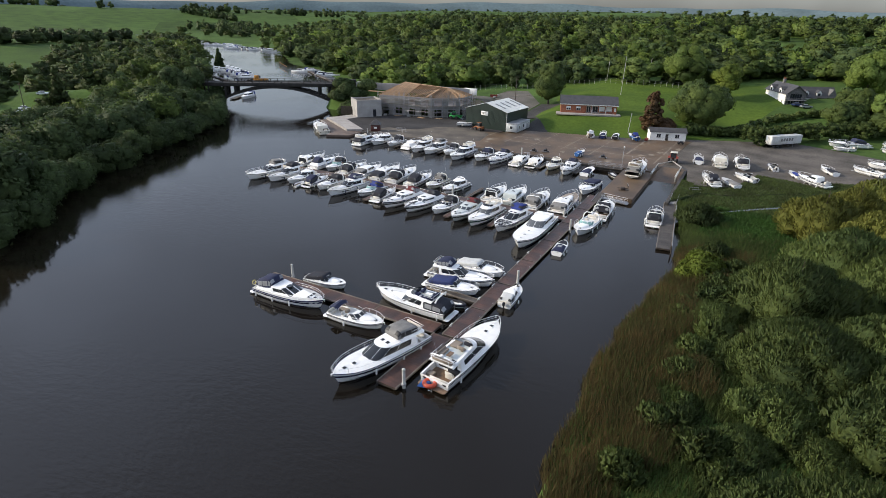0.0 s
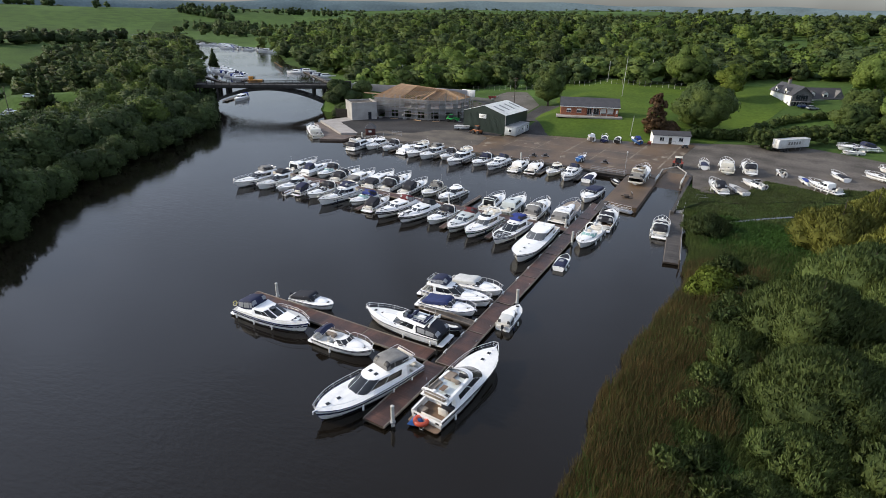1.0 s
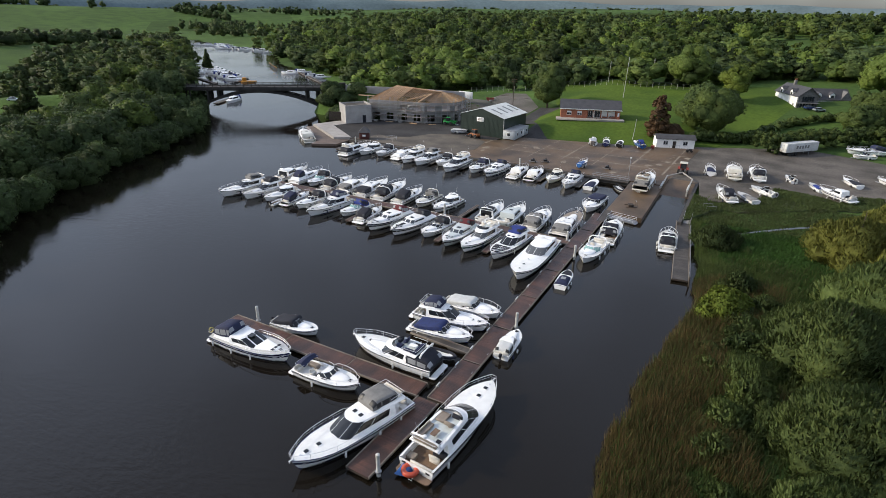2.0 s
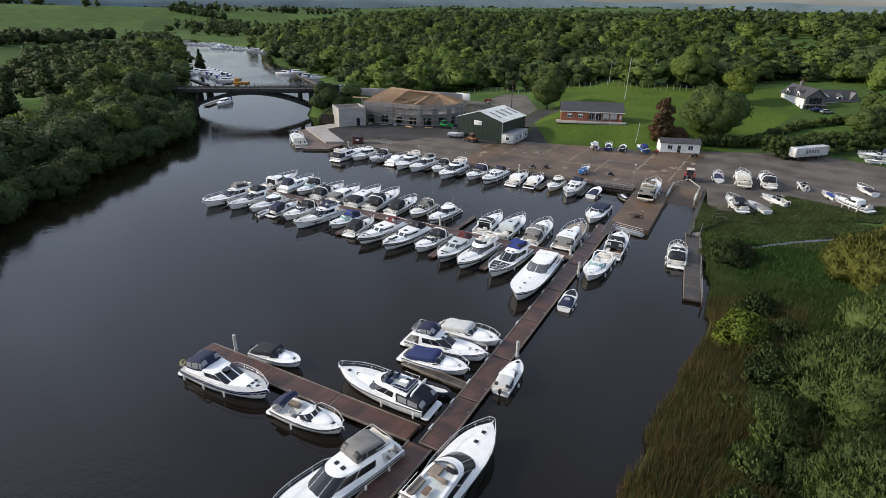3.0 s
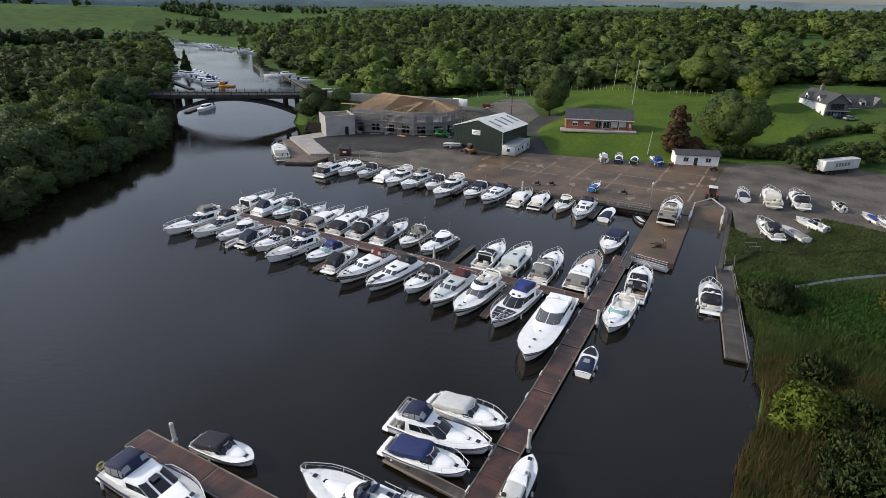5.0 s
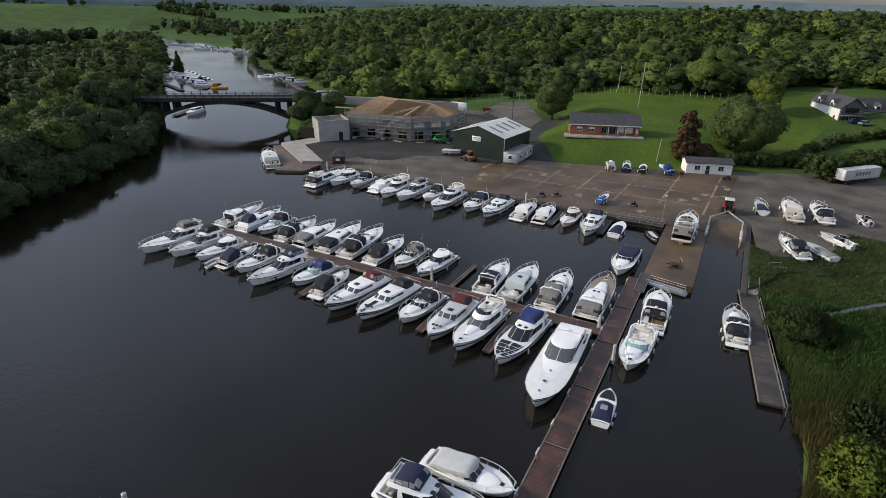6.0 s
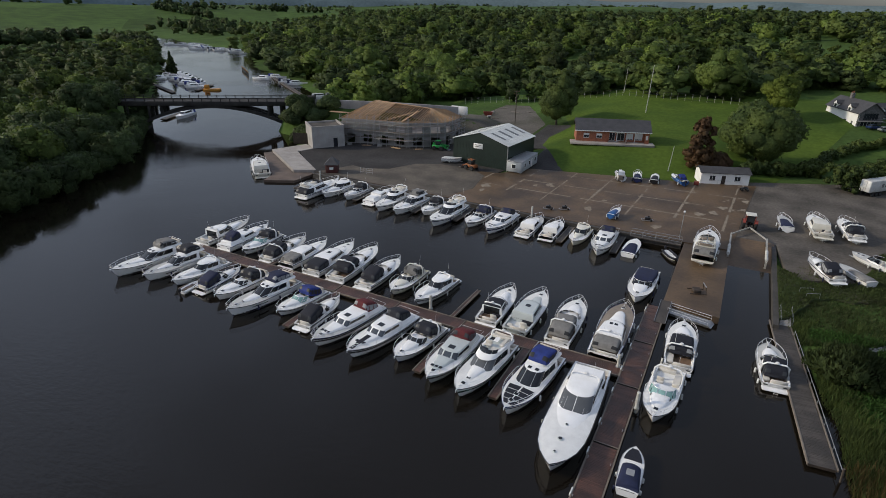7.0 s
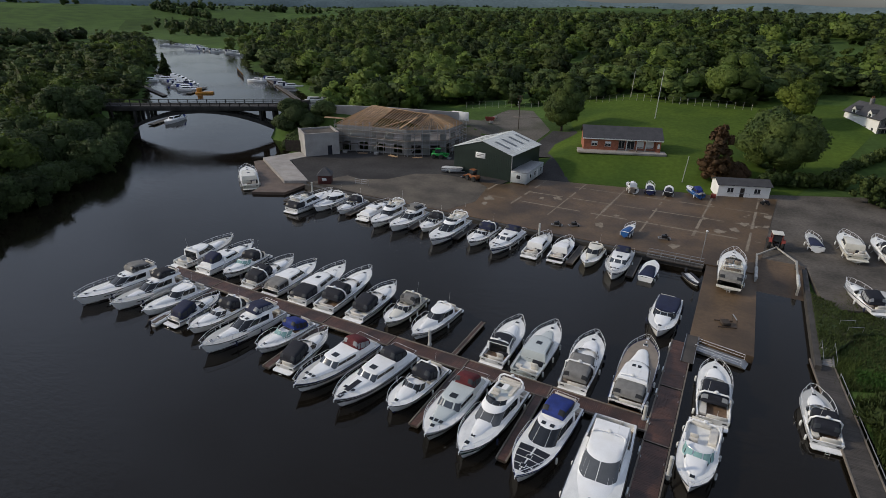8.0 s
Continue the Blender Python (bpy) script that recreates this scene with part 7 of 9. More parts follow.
pole(-94.7, 234.0, 11.5, 0.16, POLE_WOOD, "dark wooden utility pole with cross arms", arms=2)
pole(-38.1, 198.4, 7.0, 0.11, POLE_PALE, "leaning pale pole on the lawn", "flag_pole", lean=4)
pole(-54.0, 254.0, 16.2, 0.14, POLE_PALE, "tall pale lighting mast on the lawn", "lighting_mast", lean=1.5)
pole(-68.5, 287.0, 10.0, 0.13, POLE_PALE, "pale pole behind the fence", "lighting_mast", lean=2)
pole(-51.0, 298.5, 10.0, 0.13, POLE_PALE, "pale pole behind the fence", "lighting_mast", lean=2)
pole(-170.0, 262.0, 12.0, 0.14, POLE_PALE, "pale pole by the upper road", "lighting_mast")
pole(-141.0, 330.0, 13.0, 0.2, POLE_WOOD, "wooden transformer pole on the rise", arms=2)
pole(-232.0, 104.0, 12.0, 0.15, POLE_WOOD, "wooden utility pole behind river trees", arms=1, lean=-4)
pole(-62.0, 420.0, 10.0, 0.13, POLE_PALE, "pale pole on the hill pasture", "lighting_mast")
lamp = thing("quay_lamp", pose(-29.6, 151.6, 1.2), "slim grey quayside lamp post with round head", "lamp post")
part("post", cylinder(0, 0, 0, 5.2, 0.06, 8), GALV, lamp)
part("head", lathe([(0.05, 5.2), (0.2, 5.3), (0.22, 5.45), (0.05, 5.6)], 10), WHITE_PVC, lamp)

# chain of fence panels at the top of the lawn
fence = thing("boundary_fence", pose(0, 0, 0), "long dark mesh boundary fence with pale posts", "fence")
line = [Vector(p) for p in ((-128, 262), (-100, 269), (-88, 281), (-34, 277), (-26, 277))]
fpost = mesh_of("post", cylinder(0, 0, -0.3, 2.5, 0.05, 6), POLE_PALE)
run = []
for a, b in zip(line, line[1:]):
    n = max(1, round((b - a).length / 2.6))
    run += [a.lerp(b, k / n) for k in range(n)]
run.append(line[-1])
for p in run:
    part("post", fpost, None, fence).matrix_local = pose(p.x, p.y, ground_z(p.x, p.y))
for a, b in zip(run, run[1:]):
    za, zb = ground_z(a.x, a.y), ground_z(b.x, b.y)
    for h in (0.5, 1.5, 2.5):
        part("wire", tube([(a.x, a.y, za + h), (b.x, b.y, zb + h)], 0.03, 4), BLACK_PAINT, fence)

# things on the quay
for k, (x, y, z0, a) in enumerate(((-24.6, 131.0, 1.05, 20),)):
    cr = thing("steel_frame", pose(x, y, z0, 0, 0, a), "rusty steel lifting frame lying on the jetty", "frame")
    for s in (-1, 1):
        part("bar", tube([(-1.2, s * 0.9, 0.06), (1.2, s * 0.9, 0.06), (1.0, s * 0.8, 1.2)], 0.07, 6), DARK_WOOD, cr)
    part("cross_tube", tube([(1.0, -0.8, 1.2), (1.0, 0.8, 1.2)], 0.08, 6), GALV, cr)
    part("bucket", box(-0.6, 0.5, -0.6, 0.6, 0.02, 0.5, 0.05), DARK_WOOD, cr)
boat(-43.2, 155.2, 80, 4.6, "covered", BLUE_PAINT, hull=BLUE_PAINT, label="small bright blue covered dinghy on a trailer on the quay", z=1.75, group=EDGE)
trailer(-43.2, 155.2, 80, 4.6)
wp = thing("work_punt", pose(-27.9, 124.2, 0, 0, 0, -12) @ Matrix.Scale(0.92, 4), "low aluminium work punt with railings at the jetty", "boat")
part("hull", loft([[(0.0, -0.9, 0.1), (0.3, -1.0, 0.55), (6.5, -1.0, 0.55), (7.0, -0.9, 0.2)], [(0.0, 0.9, 0.1), (0.3, 1.0, 0.55), (6.5, 1.0, 0.55), (7.0, 0.9, 0.2)]], True, True), GALV, wp)
for s in (-1, 1):
    part("rail", tube([(0.4, s * 0.95, 0.55), (0.4, s * 0.95, 1.35), (6.4, s * 0.95, 1.35), (6.4, s * 0.95, 0.55)], 0.04, 5), STEEL, wp)
    part("mid_rail", tube([(0.4, s * 0.95, 0.95), (6.4, s * 0.95, 0.95)], 0.03, 5), STEEL, wp)
gang = thing("gangway", pose(-36.0, 151.2, 1.1, 0, 0, 0), "low galvanised railing and timber gangway at the quay corner", "gangway")
part("deck", box(-2, 7, -2.2, -0.6, -0.25, -0.05), GREY_DECKING, gang)
for yy in (-2.1, -0.7):
    part("hand_rail", tube([(-2, yy, 0), (-2, yy, 1.0), (7, yy, 1.0), (7, yy, 0)], 0.04, 5), GALV, gang)
    part("knee_rail", tube([(-2, yy, 0.5), (7, yy, 0.5)], 0.03, 5), GALV, gang)
    for x in (0.2, 2.5, 4.8):
        part("upright", tube([(x, yy, -0.05), (x, yy, 1.0)], 0.03, 5), GALV, gang)
pr = thing("pontoon_rail", pose(-10.0, 98.6, 0.5, 0, 0, 96.3), "low galvanised rail along the edge of the grey pontoon", "rail")
part("rail", tube([(0.3, -1.15, 0.55), (27, -1.15, 0.55)], 0.045, 6), GALV, pr)
for k in range(8):
    part("post", tube([(0.3 + k * 3.8, -1.15, 0.0), (0.3 + k * 3.8, -1.15, 0.57)], 0.04, 6), GALV, pr)
qg = thing("gangway", pose(-12.8, 127.4, 0.5, 0, 0, 92), "short aluminium gangway up to the grassy bank", "gangway")
part("deck", loft([[(0, -0.7, 0.05), (0, 0.7, 0.05)], [(3.4, -0.7, 0.7), (3.4, 0.7, 0.7)]]), PALE_CONCRETE, qg)
for k in range(8):
    part("tread", box(0.2 + k * 0.4, 0.35 + k * 0.4, -0.65, 0.65, 0.1 + k * 0.077, 0.13 + k * 0.077), GALV, qg)
for s in (-1, 1):
    part("hand_rail", tube([(0, s * 0.72, 0.0), (0, s * 0.72, 0.95), (3.4, s * 0.72, 1.6), (3.4, s * 0.72, 0.7)], 0.03, 5), GALV, qg)
bf = thing("stillage", pose(-9.6, 138.0, 0.95, 0, 0, 25), "rusty metal stillage frame on the grass", "frame")
for s in (-1, 1):
    part("hoop", tube([(-1, s * 0.9, 0), (-1, s * 0.9, 1.0), (1, s * 0.9, 1.0), (1, s * 0.9, 0)], 0.04, 5), GALV, bf)
for q in (-0.9, -0.3, 0.3, 0.9):
    part("bar", tube([(q, -0.9, 0.1), (q, 0.9, 0.1)], 0.04, 5), GALV, bf)
ring = thing("inflatable_ring", pose(-26.5, 44.4, 0.36), "orange inflatable ring and blue cloth on a swim platform", "inflatable")
part("tube", tube([(0.62 * math.cos(a), 0.62 * math.sin(a), 0.3) for a in np.linspace(0, math.tau, 17)[:-1]], 0.26, 10, True), ORANGE, ring)
part("cloth", shell(plan(-1.2, 0.1, 0.9, 0.7, 0.3), plan(-1.0, -0.1, 0.6, 0.4, 0.2), 0.0, 0.3, 0.1), BLUE_PAINT, ring)
rp = thing("access_ramp", pose(-28.2, 119.6, 0.5, 0, 0, 90), "grey hinged access ramp from the walkway to the jetty", "ramp")
part("plate", loft([[(0, -0.75, 0.06), (0, 0.75, 0.06), (0, 0.75, 0.0), (0, -0.75, 0.0)], [(6.0, -0.75, 0.62), (6.0, 0.75, 0.62), (6.0, 0.75, 0.54), (6.0, -0.75, 0.54)]], True, True), GREY_DECKING, rp)
for s in (-1, 1):
    part("kerb", beam((0, s * 0.74, 0.1), (6.0, s * 0.74, 0.66), 0.06, 0.12), GALV, rp)
# clutter on the slab
for k, (x, y, a) in enumerate(((-56.0, 155.0, 10), (-53.0, 156.5, 40), (-36.5, 158.5, 15))):
    cl = thing("engine_trolley", pose(x, y, 1.2, 0, 0, a), "dark engine parts on a low trolley", "trolley", "clutter on the quay")
    part("frame", merge(box(-1.1, 1.1, -0.5, -0.4, 0.2, 0.3), box(-1.1, 1.1, 0.4, 0.5, 0.2, 0.3), box(-1.1, -1.0, -0.4, 0.4, 0.2, 0.3), box(1.0, 1.1, -0.4, 0.4, 0.2, 0.3)), GALV, cl)
    part("engine", merge(box(-0.5, 0.5, -0.35, 0.35, 0.3, 0.85, 0.06), cylinder(0.2, 0, 0.85, 1.1, 0.15, 8)), BLACK_PAINT, cl)
    for s in (-1, 1):
        wheel(cl, 0.7, s * 0.5, 0.2, 0.2, 0.1)
bike = thing("quad_bike", pose(-20.0, 191.2, 1.2, 0, 0, 200), "dark quad bike beside the office hut", "quad bike")
part("body", box(-0.8, 0.8, -0.28, 0.28, 0.45, 0.8, 0.1), BLACK_PAINT, bike)
part("seat", box(-0.6, 0.2, -0.2, 0.2, 0.8, 0.95, 0.05), BLACK, bike)
part("handlebar", tube([(0.4, -0.4, 1.1), (0.45, 0, 1.0), (0.4, 0.4, 1.1)], 0.03, 5), STEEL, bike)
for s in (-1, 1):
    wheel(bike, -0.6, s * 0.45, 0.3, 0.3, 0.22)
    wheel(bike, 0.6, s * 0.45, 0.3, 0.3, 0.22)
solid("red_bin", box(-31.0, -29.9, 190.2, 191.0, 1.2, 2.1, 0.05), TRACTOR_RED, "small red plastic bin beside the hut", "bin")
# railing frame on the apron
fr = thing("barrier_frame", pose(-106.0, 157.0, 1.18, 0, 0, 10), "grey steel barrier frame on the apron", "barrier")
for z in (0.4, 0.9, 1.4):
    part("rail", tube([(0, 0, z), (3.4, 0, z)], 0.04, 5), GALV, fr)
for x in (0, 1.7, 3.4):
    part("upright", tube([(x, 0, 0), (x, 0, 1.4)], 0.04, 5), GALV, fr)


# ---- builders' clutter round the site and the track ----
def plank_pile(x, y, turn, n, length, label, material=None, z=None):
    """Loose boards in a low heap."""
    p = thing("plank_pile", pose(x, y, (ground_z(x, y) + 0.1) if z is None else z, 0, 0, turn), label, "timber", "builders' materials")
    for k in range(n):
        w = part("plank", box(-length / 2, length / 2, -0.11, 0.11, 0, 0.05), material or PINE, p)
        w.matrix_local = pose(0.3 * math.sin(k * 2.3), (k % 4) * 0.26 - 0.4, 0.055 * (k // 4), 0, 0, 5 * math.sin(k * 1.7))


def block_pallet(x, y, turn, label="pallet of grey concrete blocks", z=None):
    """A timber pallet stacked with blocks."""
    p = thing("block_pallet", pose(x, y, (ground_z(x, y) + 0.1) if z is None else z, 0, 0, turn), label, "pallet", "builders' materials")
    for k in range(3):
        part("runner", box(-0.6, 0.6, -0.5 + k * 0.45, -0.4 + k * 0.45, 0, 0.1), TIMBER_EDGE, p)
    for k in range(12):
        i, j, h = k % 3, (k // 3) % 2, k // 6
        part("block", box(-0.58 + i * 0.4, -0.2 + i * 0.4, -0.48 + j * 0.48, -0.02 + j * 0.48, 0.1 + h * 0.3, 0.38 + h * 0.3, 0.015), BLOCK, p)


for x, y, a, n, ln in ((-131.0, 180.6, 12, 7, 3.4), (-122.4, 182.6, 25, 5, 2.6), (-113.0, 184.2, -10, 8, 3.0), (-106.4, 186.6, 40, 5, 2.4)):
    plank_pile(x, y, a, n, ln, "loose pale boards on the ground before the scaffolding", z=1.18)
for x, y, a in ((-127.0, 180.4, 20), (-118.0, 183.2, 0), (-103.2, 190.4, 50)):
    block_pallet(x, y, a, z=1.18)
for x, y, a, n, ln in ((-107.7, 256.0, 15, 9, 4.2), (-101.0, 250.0, -20, 7, 3.6), (-104.0, 238.0, 30, 6, 3.4), (-95.0, 252.0, 60, 6, 3.0)):
    plank_pile(x, y, a, n, ln, "weathered boards stacked beside the builders' track", TIMBER_EDGE)
block_pallet(-108.5, 246.0, 10)
block_pallet(-103.0, 230.0, 35)
skip = thing("skip", pose(-108.8, 242.0, ground_z(-108.8, 242.0) + 0.1, 0, 0, 25), "dull red steel rubbish skip beside the track", "skip")
part("body", loft([[(-1.2, -0.75, 0), (1.2, -0.75, 0), (1.2, 0.75, 0), (-1.2, 0.75, 0)], [(-1.8, -0.85, 1.25), (1.8, -0.85, 1.25), (1.8, 0.85, 1.25), (-1.8, 0.85, 1.25)], [(-1.7, -0.76, 1.25), (1.7, -0.76, 1.25), (1.7, 0.76, 1.25), (-1.7, 0.76, 1.25)], [(-1.2, -0.68, 0.15), (1.2, -0.68, 0.15), (1.2, 0.68, 0.15), (-1.2, 0.68, 0.15)]], True, True), TRACTOR_RED, skip)
for s in (-1, 1):
    part("lifting_lug", tube([(0.9, s * 0.84, 0.7), (0.9, s * 0.98, 0.7)], 0.06, 6), BLACK_PAINT, skip)
oak = thing("mooring_post", pose(-8.9, 98.9, 0, 3, -4, 0), "thin dark leaning timber post at the end of the grey pontoon", "post")
part("shaft", cylinder(0, 0, -1.8, 1.7, 0.11, 8), POLE_WOOD, oak)


# ---- boats and jetties up the river ----
def small_cruiser(x, y, turn, L, label="white cruiser moored up the river"):
    b = thing("moored_cruiser", pose(x, y, 0, 0, 0, turn), label, "boat", "boats moored up the river")
    W = L * 0.165
    secs = [(0, 0.92), (0.3, 1.0), (0.6, 0.9), (0.82, 0.58), (0.95, 0.22), (1.0, 0.03)]
    part("hull", loft([[(s * L, -W * w, 0.9 + 0.35 * s), (s * L * 0.97, -W * w * 0.8, -0.2), (s * L * 0.97, W * w * 0.8, -0.2), (s * L, W * w, 0.9 + 0.35 * s)] for s, w in secs], True, True), GEL, b)
    base, top = plan(L * 0.12, L * 0.72, W * 0.78, W * 0.6, 0.8), plan(L * 0.14, L * 0.58, W * 0.66, W * 0.5, 0.6)
    c = part("cabin", shell(base, top, 0.95, 2.2), GEL, b)
    for a0, a1 in ((0.05, 0.3), (0.36, 0.64), (0.7, 0.95)):
        part("window", patch(base, top, 0.95, 2.2, a0, a1, 0.4, 0.85), TINTED, c)
    if (int(abs(x)) % 3) == 0:
        part("canopy", shell(plan(0.1, L * 0.2, W * 0.75, W * 0.75, 0.2), plan(0.2, L * 0.2, W * 0.6, W * 0.6, 0.2), 0.9, 2.4), (NAVY, BLACK, ROYAL)[int(abs(y)) % 3], b)


rr = random.Random(7)
for k in range(9):  # left bank marina beyond the bridge
    t = k / 8
    small_cruiser(-326 + 50 * t + rr.uniform(-1, 1), 260 - 24 * t + rr.uniform(-2, 2) + 6, rr.choice((28, 30, 33, 208)), rr.uniform(9, 12))
for k in range(6):
    small_cruiser(-322 + 8.5 * k, 266 - 4.4 * k + 7, 120 + rr.uniform(-8, 8), rr.uniform(8.5, 11))
small_cruiser(-213.8, 194.2, -65, 12.5, "white cruiser moored under the bridge")
for x, y, a in ((-266, 290, 200), (-252, 282, 30), (-243, 279, 35), (-203, 250, 32), (-199, 255, 30), (-273, 296, 20)):
    small_cruiser(x, y, a, rr.uniform(9.5, 12.5))
for k in range(26):  # far moorings along the spit
    t = k / 25
    small_cruiser(-545 + 138 * t + rr.uniform(-2, 2), 452 - 36 * t + rr.uniform(-3, 3) - 6 + 6 * math.sin(t * 9), rr.choice((60, 65, 245, 240, 20)), rr.uniform(9, 12))
for k in range(16):
    t = k / 15
    small_cruiser(-735 + 125 * t + rr.uniform(-6, 6), 512 - 50 * t + rr.uniform(-8, 12), rr.uniform(0, 360), rr.uniform(9, 12))
for x, y, a, l in ((-330, 252, -22, 70), (-262, 236, 120, 22), (-275, 300, -36, 86), (-217.6, 193.0, -65, 15)):
    pontoon(x, y, a, l, 2.0, "timber jetty with moorings up the river", 0.5, GREY_DECKING)
barge = thing("work_barge", pose(-262, 240.5, 0, 0, 0, 30), "yellow work barge at an upriver jetty", "barge")
part("hull", box(0, 8, -1.6, 1.6, -0.3, 0.8, 0.1), PLANT_YELLOW, barge)
part("deckhouse", box(0.6, 2.6, -1.0, 1.0, 0.8, 2.6, 0.08), PLANT_YELLOW, barge)
for k in range(12):
    q = thing("channel_post", pose(-318 + k * 2.6, 318 - k * 2.0, 0), "yellow-topped mooring post in the shallows", "post", "mooring posts up the river")
    part("shaft", cylinder(0, 0, -2, 1.8, 0.14, 6), POLE_WOOD, q)
    part("cap", cylinder(0, 0, 1.8, 2.3, 0.17, 6), PLANT_YELLOW, q)


# ---- trees, bushes, reeds ----
def round_core(cuts):
    """A rounded cube of quads: vertices on the unit sphere, and faces."""
    t = np.tan(np.linspace(-1, 1, cuts + 1) * math.pi / 4)
    key, verts, faces = {}, [], []

    def vid(p):
        k = tuple(np.round(p, 5))
        if k not in key:
            key[k] = len(verts)
            verts.append(np.array(p) / np.linalg.norm(p))
        return key[k]

    for ax in range(3):
        for sg in (-1, 1):
            for i in range(cuts):
                for j in range(cuts):
                    q = []
                    for di, dj in ((0, 0), (1, 0), (1, 1), (0, 1)):
                        p = [0, 0, 0]
                        p[ax], p[(ax + 1) % 3], p[(ax + 2) % 3] = sg, t[i + di], t[j + dj]
                        q.append(vid(p))
                    faces.append(q if sg > 0 else q[::-1])
    return np.array(verts), np.array(faces)


CORE = {1: round_core(1), 2: round_core(2), 3: round_core(3)}
unit = lambda v: v / np.maximum(np.linalg.norm(v, axis=-1, keepdims=True), 1e-9)


def foliage(rng, c, r, total, leaf, cuts=2, core=0.9, shoots=0.0, squash=0.9, spread=0.10, heart=None, round_by=0.5):
    """Vertices, quads and soft outward normals of a crown: the dense inside of every lobe, and leaves over the lobes' outer side.
    shoots: 0 for flat leaf sprays, up to 1 for long shoots that stand up and out."""
    c, r = np.asarray(c, float), np.asarray(r, float)
    n = len(c)
    flat = np.array((1, 1, squash))
    heart = np.average(c, axis=0, weights=r ** 2) * np.array((1, 1, 0.8)) if heart is None else np.asarray(heart)
    cv, cf = CORE[cuts]
    jit = rng.uniform(0.88, 1.1, (n, len(cv), 1))
    vc = c[:, None] + cv[None] * jit * (r * core)[:, None, None] * flat
    nc = unit((1 - round_by) * np.broadcast_to(cv[None], vc.shape) + round_by * unit(vc - heart))
    qc = (cf[None] + len(cv) * np.arange(n)[:, None, None]).reshape(-1, 4)
    want = int(total * 2.6)
    pick = rng.choice(n, want, p=r ** 2 / np.sum(r ** 2))
    d = unit(rng.normal(size=(want, 3)))
    d[:, 2] = np.where(d[:, 2] < -0.55, -d[:, 2], d[:, 2])
    p = c[pick] + d * (r[pick] * rng.uniform(1 - spread, 1 + spread, want))[:, None] * flat
    hidden = np.zeros(want, bool)
    for k in range(n):
        hidden |= np.sum(((p - c[k]) / flat) ** 2, 1) < (r[k] * 0.84) ** 2
    keep = np.flatnonzero(~hidden)[:total]
    p, d = p[keep], d[keep]
    m = len(keep)
    soft = unit((1 - round_by) * d + round_by * unit(p - heart) + rng.normal(size=d.shape) * (0.20 - 0.1 * shoots))
    face = unit(d + rng.normal(size=d.shape) * 0.45)
    t1 = unit(np.cross(face, rng.normal(size=d.shape)))
    t2 = np.cross(face, t1)
    if shoots:
        t2 = unit(t2 * (1 - shoots) + (d * 0.55 + np.array((0, 0, 0.75))) * shoots + rng.normal(size=d.shape) * 0.16)
        t1 = unit(np.cross(t2, rng.normal(size=d.shape)))
    s = (leaf * rng.uniform(0.6, 1.4, m))[:, None] / 2
    wide, long = 1.0 - 0.72 * shoots, 0.8 + 0.9 * shoots
    v = np.stack([p - t1 * s * wide - t2 * s * long, p + t1 * s * wide - t2 * s * long, p + t1 * s * wide * 0.45 + t2 * s * long, p - t1 * s * wide * 0.45 + t2 * s * long], 1)
    nc = nc.reshape(-1, 3)
    return np.concatenate([vc.reshape(-1, 3), v.reshape(-1, 3)]), np.concatenate([qc, np.arange(m * 4).reshape(-1, 4) + n * len(cv)]), np.concatenate([nc, np.repeat(soft, 4, 0)])


def leafy_mesh(name, v, q, nrm, material, tint=None):
    me = fast_mesh(name, v, q, material, True)
    me.attributes.new("tint", "FLOAT", "POINT").data.foreach_set("value", np.ones(len(v), np.float32) if tint is None else tint.astype(np.float32))
    me.normals_split_custom_set_from_vertices(nrm.tolist())
    return me


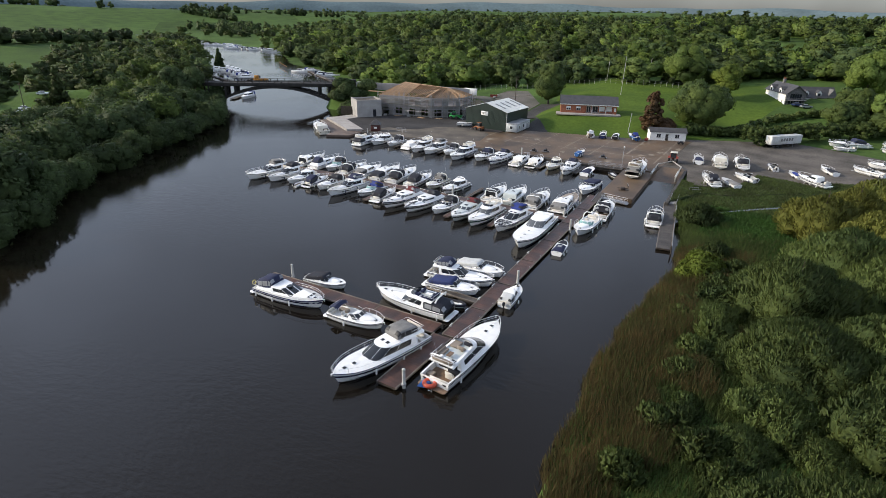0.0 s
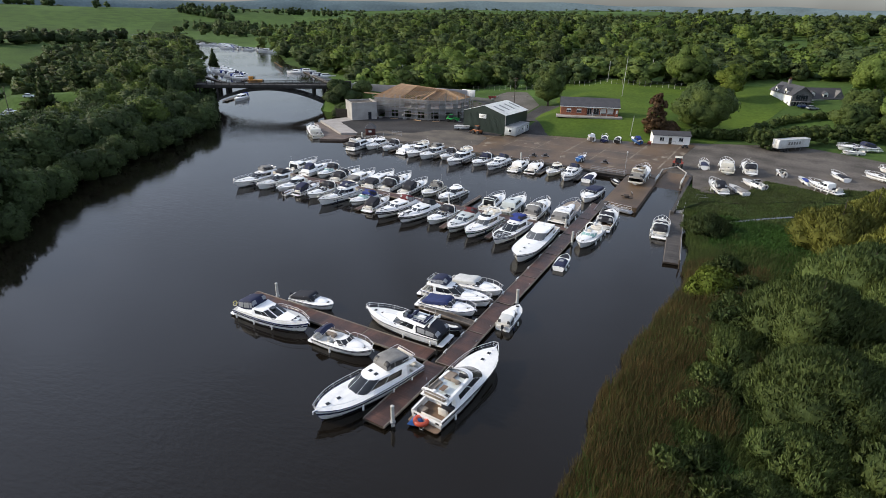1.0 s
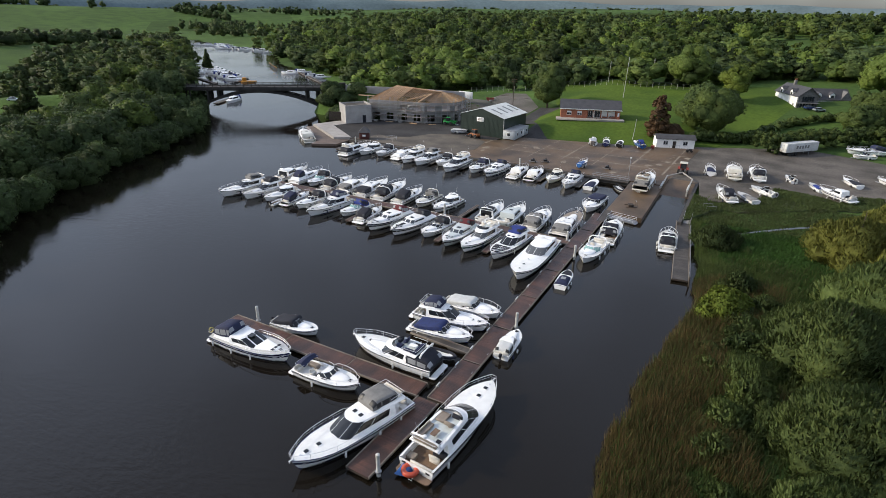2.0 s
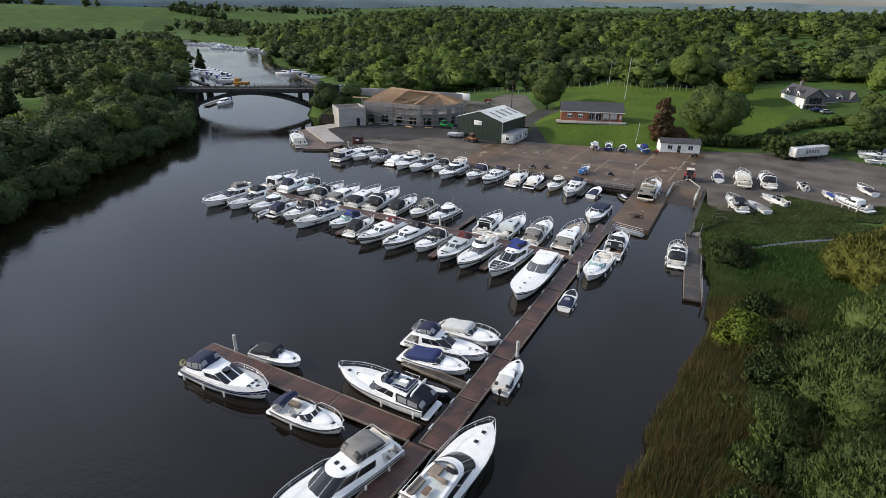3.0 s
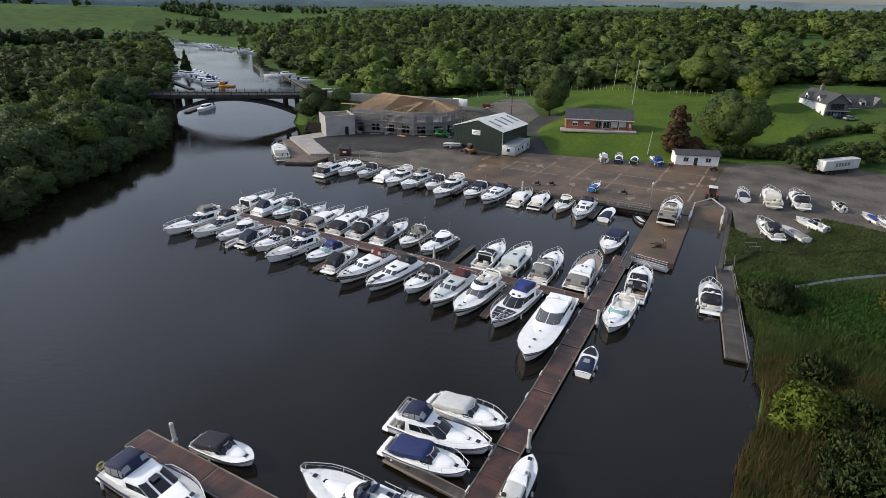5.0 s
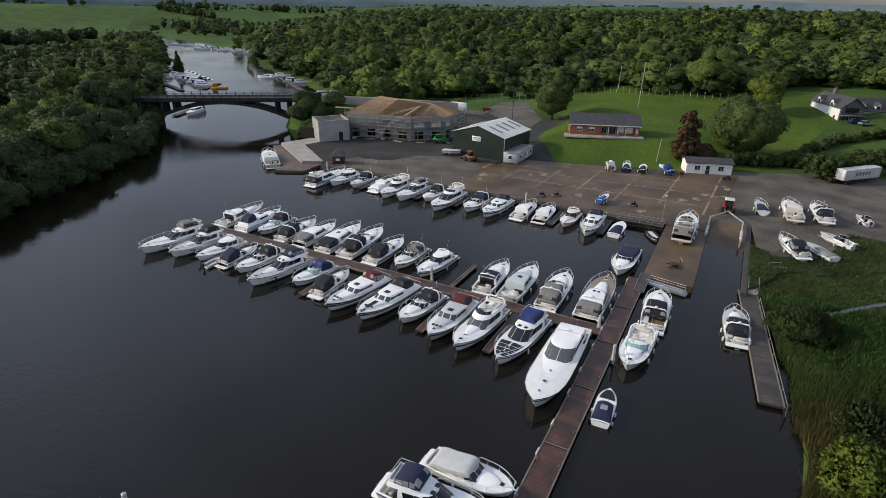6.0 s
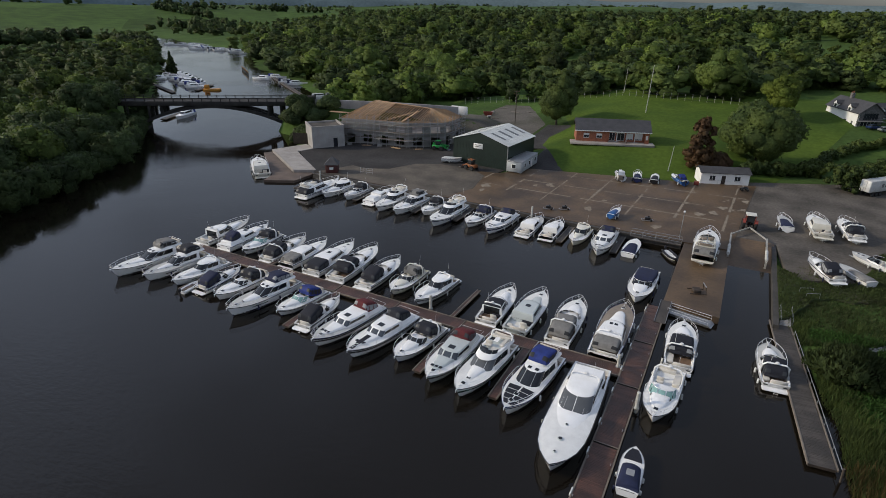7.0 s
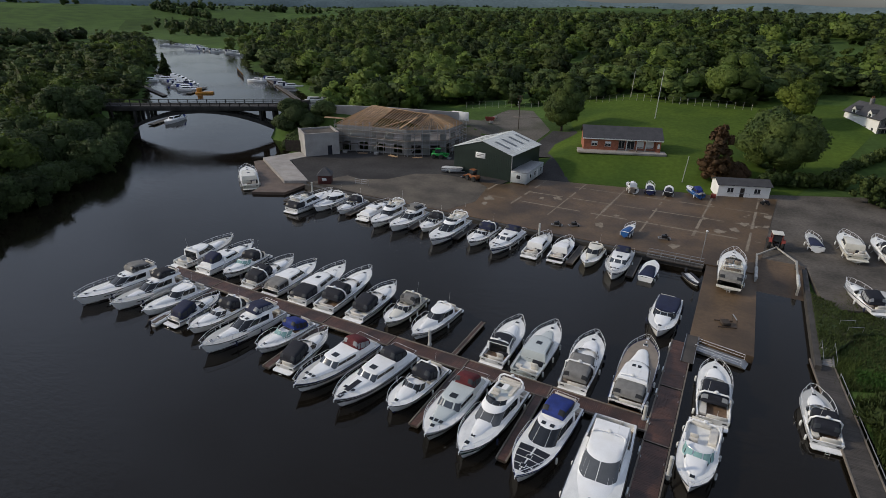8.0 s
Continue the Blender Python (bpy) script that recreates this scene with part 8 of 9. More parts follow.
def lobes(rng, n, H, R, low, kind="round"):
    """Lobe centres and radii of an uneven crown."""
    if kind == "cone":
        h = (np.arange(n) + rng.uniform(0, 0.9, n)) / n
        a = rng.uniform(0, math.tau, n)
        rad = R * (1 - h) ** 0.85 * rng.uniform(0.25, 0.75, n)
        return np.stack([rad * np.cos(a), rad * np.sin(a), low + h * (H - low) * 0.95], 1), R * (0.14 + 0.36 * (1 - h))
    k = np.arange(n) + 0.5
    u = np.stack([np.sin(np.arccos(1 - 2 * k / n)) * np.cos(2.4 * k), np.sin(np.arccos(1 - 2 * k / n)) * np.sin(2.4 * k), 1 - 2 * k / n], 1)
    u = unit(u + rng.normal(size=u.shape) * 0.28)
    mid, half = (low + H) / 2, (H - low) / 2
    f = rng.uniform(0.48, 0.82, n)
    c = u * f[:, None] * np.array((R, R, half))
    small = min(R, half)
    r = small * rng.uniform(0.26, 0.46, n) * (1.12 - 0.3 * u[:, 2].clip(0))
    if kind == "dome":  # lobes heaped on the ground
        f = rng.uniform(0.45, 0.88, n)
        c = u * np.array((1, 1, 0.6)) * f[:, None] * np.array((R, R, H))
        r = np.minimum(R, H) * rng.uniform(0.24, 0.40, n)
        c[:, 2] = np.abs(c[:, 2]) + 0.06 * H
        extra = np.array([[R * 0.42 * math.cos(a), R * 0.42 * math.sin(a), H * 0.28] for a in (0.3, 1.9, 3.4, 5.0)])
        return np.concatenate([c, extra, [[0, 0, H * 0.38]]]), np.concatenate([r, np.full(4, min(R, H) * 0.46), [min(R, H) * 0.55]])
    if kind == "wisp":  # thin crown that narrows upwards
        h = rng.uniform(0, 1, n) ** 0.8
        a = rng.uniform(0, math.tau, n)
        rad = R * (1 - h) ** 0.55 * rng.uniform(0.15, 1, n)
        return np.stack([rad * np.cos(a), rad * np.sin(a), low + h * (H - low)], 1), R * (0.10 + 0.13 * (1 - h)) * rng.uniform(0.7, 1.3, n)
    c[:, 2] += mid
    c = np.concatenate([c, [[0, 0, mid - 0.1 * half]]])
    return c, np.append(r, small * 0.62)


def tree(name, x, y, H, R, material, label, seed=0, n=24, leaves=1500, leaf=0.5, low=None, kind="round", category="tree", z=None, group="", shoots=0.0, cuts=2, round_by=0.5):
    rng = np.random.default_rng(seed + 11)
    low = H * 0.2 if low is None else low
    t = thing(name, pose(x, y, ground_z(x, y) if z is None else z, 0, 0, seed * 47 % 360), label, category, group)
    c, r = lobes(rng, n, H, R, low, kind)
    wood = [tube([(0, 0, -0.4), (0.04 * H * 0.2, 0, H * 0.25), (0, 0.03 * H * 0.2, H * 0.55), (0, 0, H * 0.82)], [0.028 * H, 0.022 * H, 0.014 * H, 0.004 * H], 7)]
    for k in range(0, n, max(1, n // 7)):
        q = c[k]
        z0 = min(max(low * 0.8, q[2] * 0.55), H * 0.6)
        wood.append(tube([(0, 0, z0), tuple(q * 0.5 + np.array((0, 0, z0 * 0.5 + 0.02 * H))), tuple(q)], [0.011 * H, 0.007 * H, 0.002 * H], 5))
    part("trunk", merge(*wood), BARK, t)
    part("crown", leafy_mesh("crown", *foliage(rng, c, r, leaves, leaf, cuts, 0.9 - 0.22 * shoots, shoots=shoots, spread=0.14 if kind != "dome" else 0.1, round_by=round_by), material), None, t)
    return t


def copies(ob, spots, rng, group, lo=0.8, hi=1.25):
    for x, y in spots:
        s = rng.uniform(lo, hi)
        m = pose(x, y, ground_z(x, y), 0, 0, rng.uniform(0, 360)) @ Matrix.Diagonal((s * rng.uniform(0.9, 1.12), s * rng.uniform(0.9, 1.12), s, 1))
        tagged(copy_thing(ob, m), group=group)


rt = random.Random(3)
# single trees round the yard and lawn
tree("broadleaf_tree", -18.4, 216.5, 15.5, 9.6, LEAF, "large round green tree beside the lawn", 1, 64, 5200, 0.55, 1.4, cuts=3)
tree("lime_green_tree", -14.0, 263.0, 16.0, 5.2, LEAF_YELLOW, "bright yellow-green tree on the lawn", 2, 30, 1600, 0.55, 1.2)
tree("copper_tree", -31.6, 203.5, 13.0, 5.4, LEAF_RED, "thin copper-brown tree beside the office hut", 3, 80, 2600, 0.42, 0.3, "wisp", shoots=0.25, round_by=0.4)
tree("copper_tree", -27.4, 205.0, 5.6, 4.0, LEAF_RED, "lower copper-brown tree behind the office hut", 4, 26, 1300, 0.36, 0.2, "dome")
tree("birch_tree", -80.6, 237.0, 18.5, 6.6, LEAF, "tall mid-green tree with yellowing top by the track", 5, 50, 3000, 0.5, 0.5)
tree("broadleaf_tree", -33.5, 288.0, 18.0, 9.0, LEAF_BRIGHT, "light green tree at the end of the fence", 6, 36, 2000, 0.62, 0.8)
tree("broadleaf_tree", -160.0, 246.0, 12.0, 6.0, LEAF, "green tree beside the upper road", 8, 26, 1200, 0.6, 1.0)
SHRUBS = "shrubs on the mound"
sh = tree("shrub", -147.0, 183.0, 5.5, 4.4, LEAF_DARK, "dark shrub on the mound below the bridge road", 18, 18, 1100, 0.45, 0.1, "dome", "shrub", group=SHRUBS)
copies(sh, [(-146, 180), (-141, 184), (-140, 191), (-147, 187), (-142, 178.5), (-148.5, 190.5), (-156, 193.5), (-147, 196), (-144.5, 188), (-152.5, 189), (-155, 187), (-157, 191)], rt, SHRUBS, 0.7, 1.1)

# the river woods on the far bank
WOOD = "river bank trees"
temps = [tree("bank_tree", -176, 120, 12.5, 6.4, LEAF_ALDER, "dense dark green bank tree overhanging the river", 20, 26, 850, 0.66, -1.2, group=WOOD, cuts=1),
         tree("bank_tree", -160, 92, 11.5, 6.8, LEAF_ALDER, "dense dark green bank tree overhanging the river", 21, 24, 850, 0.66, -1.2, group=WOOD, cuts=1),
         tree("bank_tree", -150, 66, 12.0, 6.0, LEAF_DARK, "green bank tree in the river wood", 22, 24, 850, 0.66, -0.4, group=WOOD, cuts=1),
         tree("bank_tree", -215, 130, 13.0, 6.4, LEAF_LIME, "light green tree in the river wood", 23, 24, 850, 0.66, 0.0, group=WOOD, cuts=1),
         tree("conifer_tree", -222, 112, 18.0, 4.6, LEAF_DARK, "tall dark conifer behind the river wood", 24, 60, 900, 0.7, 1.0, "cone", group=WOOD, shoots=0.3, round_by=0.2)]
left_line = [Vector(p) for p in LEFT_BANK if p[0] > -190]
near_spots, mid_spots = [], []
for a, b in zip(left_line, left_line[1:]):
    if b.y < -80:
        continue
    n = int((b - a).length / 4.6)
    nrm = Vector((-(b - a).y, (b - a).x)).normalized()
    if nrm.x > 0:
        nrm = -nrm
    for k in range(n):
        p = a.lerp(b, (k + rt.random() * 0.7) / n)
        if p.y > 158 or p.y < 34:
            continue
        q = p + nrm * rt.uniform(-1.8, 1.2)
        near_spots.append((q.x, q.y))
        for dist in (9, 17, 26, 36):
            if rt.random() < (0.9 if dist < 30 else 0.75):
                q = p + nrm * (dist + rt.uniform(-3, 3))
                mid_spots.append((q.x, q.y))
mid_spots = [p for p in mid_spots if not (-262 < p[0] < -228 and 92 < p[1] < 128)]
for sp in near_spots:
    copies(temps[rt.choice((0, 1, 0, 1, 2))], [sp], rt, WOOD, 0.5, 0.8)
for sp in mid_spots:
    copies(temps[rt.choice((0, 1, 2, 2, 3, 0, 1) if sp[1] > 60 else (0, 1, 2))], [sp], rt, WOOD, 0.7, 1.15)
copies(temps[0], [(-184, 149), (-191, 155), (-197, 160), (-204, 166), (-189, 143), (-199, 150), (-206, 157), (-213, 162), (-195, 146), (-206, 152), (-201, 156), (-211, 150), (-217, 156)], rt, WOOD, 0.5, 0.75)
copies(temps[4], [(-245, 137), (-342, 284), (-350, 290)], rt, WOOD, 0.7, 0.9)
copies(temps[3], [(-262, 168), (-268, 176), (-256, 178)], rt, WOOD, 1.0, 1.2)

# willows and bushes on the near bank
NEAR = "willow bushes on the near bank"
wil = [tree("willow_bush", 9.0, 83.0, 10.0, 8.0, LEAF_OLIVE, "large rounded grey-green willow bush above the reeds", 30, 60, 19000, 0.34, 0.0, "dome", "bush", group=NEAR, shoots=0.75, cuts=3, round_by=0.5),
       tree("willow_bush", 19.0, 59.0, 8.0, 8.0, LEAF_OLIVE, "rounded grey-green willow bush", 31, 48, 14000, 0.34, 0.0, "dome", "bush", group=NEAR, shoots=0.75, cuts=3, round_by=0.5),
       tree("willow_bush", 7.5, 56.5, 4.0, 5.0, LEAF_OLIVE, "low green willow scrub", 32, 30, 5600, 0.34, 0.0, "dome", "bush", group=NEAR, shoots=0.8, round_by=0.5),
       tree("willow_bush", 14.0, 120.0, 11.5, 7.2, LEAF_GOLD, "yellow-green willow bush beyond the meadow", 36, 44, 11000, 0.36, 0.0, "dome", "bush", group=NEAR, shoots=0.7, cuts=3, round_by=0.5)]
copies(wil[0], [(21, 75), (22, 94), (10, 66)], rt, NEAR, 0.85, 1.05)
copies(wil[1], [(17, 103), (24, 44), (13, 40)], rt, NEAR, 0.85, 1.1)
copies(wil[3], [(20, 129), (22.5, 114), (25, 139.5)], rt, NEAR, 0.98, 1.08)
copies(wil[2], [(2.0, 81), (4.5, 86), (3.6, 66), (11, 52), (4.5, 50), (8, 42), (6, 33), (0.4, 75), (22, 58), (27, 88), (30, 104)], rt, NEAR, 0.6, 1.05)
MARSH = "low bushes in the marsh"
mini = tree("marsh_bush", -2.0, 84.0, 1.9, 1.5, LEAF_OLIVE, "low grey-green bush among the reeds", 37, 16, 900, 0.34, 0.0, "dome", "bush", group=MARSH, shoots=0.7)
copies(mini, [(rt.uniform(-5, 6), 34 + k * 1.7 + rt.uniform(-1, 1)) for k in range(40)], rt, MARSH, 0.8, 1.7)
tree("round_bush", -3.2, 90.6, 5.0, 4.0, LEAF_YELLOW, "neat round yellow-green bush at the water's edge", 33, 30, 5200, 0.26, 0.0, "dome", "bush", shoots=0.2, cuts=3, round_by=0.85)
tree("round_bush", -6.4, 117.8, 4.4, 4.1, LEAF_DARK, "grey-green round bush beside the floating pontoon", 34, 26, 3600, 0.36, 0.0, "dome", "bush", shoots=0.75, cuts=3)
tree("shrub", 1.2, 80.6, 3.6, 3.4, LEAF, "green shrub in the marsh", 35, 24, 2600, 0.42, 0.0, "dome", "shrub", shoots=0.3)

# the clipped hedges behind the container and below the house lawn
rngh = np.random.default_rng(5)


def hedge_run(rows, wide, tall, count, label):
    hp = np.array(rows, float)
    ln = np.hypot(*np.diff(hp, axis=0).T)
    seg = rngh.choice(len(ln), count, p=ln / ln.sum())
    tt = rngh.uniform(0, 1, count)[:, None]
    hc = hp[seg] * (1 - tt) + hp[seg + 1] * tt + rngh.uniform(-1, 1, (count, 2)) * wide / 2
    hz = height(hc[:, 0], hc[:, 1]) + rngh.uniform(0.1, 1, count) ** 0.7 * tall
    h = thing("hedge", pose(0, 0, 0), label, "hedge")
    v, q, nrm = foliage(rngh, np.column_stack([hc, hz]), rngh.uniform(0.8, 1.25, count), count * 18, 0.45, 1, round_by=0.0)
    part("foliage", leafy_mesh("foliage", v, q, nrm, LEAF), None, h)


hedge_run([(-0.5, 203.5), (8, 213), (20, 224), (34, 232)], 6.0, 5.0, 300, "thick dark green hedge behind the boat park")
hedge_run([(-21, 205.5), (-14.5, 209), (-8, 214), (-3, 222)], 3.0, 2.6, 130, "dark green shrub border below the large tree")
hedge_run([(-4, 214), (-1, 232), (8, 244), (22, 253)], 1.6, 2.2, 140, "low dark green hedge along the house lawn")
YARDT = "trees round the white house"
big = [tree("broadleaf_tree", 30, 250, 12.0, 7.5, LEAF, "large green tree beside the white house", 40, 36, 1900, 0.6, 0.4, group=YARDT), tree("broadleaf_tree", 40, 244, 14.0, 7.0, LEAF_BRIGHT, "light green tree beside the boat park", 41, 36, 1900, 0.6, 0.6, group=YARDT)]
copies(big[0], [(39, 236), (50, 232), (55, 246), (44, 262), (26, 240), (-16, 305)], rt, YARDT, 0.8, 1.05)
copies(big[1], [(52, 250), (36, 284), (-212, 297), (-205, 303), (-168, 312), (-158, 300), (-236, 343), (-185, 322)], rt, YARDT, 0.95, 1.3)

# ---- far woods: too many to count ----
rngf = np.random.default_rng(9)


def wood_cells(x0, x1, y0, y1, gap, keep):
    xs, ys = np.meshgrid(np.arange(x0, x1, gap), np.arange(y0, y1, gap))
    p = np.column_stack([xs.ravel(), ys.ravel()]) + rngf.uniform(-0.45, 0.45, (xs.size, 2)) * gap
    return p[rngf.uniform(0, 1, len(p)) < keep]


def far_wood(name, pts, hmin, hmax, n, leaves, leaf, material, label, cuts=2, wide=(1.05, 1.55)):
    pts = pts[inland(pts[:, 0], pts[:, 1]) > 4]
    z = height(pts[:, 0], pts[:, 1])
    vs, fs, ns, ts, total = [], [], [], [], 0
    for variant in range(8):
        sel = np.arange(variant, len(pts), 8)
        if not len(sel):
            continue
        c, r = lobes(rngf, n, 1.0, (0.36, 0.42, 0.48, 0.40, 0.45, 0.34, 0.5, 0.43)[variant], -0.14)
        v, one, nrm = foliage(rngf, c, r, leaves, leaf, cuts, spread=0.14, round_by=0.75)
        hh_ = hmin + (hmax - hmin) * rngf.beta(1.6, 1.6, len(sel))
        a = rngf.uniform(0, math.tau, len(sel))
        ca, sa = np.cos(a)[:, None], np.sin(a)[:, None]
        w = (hh_ * rngf.uniform(*wide, len(sel)))[:, None]
        X = (v[None, :, 0] * ca - v[None, :, 1] * sa) * w + pts[sel, 0][:, None]
        Y = (v[None, :, 0] * sa + v[None, :, 1] * ca) * w + pts[sel, 1][:, None]
        Z = v[None, :, 2] * hh_[:, None] + z[sel][:, None]
        ns.append(np.stack([nrm[None, :, 0] * ca - nrm[None, :, 1] * sa, nrm[None, :, 0] * sa + nrm[None, :, 1] * ca, np.broadcast_to(nrm[None, :, 2], X.shape)], -1).reshape(-1, 3))
        fs.append((one[None] + len(v) * np.arange(len(sel))[:, None, None]).reshape(-1, 4) + total)
        ts.append(np.repeat(rngf.uniform(0.52, 1.42, len(sel)), len(v)))
        vs.append(np.stack([X, Y, Z], -1).reshape(-1, 3))
        total += len(vs[-1])
    return tagged(new(name, leafy_mesh(name, np.concatenate(vs), np.concatenate(fs), np.concatenate(ns), material, np.concatenate(ts))), label, "woodland", kind="stuff")


def clear(pts, *holes):
    for x0, x1, y0, y1 in holes:
        pts = pts[~((pts[:, 0] > x0) & (pts[:, 0] < x1) & (pts[:, 1] > y0) & (pts[:, 1] < y1))]
    return pts


fence_y = lambda x: np.interp(x, (-128, -100, -88, -34, -14, 40, 80), (268, 276, 290, 285, 306, 318, 300))
in_view = lambda p: p[(p[:, 0] < 0.2 * p[:, 1] + 42) & (p[:, 0] > -40 - 2.4 * p[:, 1])]
GAPS = ((-46, 60, 408, 462), (-130, -100, 380, 440), (-330, -180, 560, 640), (-6, 34, 255, 300), (120, 300, 470, 560), (-124, -112, 225, 345))
front = wood_cells(-125, 330, 262, 330, 10.5, 0.9)
front = clear(front[front[:, 1] > fence_y(front[:, 0]) - 4], *GAPS)
back = clear(wood_cells(-150, 330, 330, 540, 14, 0.86), *GAPS)
bank = clear(np.concatenate([wood_cells(-168, -126, 236, 330, 11, 0.75), wood_cells(-440, -150, 262, 560, 14, 0.85)]), *GAPS, (-150, -126, 228, 262))
side = clear(wood_cells(60, 330, 150, 330, 12, 0.8), (0, 74, 100, 262))
mixed = in_view(np.concatenate([back, bank, side]))
mixed = mixed[rngf.permutation(len(mixed))]
m = len(mixed)
front = in_view(front)
far_wood("woodland", front[::3], 8, 14, 9, 330, 0.085, LEAF, "green trees behind the boundary fence")
far_wood("woodland", front[1::3], 7, 13, 9, 330, 0.085, LEAF_DARK, "dark green trees behind the boundary fence")
far_wood("woodland", front[2::3], 8, 14, 9, 330, 0.085, LEAF_LIME, "light green trees behind the boundary fence")
far_wood("woodland", mixed[: int(m * 0.45)], 10, 18, 9, 280, 0.085, LEAF, "mixed green woodland on the slope behind the marina", 1)
far_wood("woodland", mixed[int(m * 0.45): int(m * 0.72)], 9, 17, 9, 280, 0.085, LEAF_DARK, "dark green woodland on the slope behind the marina", 1)
far_wood("woodland", mixed[int(m * 0.72):], 10, 18, 9, 280, 0.085, LEAF_LIME, "light green trees in the woodland behind the marina", 1)


# beyond: hedgerows and copses between the fields
def hedgerow(ax, ay, bx, by, gap=8, wob=2.0):
    n = int(math.hypot(bx - ax, by - ay) / gap)
    t = (np.arange(n) + rngf.uniform(0, 0.8, n))[:, None] / n
    return np.array((ax, ay)) * (1 - t) + np.array((bx, by)) * t + rngf.normal(size=(n, 2)) * wob


belts = [hedgerow(-430, 110, -600, 330, 4, 10), hedgerow(-600, 330, -700, 440, 5, 9), hedgerow(-380, 130, -440, 330, 6, 10), hedgerow(-330, 110, -420, 60, 6, 8), hedgerow(-440, 330, -560, 415, 6, 8)]
crest = [hedgerow(-1450, 350, -1262, 585, 4.5, 8), hedgerow(-1262, 585, -1212, 655, 5, 7), hedgerow(-1160, 690, -1140, 720, 8, 5), hedgerow(-1072, 815, -992, 915, 6, 8), hedgerow(-952, 965, -852, 1065, 6, 10), hedgerow(-830, 660, -700, 690, 4, 12), hedgerow(-700, 600, -760, 690, 4, 12), hedgerow(-1040, 790, -900, 800, 7, 2)]
far = clear(wood_cells(-760, 700, 560, 1250, 17.5, 0.8), *GAPS, (-560, -330, 640, 720), (100, 260, 600, 680), (-120, 40, 690, 740), (-760, -660, 560, 780))
left_far = clear(wood_cells(-470, -225, 60, 400, 11.5, 0.8), (-330, -290, 125, 165), (-268, -226, 90, 130), (-500, -455, 180, 250))
fx = rngf.uniform(-640, -380, 80)
left_far = np.concatenate([left_far, np.column_stack([fx, np.interp(fx, (-640, -545, -372), (462, 430, 302)) - rngf.uniform(6, 40, 80)])])
slope_of = lambda p: -p[:, 1] / p[:, 0]
field = lambda p: p[~((p[:, 0] < -362) & (p[:, 0] > -525) & (slope_of(p) > 0.39) & (slope_of(p) < 0.515))]  # an open pasture
left_far, far = in_view(field(left_far)), in_view(far)
far_wood("hedgerow", field(np.concatenate(belts)), 8, 15, 8, 130, 0.12, LEAF_DARK, "dark tree belts between the riverside fields")
far_wood("hedgerow", np.concatenate(crest), 11, 20, 7, 90, 0.14, LEAF_DARK, "dark trees along the crest of the hill field", wide=(0.7, 1.0))
far_wood("woodland", far[::2], 9, 16, 6, 60, 0.17, LEAF, "green woods across the far country", 1)
far_wood("woodland", far[1::2], 8, 14, 6, 60, 0.17, LEAF_DARK, "dark woods across the far country", 1)
far_wood("woodland", left_far[::2], 8, 14, 9, 260, 0.09, LEAF_DARK, "dark woods along the far river bank", 1)
far_wood("woodland", left_far[1::2], 8, 15, 9, 260, 0.09, LEAF, "green woods along the far river bank", 1)
out = np.column_stack([rngf.uniform(-3600, 2600, 3600), rngf.uniform(1100, 4600, 3600)])
clump_noise = np.sin(out[:, 0] / 170) * np.sin(out[:, 1] / 130 + out[:, 0] / 400) + 0.5 * np.sin(out[:, 0] / 60 + out[:, 1] / 75)
out, clump_noise = out[(out[:, 0] < 0.2 * out[:, 1] + 60)], clump_noise[(out[:, 0] < 0.2 * out[:, 1] + 60)]
out = out[(clump_noise > -0.1) & ~((out[:, 0] < -900) & (out[:, 1] < 1500) & (out[:, 0] + out[:, 1] < 250))]
far_wood("woodland", out, 10, 17, 4, 8, 0.4, LEAF_DARK, "hazy woods towards the horizon", 1, (1.2, 2.2))


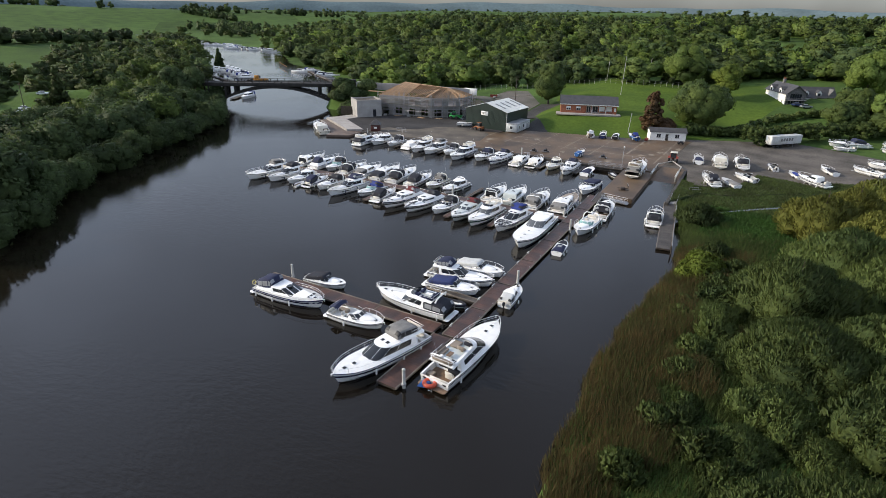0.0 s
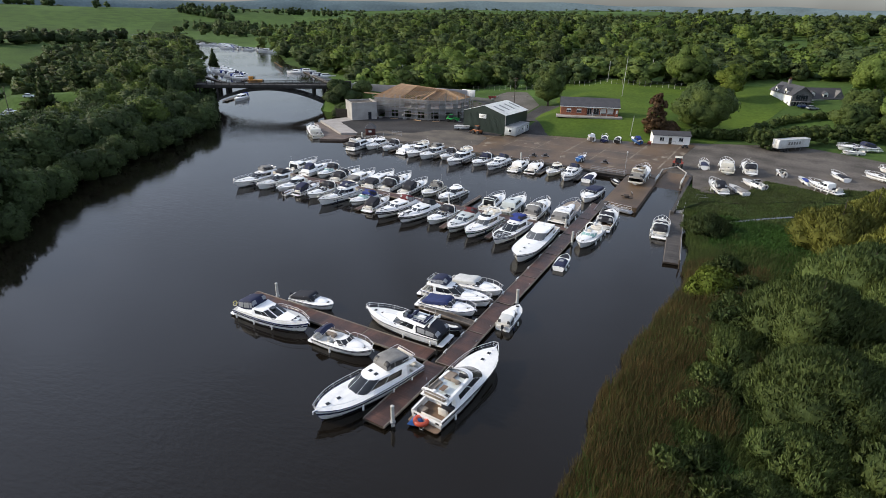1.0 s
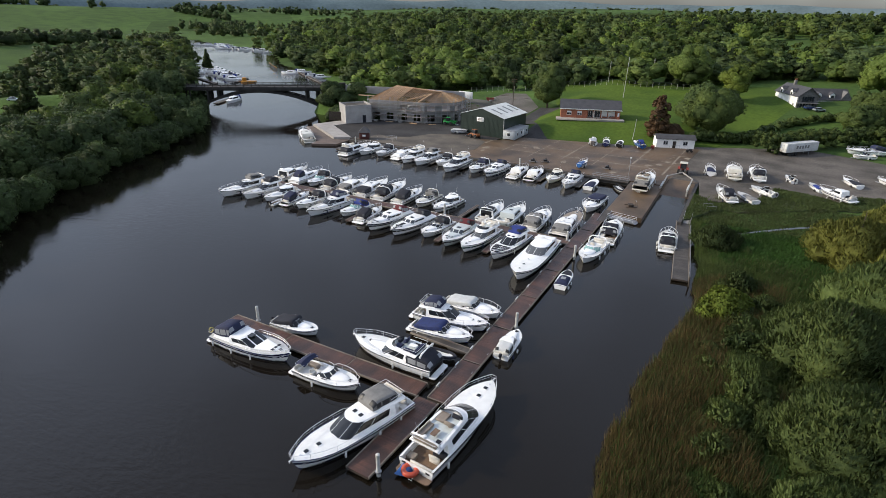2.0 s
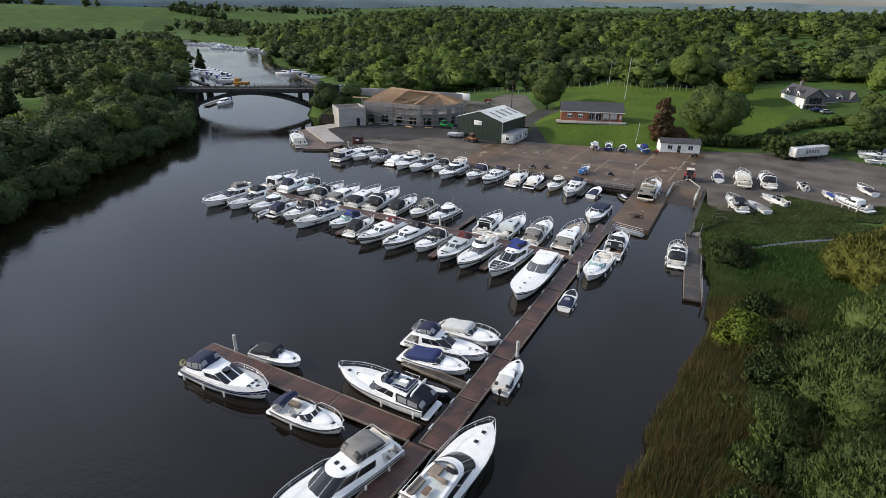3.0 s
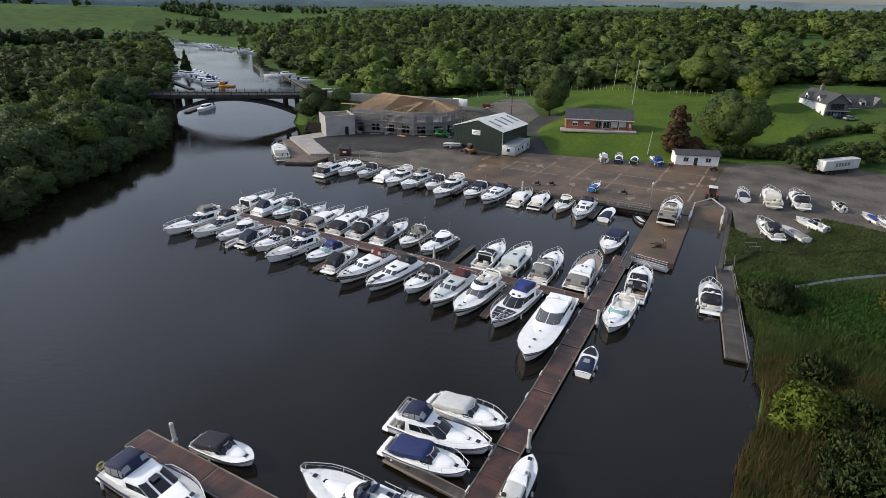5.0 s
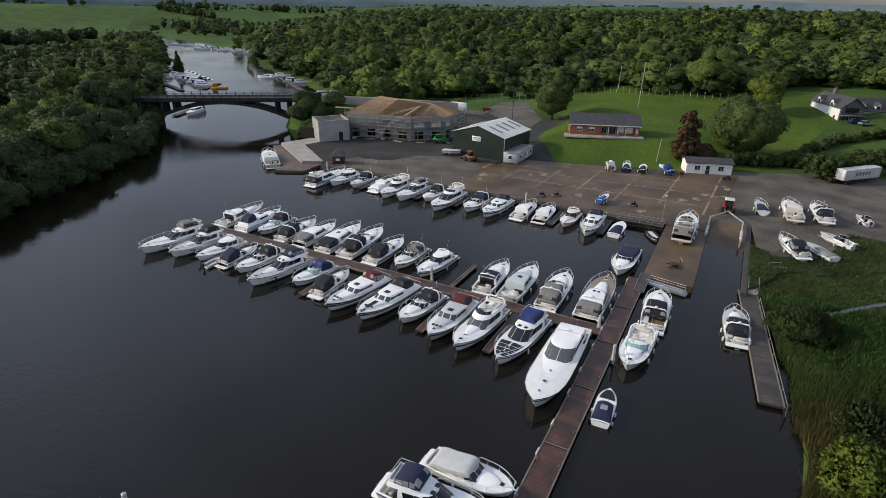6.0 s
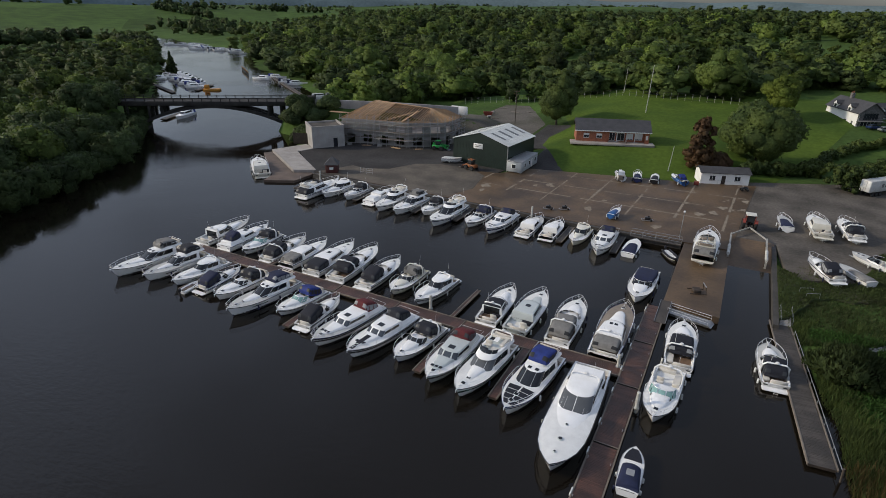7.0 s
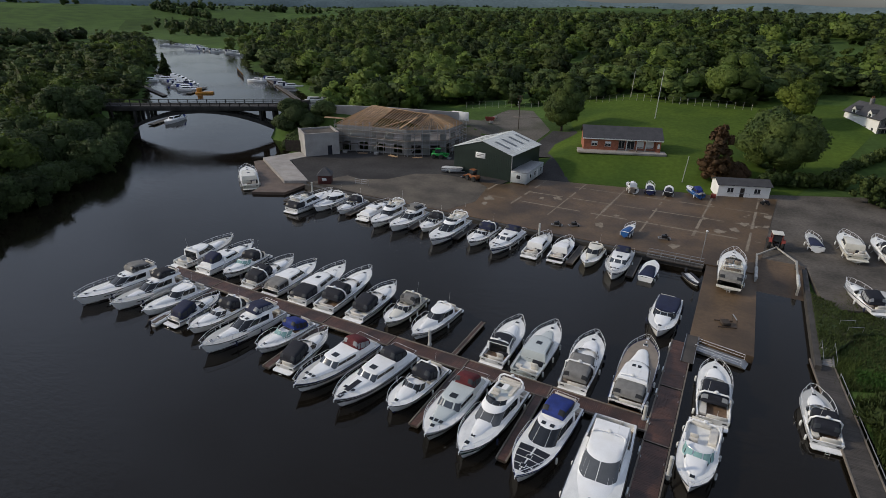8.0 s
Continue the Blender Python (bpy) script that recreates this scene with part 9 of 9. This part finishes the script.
# ---- reeds and rough grass ----
def blades(name, x0, x1, y0, y1, count, hmin, hmax, width, material, label, dmin, dmax, lean=0.25, patch_=0.18, floor=-0.3, area=None):
    p = np.column_stack([rngf.uniform(x0, x1, count), rngf.uniform(y0, y1, count)])
    d = inland(p[:, 0], p[:, 1])
    patchy = np.sin(p[:, 0] * 0.7 + 2 * np.sin(p[:, 1] * 0.23)) + np.sin(p[:, 1] * 0.45 + p[:, 0] * 0.2)
    off_path = abs(p[:, 1] - ditch_y(p[:, 0])) > 0.75
    keep = off_path & (d > dmin + 0.55 * np.maximum(patchy, -0.6)) & (d < dmax + patchy * 2.0)
    if area:
        inside = np.zeros(count, bool)
        for (ax, ay), (bx, by) in zip(area, area[1:] + area[:1]):
            if ay != by:
                inside ^= ((ay > p[:, 1]) != (by > p[:, 1])) & (p[:, 0] < (bx - ax) * (p[:, 1] - ay) / (by - ay) + ax)
        keep &= inside
    p = p[keep]
    n = len(p)
    z = np.maximum(height(p[:, 0], p[:, 1]), floor)
    h = rngf.uniform(hmin, hmax, n) * (1 + patch_ * patchy[keep])
    a = rngf.uniform(0, math.tau, n)
    side = np.stack([np.cos(a), np.sin(a), np.zeros(n)], 1) * (width * rngf.uniform(0.6, 1.4, n))[:, None]
    tip = rngf.normal(size=(n, 2)) * lean * h[:, None]
    b = np.column_stack([p, z])
    top = b + np.column_stack([tip, h])
    v = np.stack([b - side, b + side, top + side * 0.2, top - side * 0.2], 1).reshape(-1, 3)
    ob = new(name, fast_mesh(name, v, np.arange(len(v)).reshape(-1, 4), material))
    return tagged(ob, label, "reeds", kind="stuff")


blades("reeds", -14, 4, -10, 101, 70000, 0.9, 1.8, 0.045, REED, "brown-green reed bed along the near bank", -0.3, 10, 0.2)
blades("rushes", -14, 6, -10, 108, 38000, 0.6, 1.7, 0.05, RUSH, "green rushes mixed into the reed bed", -0.1, 13, 0.25)
blades("rushes", -10, 28, -10, 112, 60000, 0.5, 1.5, 0.075, RUSH, "rough green rushes and scrub behind the reeds", 5, 38, 0.35)
blades("lush_meadow", -10, 22, 92, 128, 42000, 0.25, 0.75, 0.12, MEADOW, "lush bright green meadow beside the slipway", 2.0, 40, 0.5)
blades("rough_grass", -12, 30, 126, 150, 26000, 0.12, 0.5, 0.09, VERGE_GRASS, "rough green grass beside the boat park", 0.3, 44, 0.4)
blades("verge_grass", -14, 26, 128, 167, 60000, 0.08, 0.34, 0.10, VERGE_GRASS, "rough green grass on the verge by the gravel", -3, 60, 0.5, floor=1.15, area=VERGE_LINE)
blades("grass_tufts", -14, 26, 128, 167, 16000, 0.15, 0.6, 0.08, RUSH, "taller dull tufts in the verge grass", -3, 60, 0.4, floor=1.15, area=VERGE_LINE)
blades("rushes", -14, -1, 92, 130, 20000, 0.4, 1.2, 0.06, RUSH, "rough rushes along the bank behind the floating pontoon", -0.2, 5, 0.3)
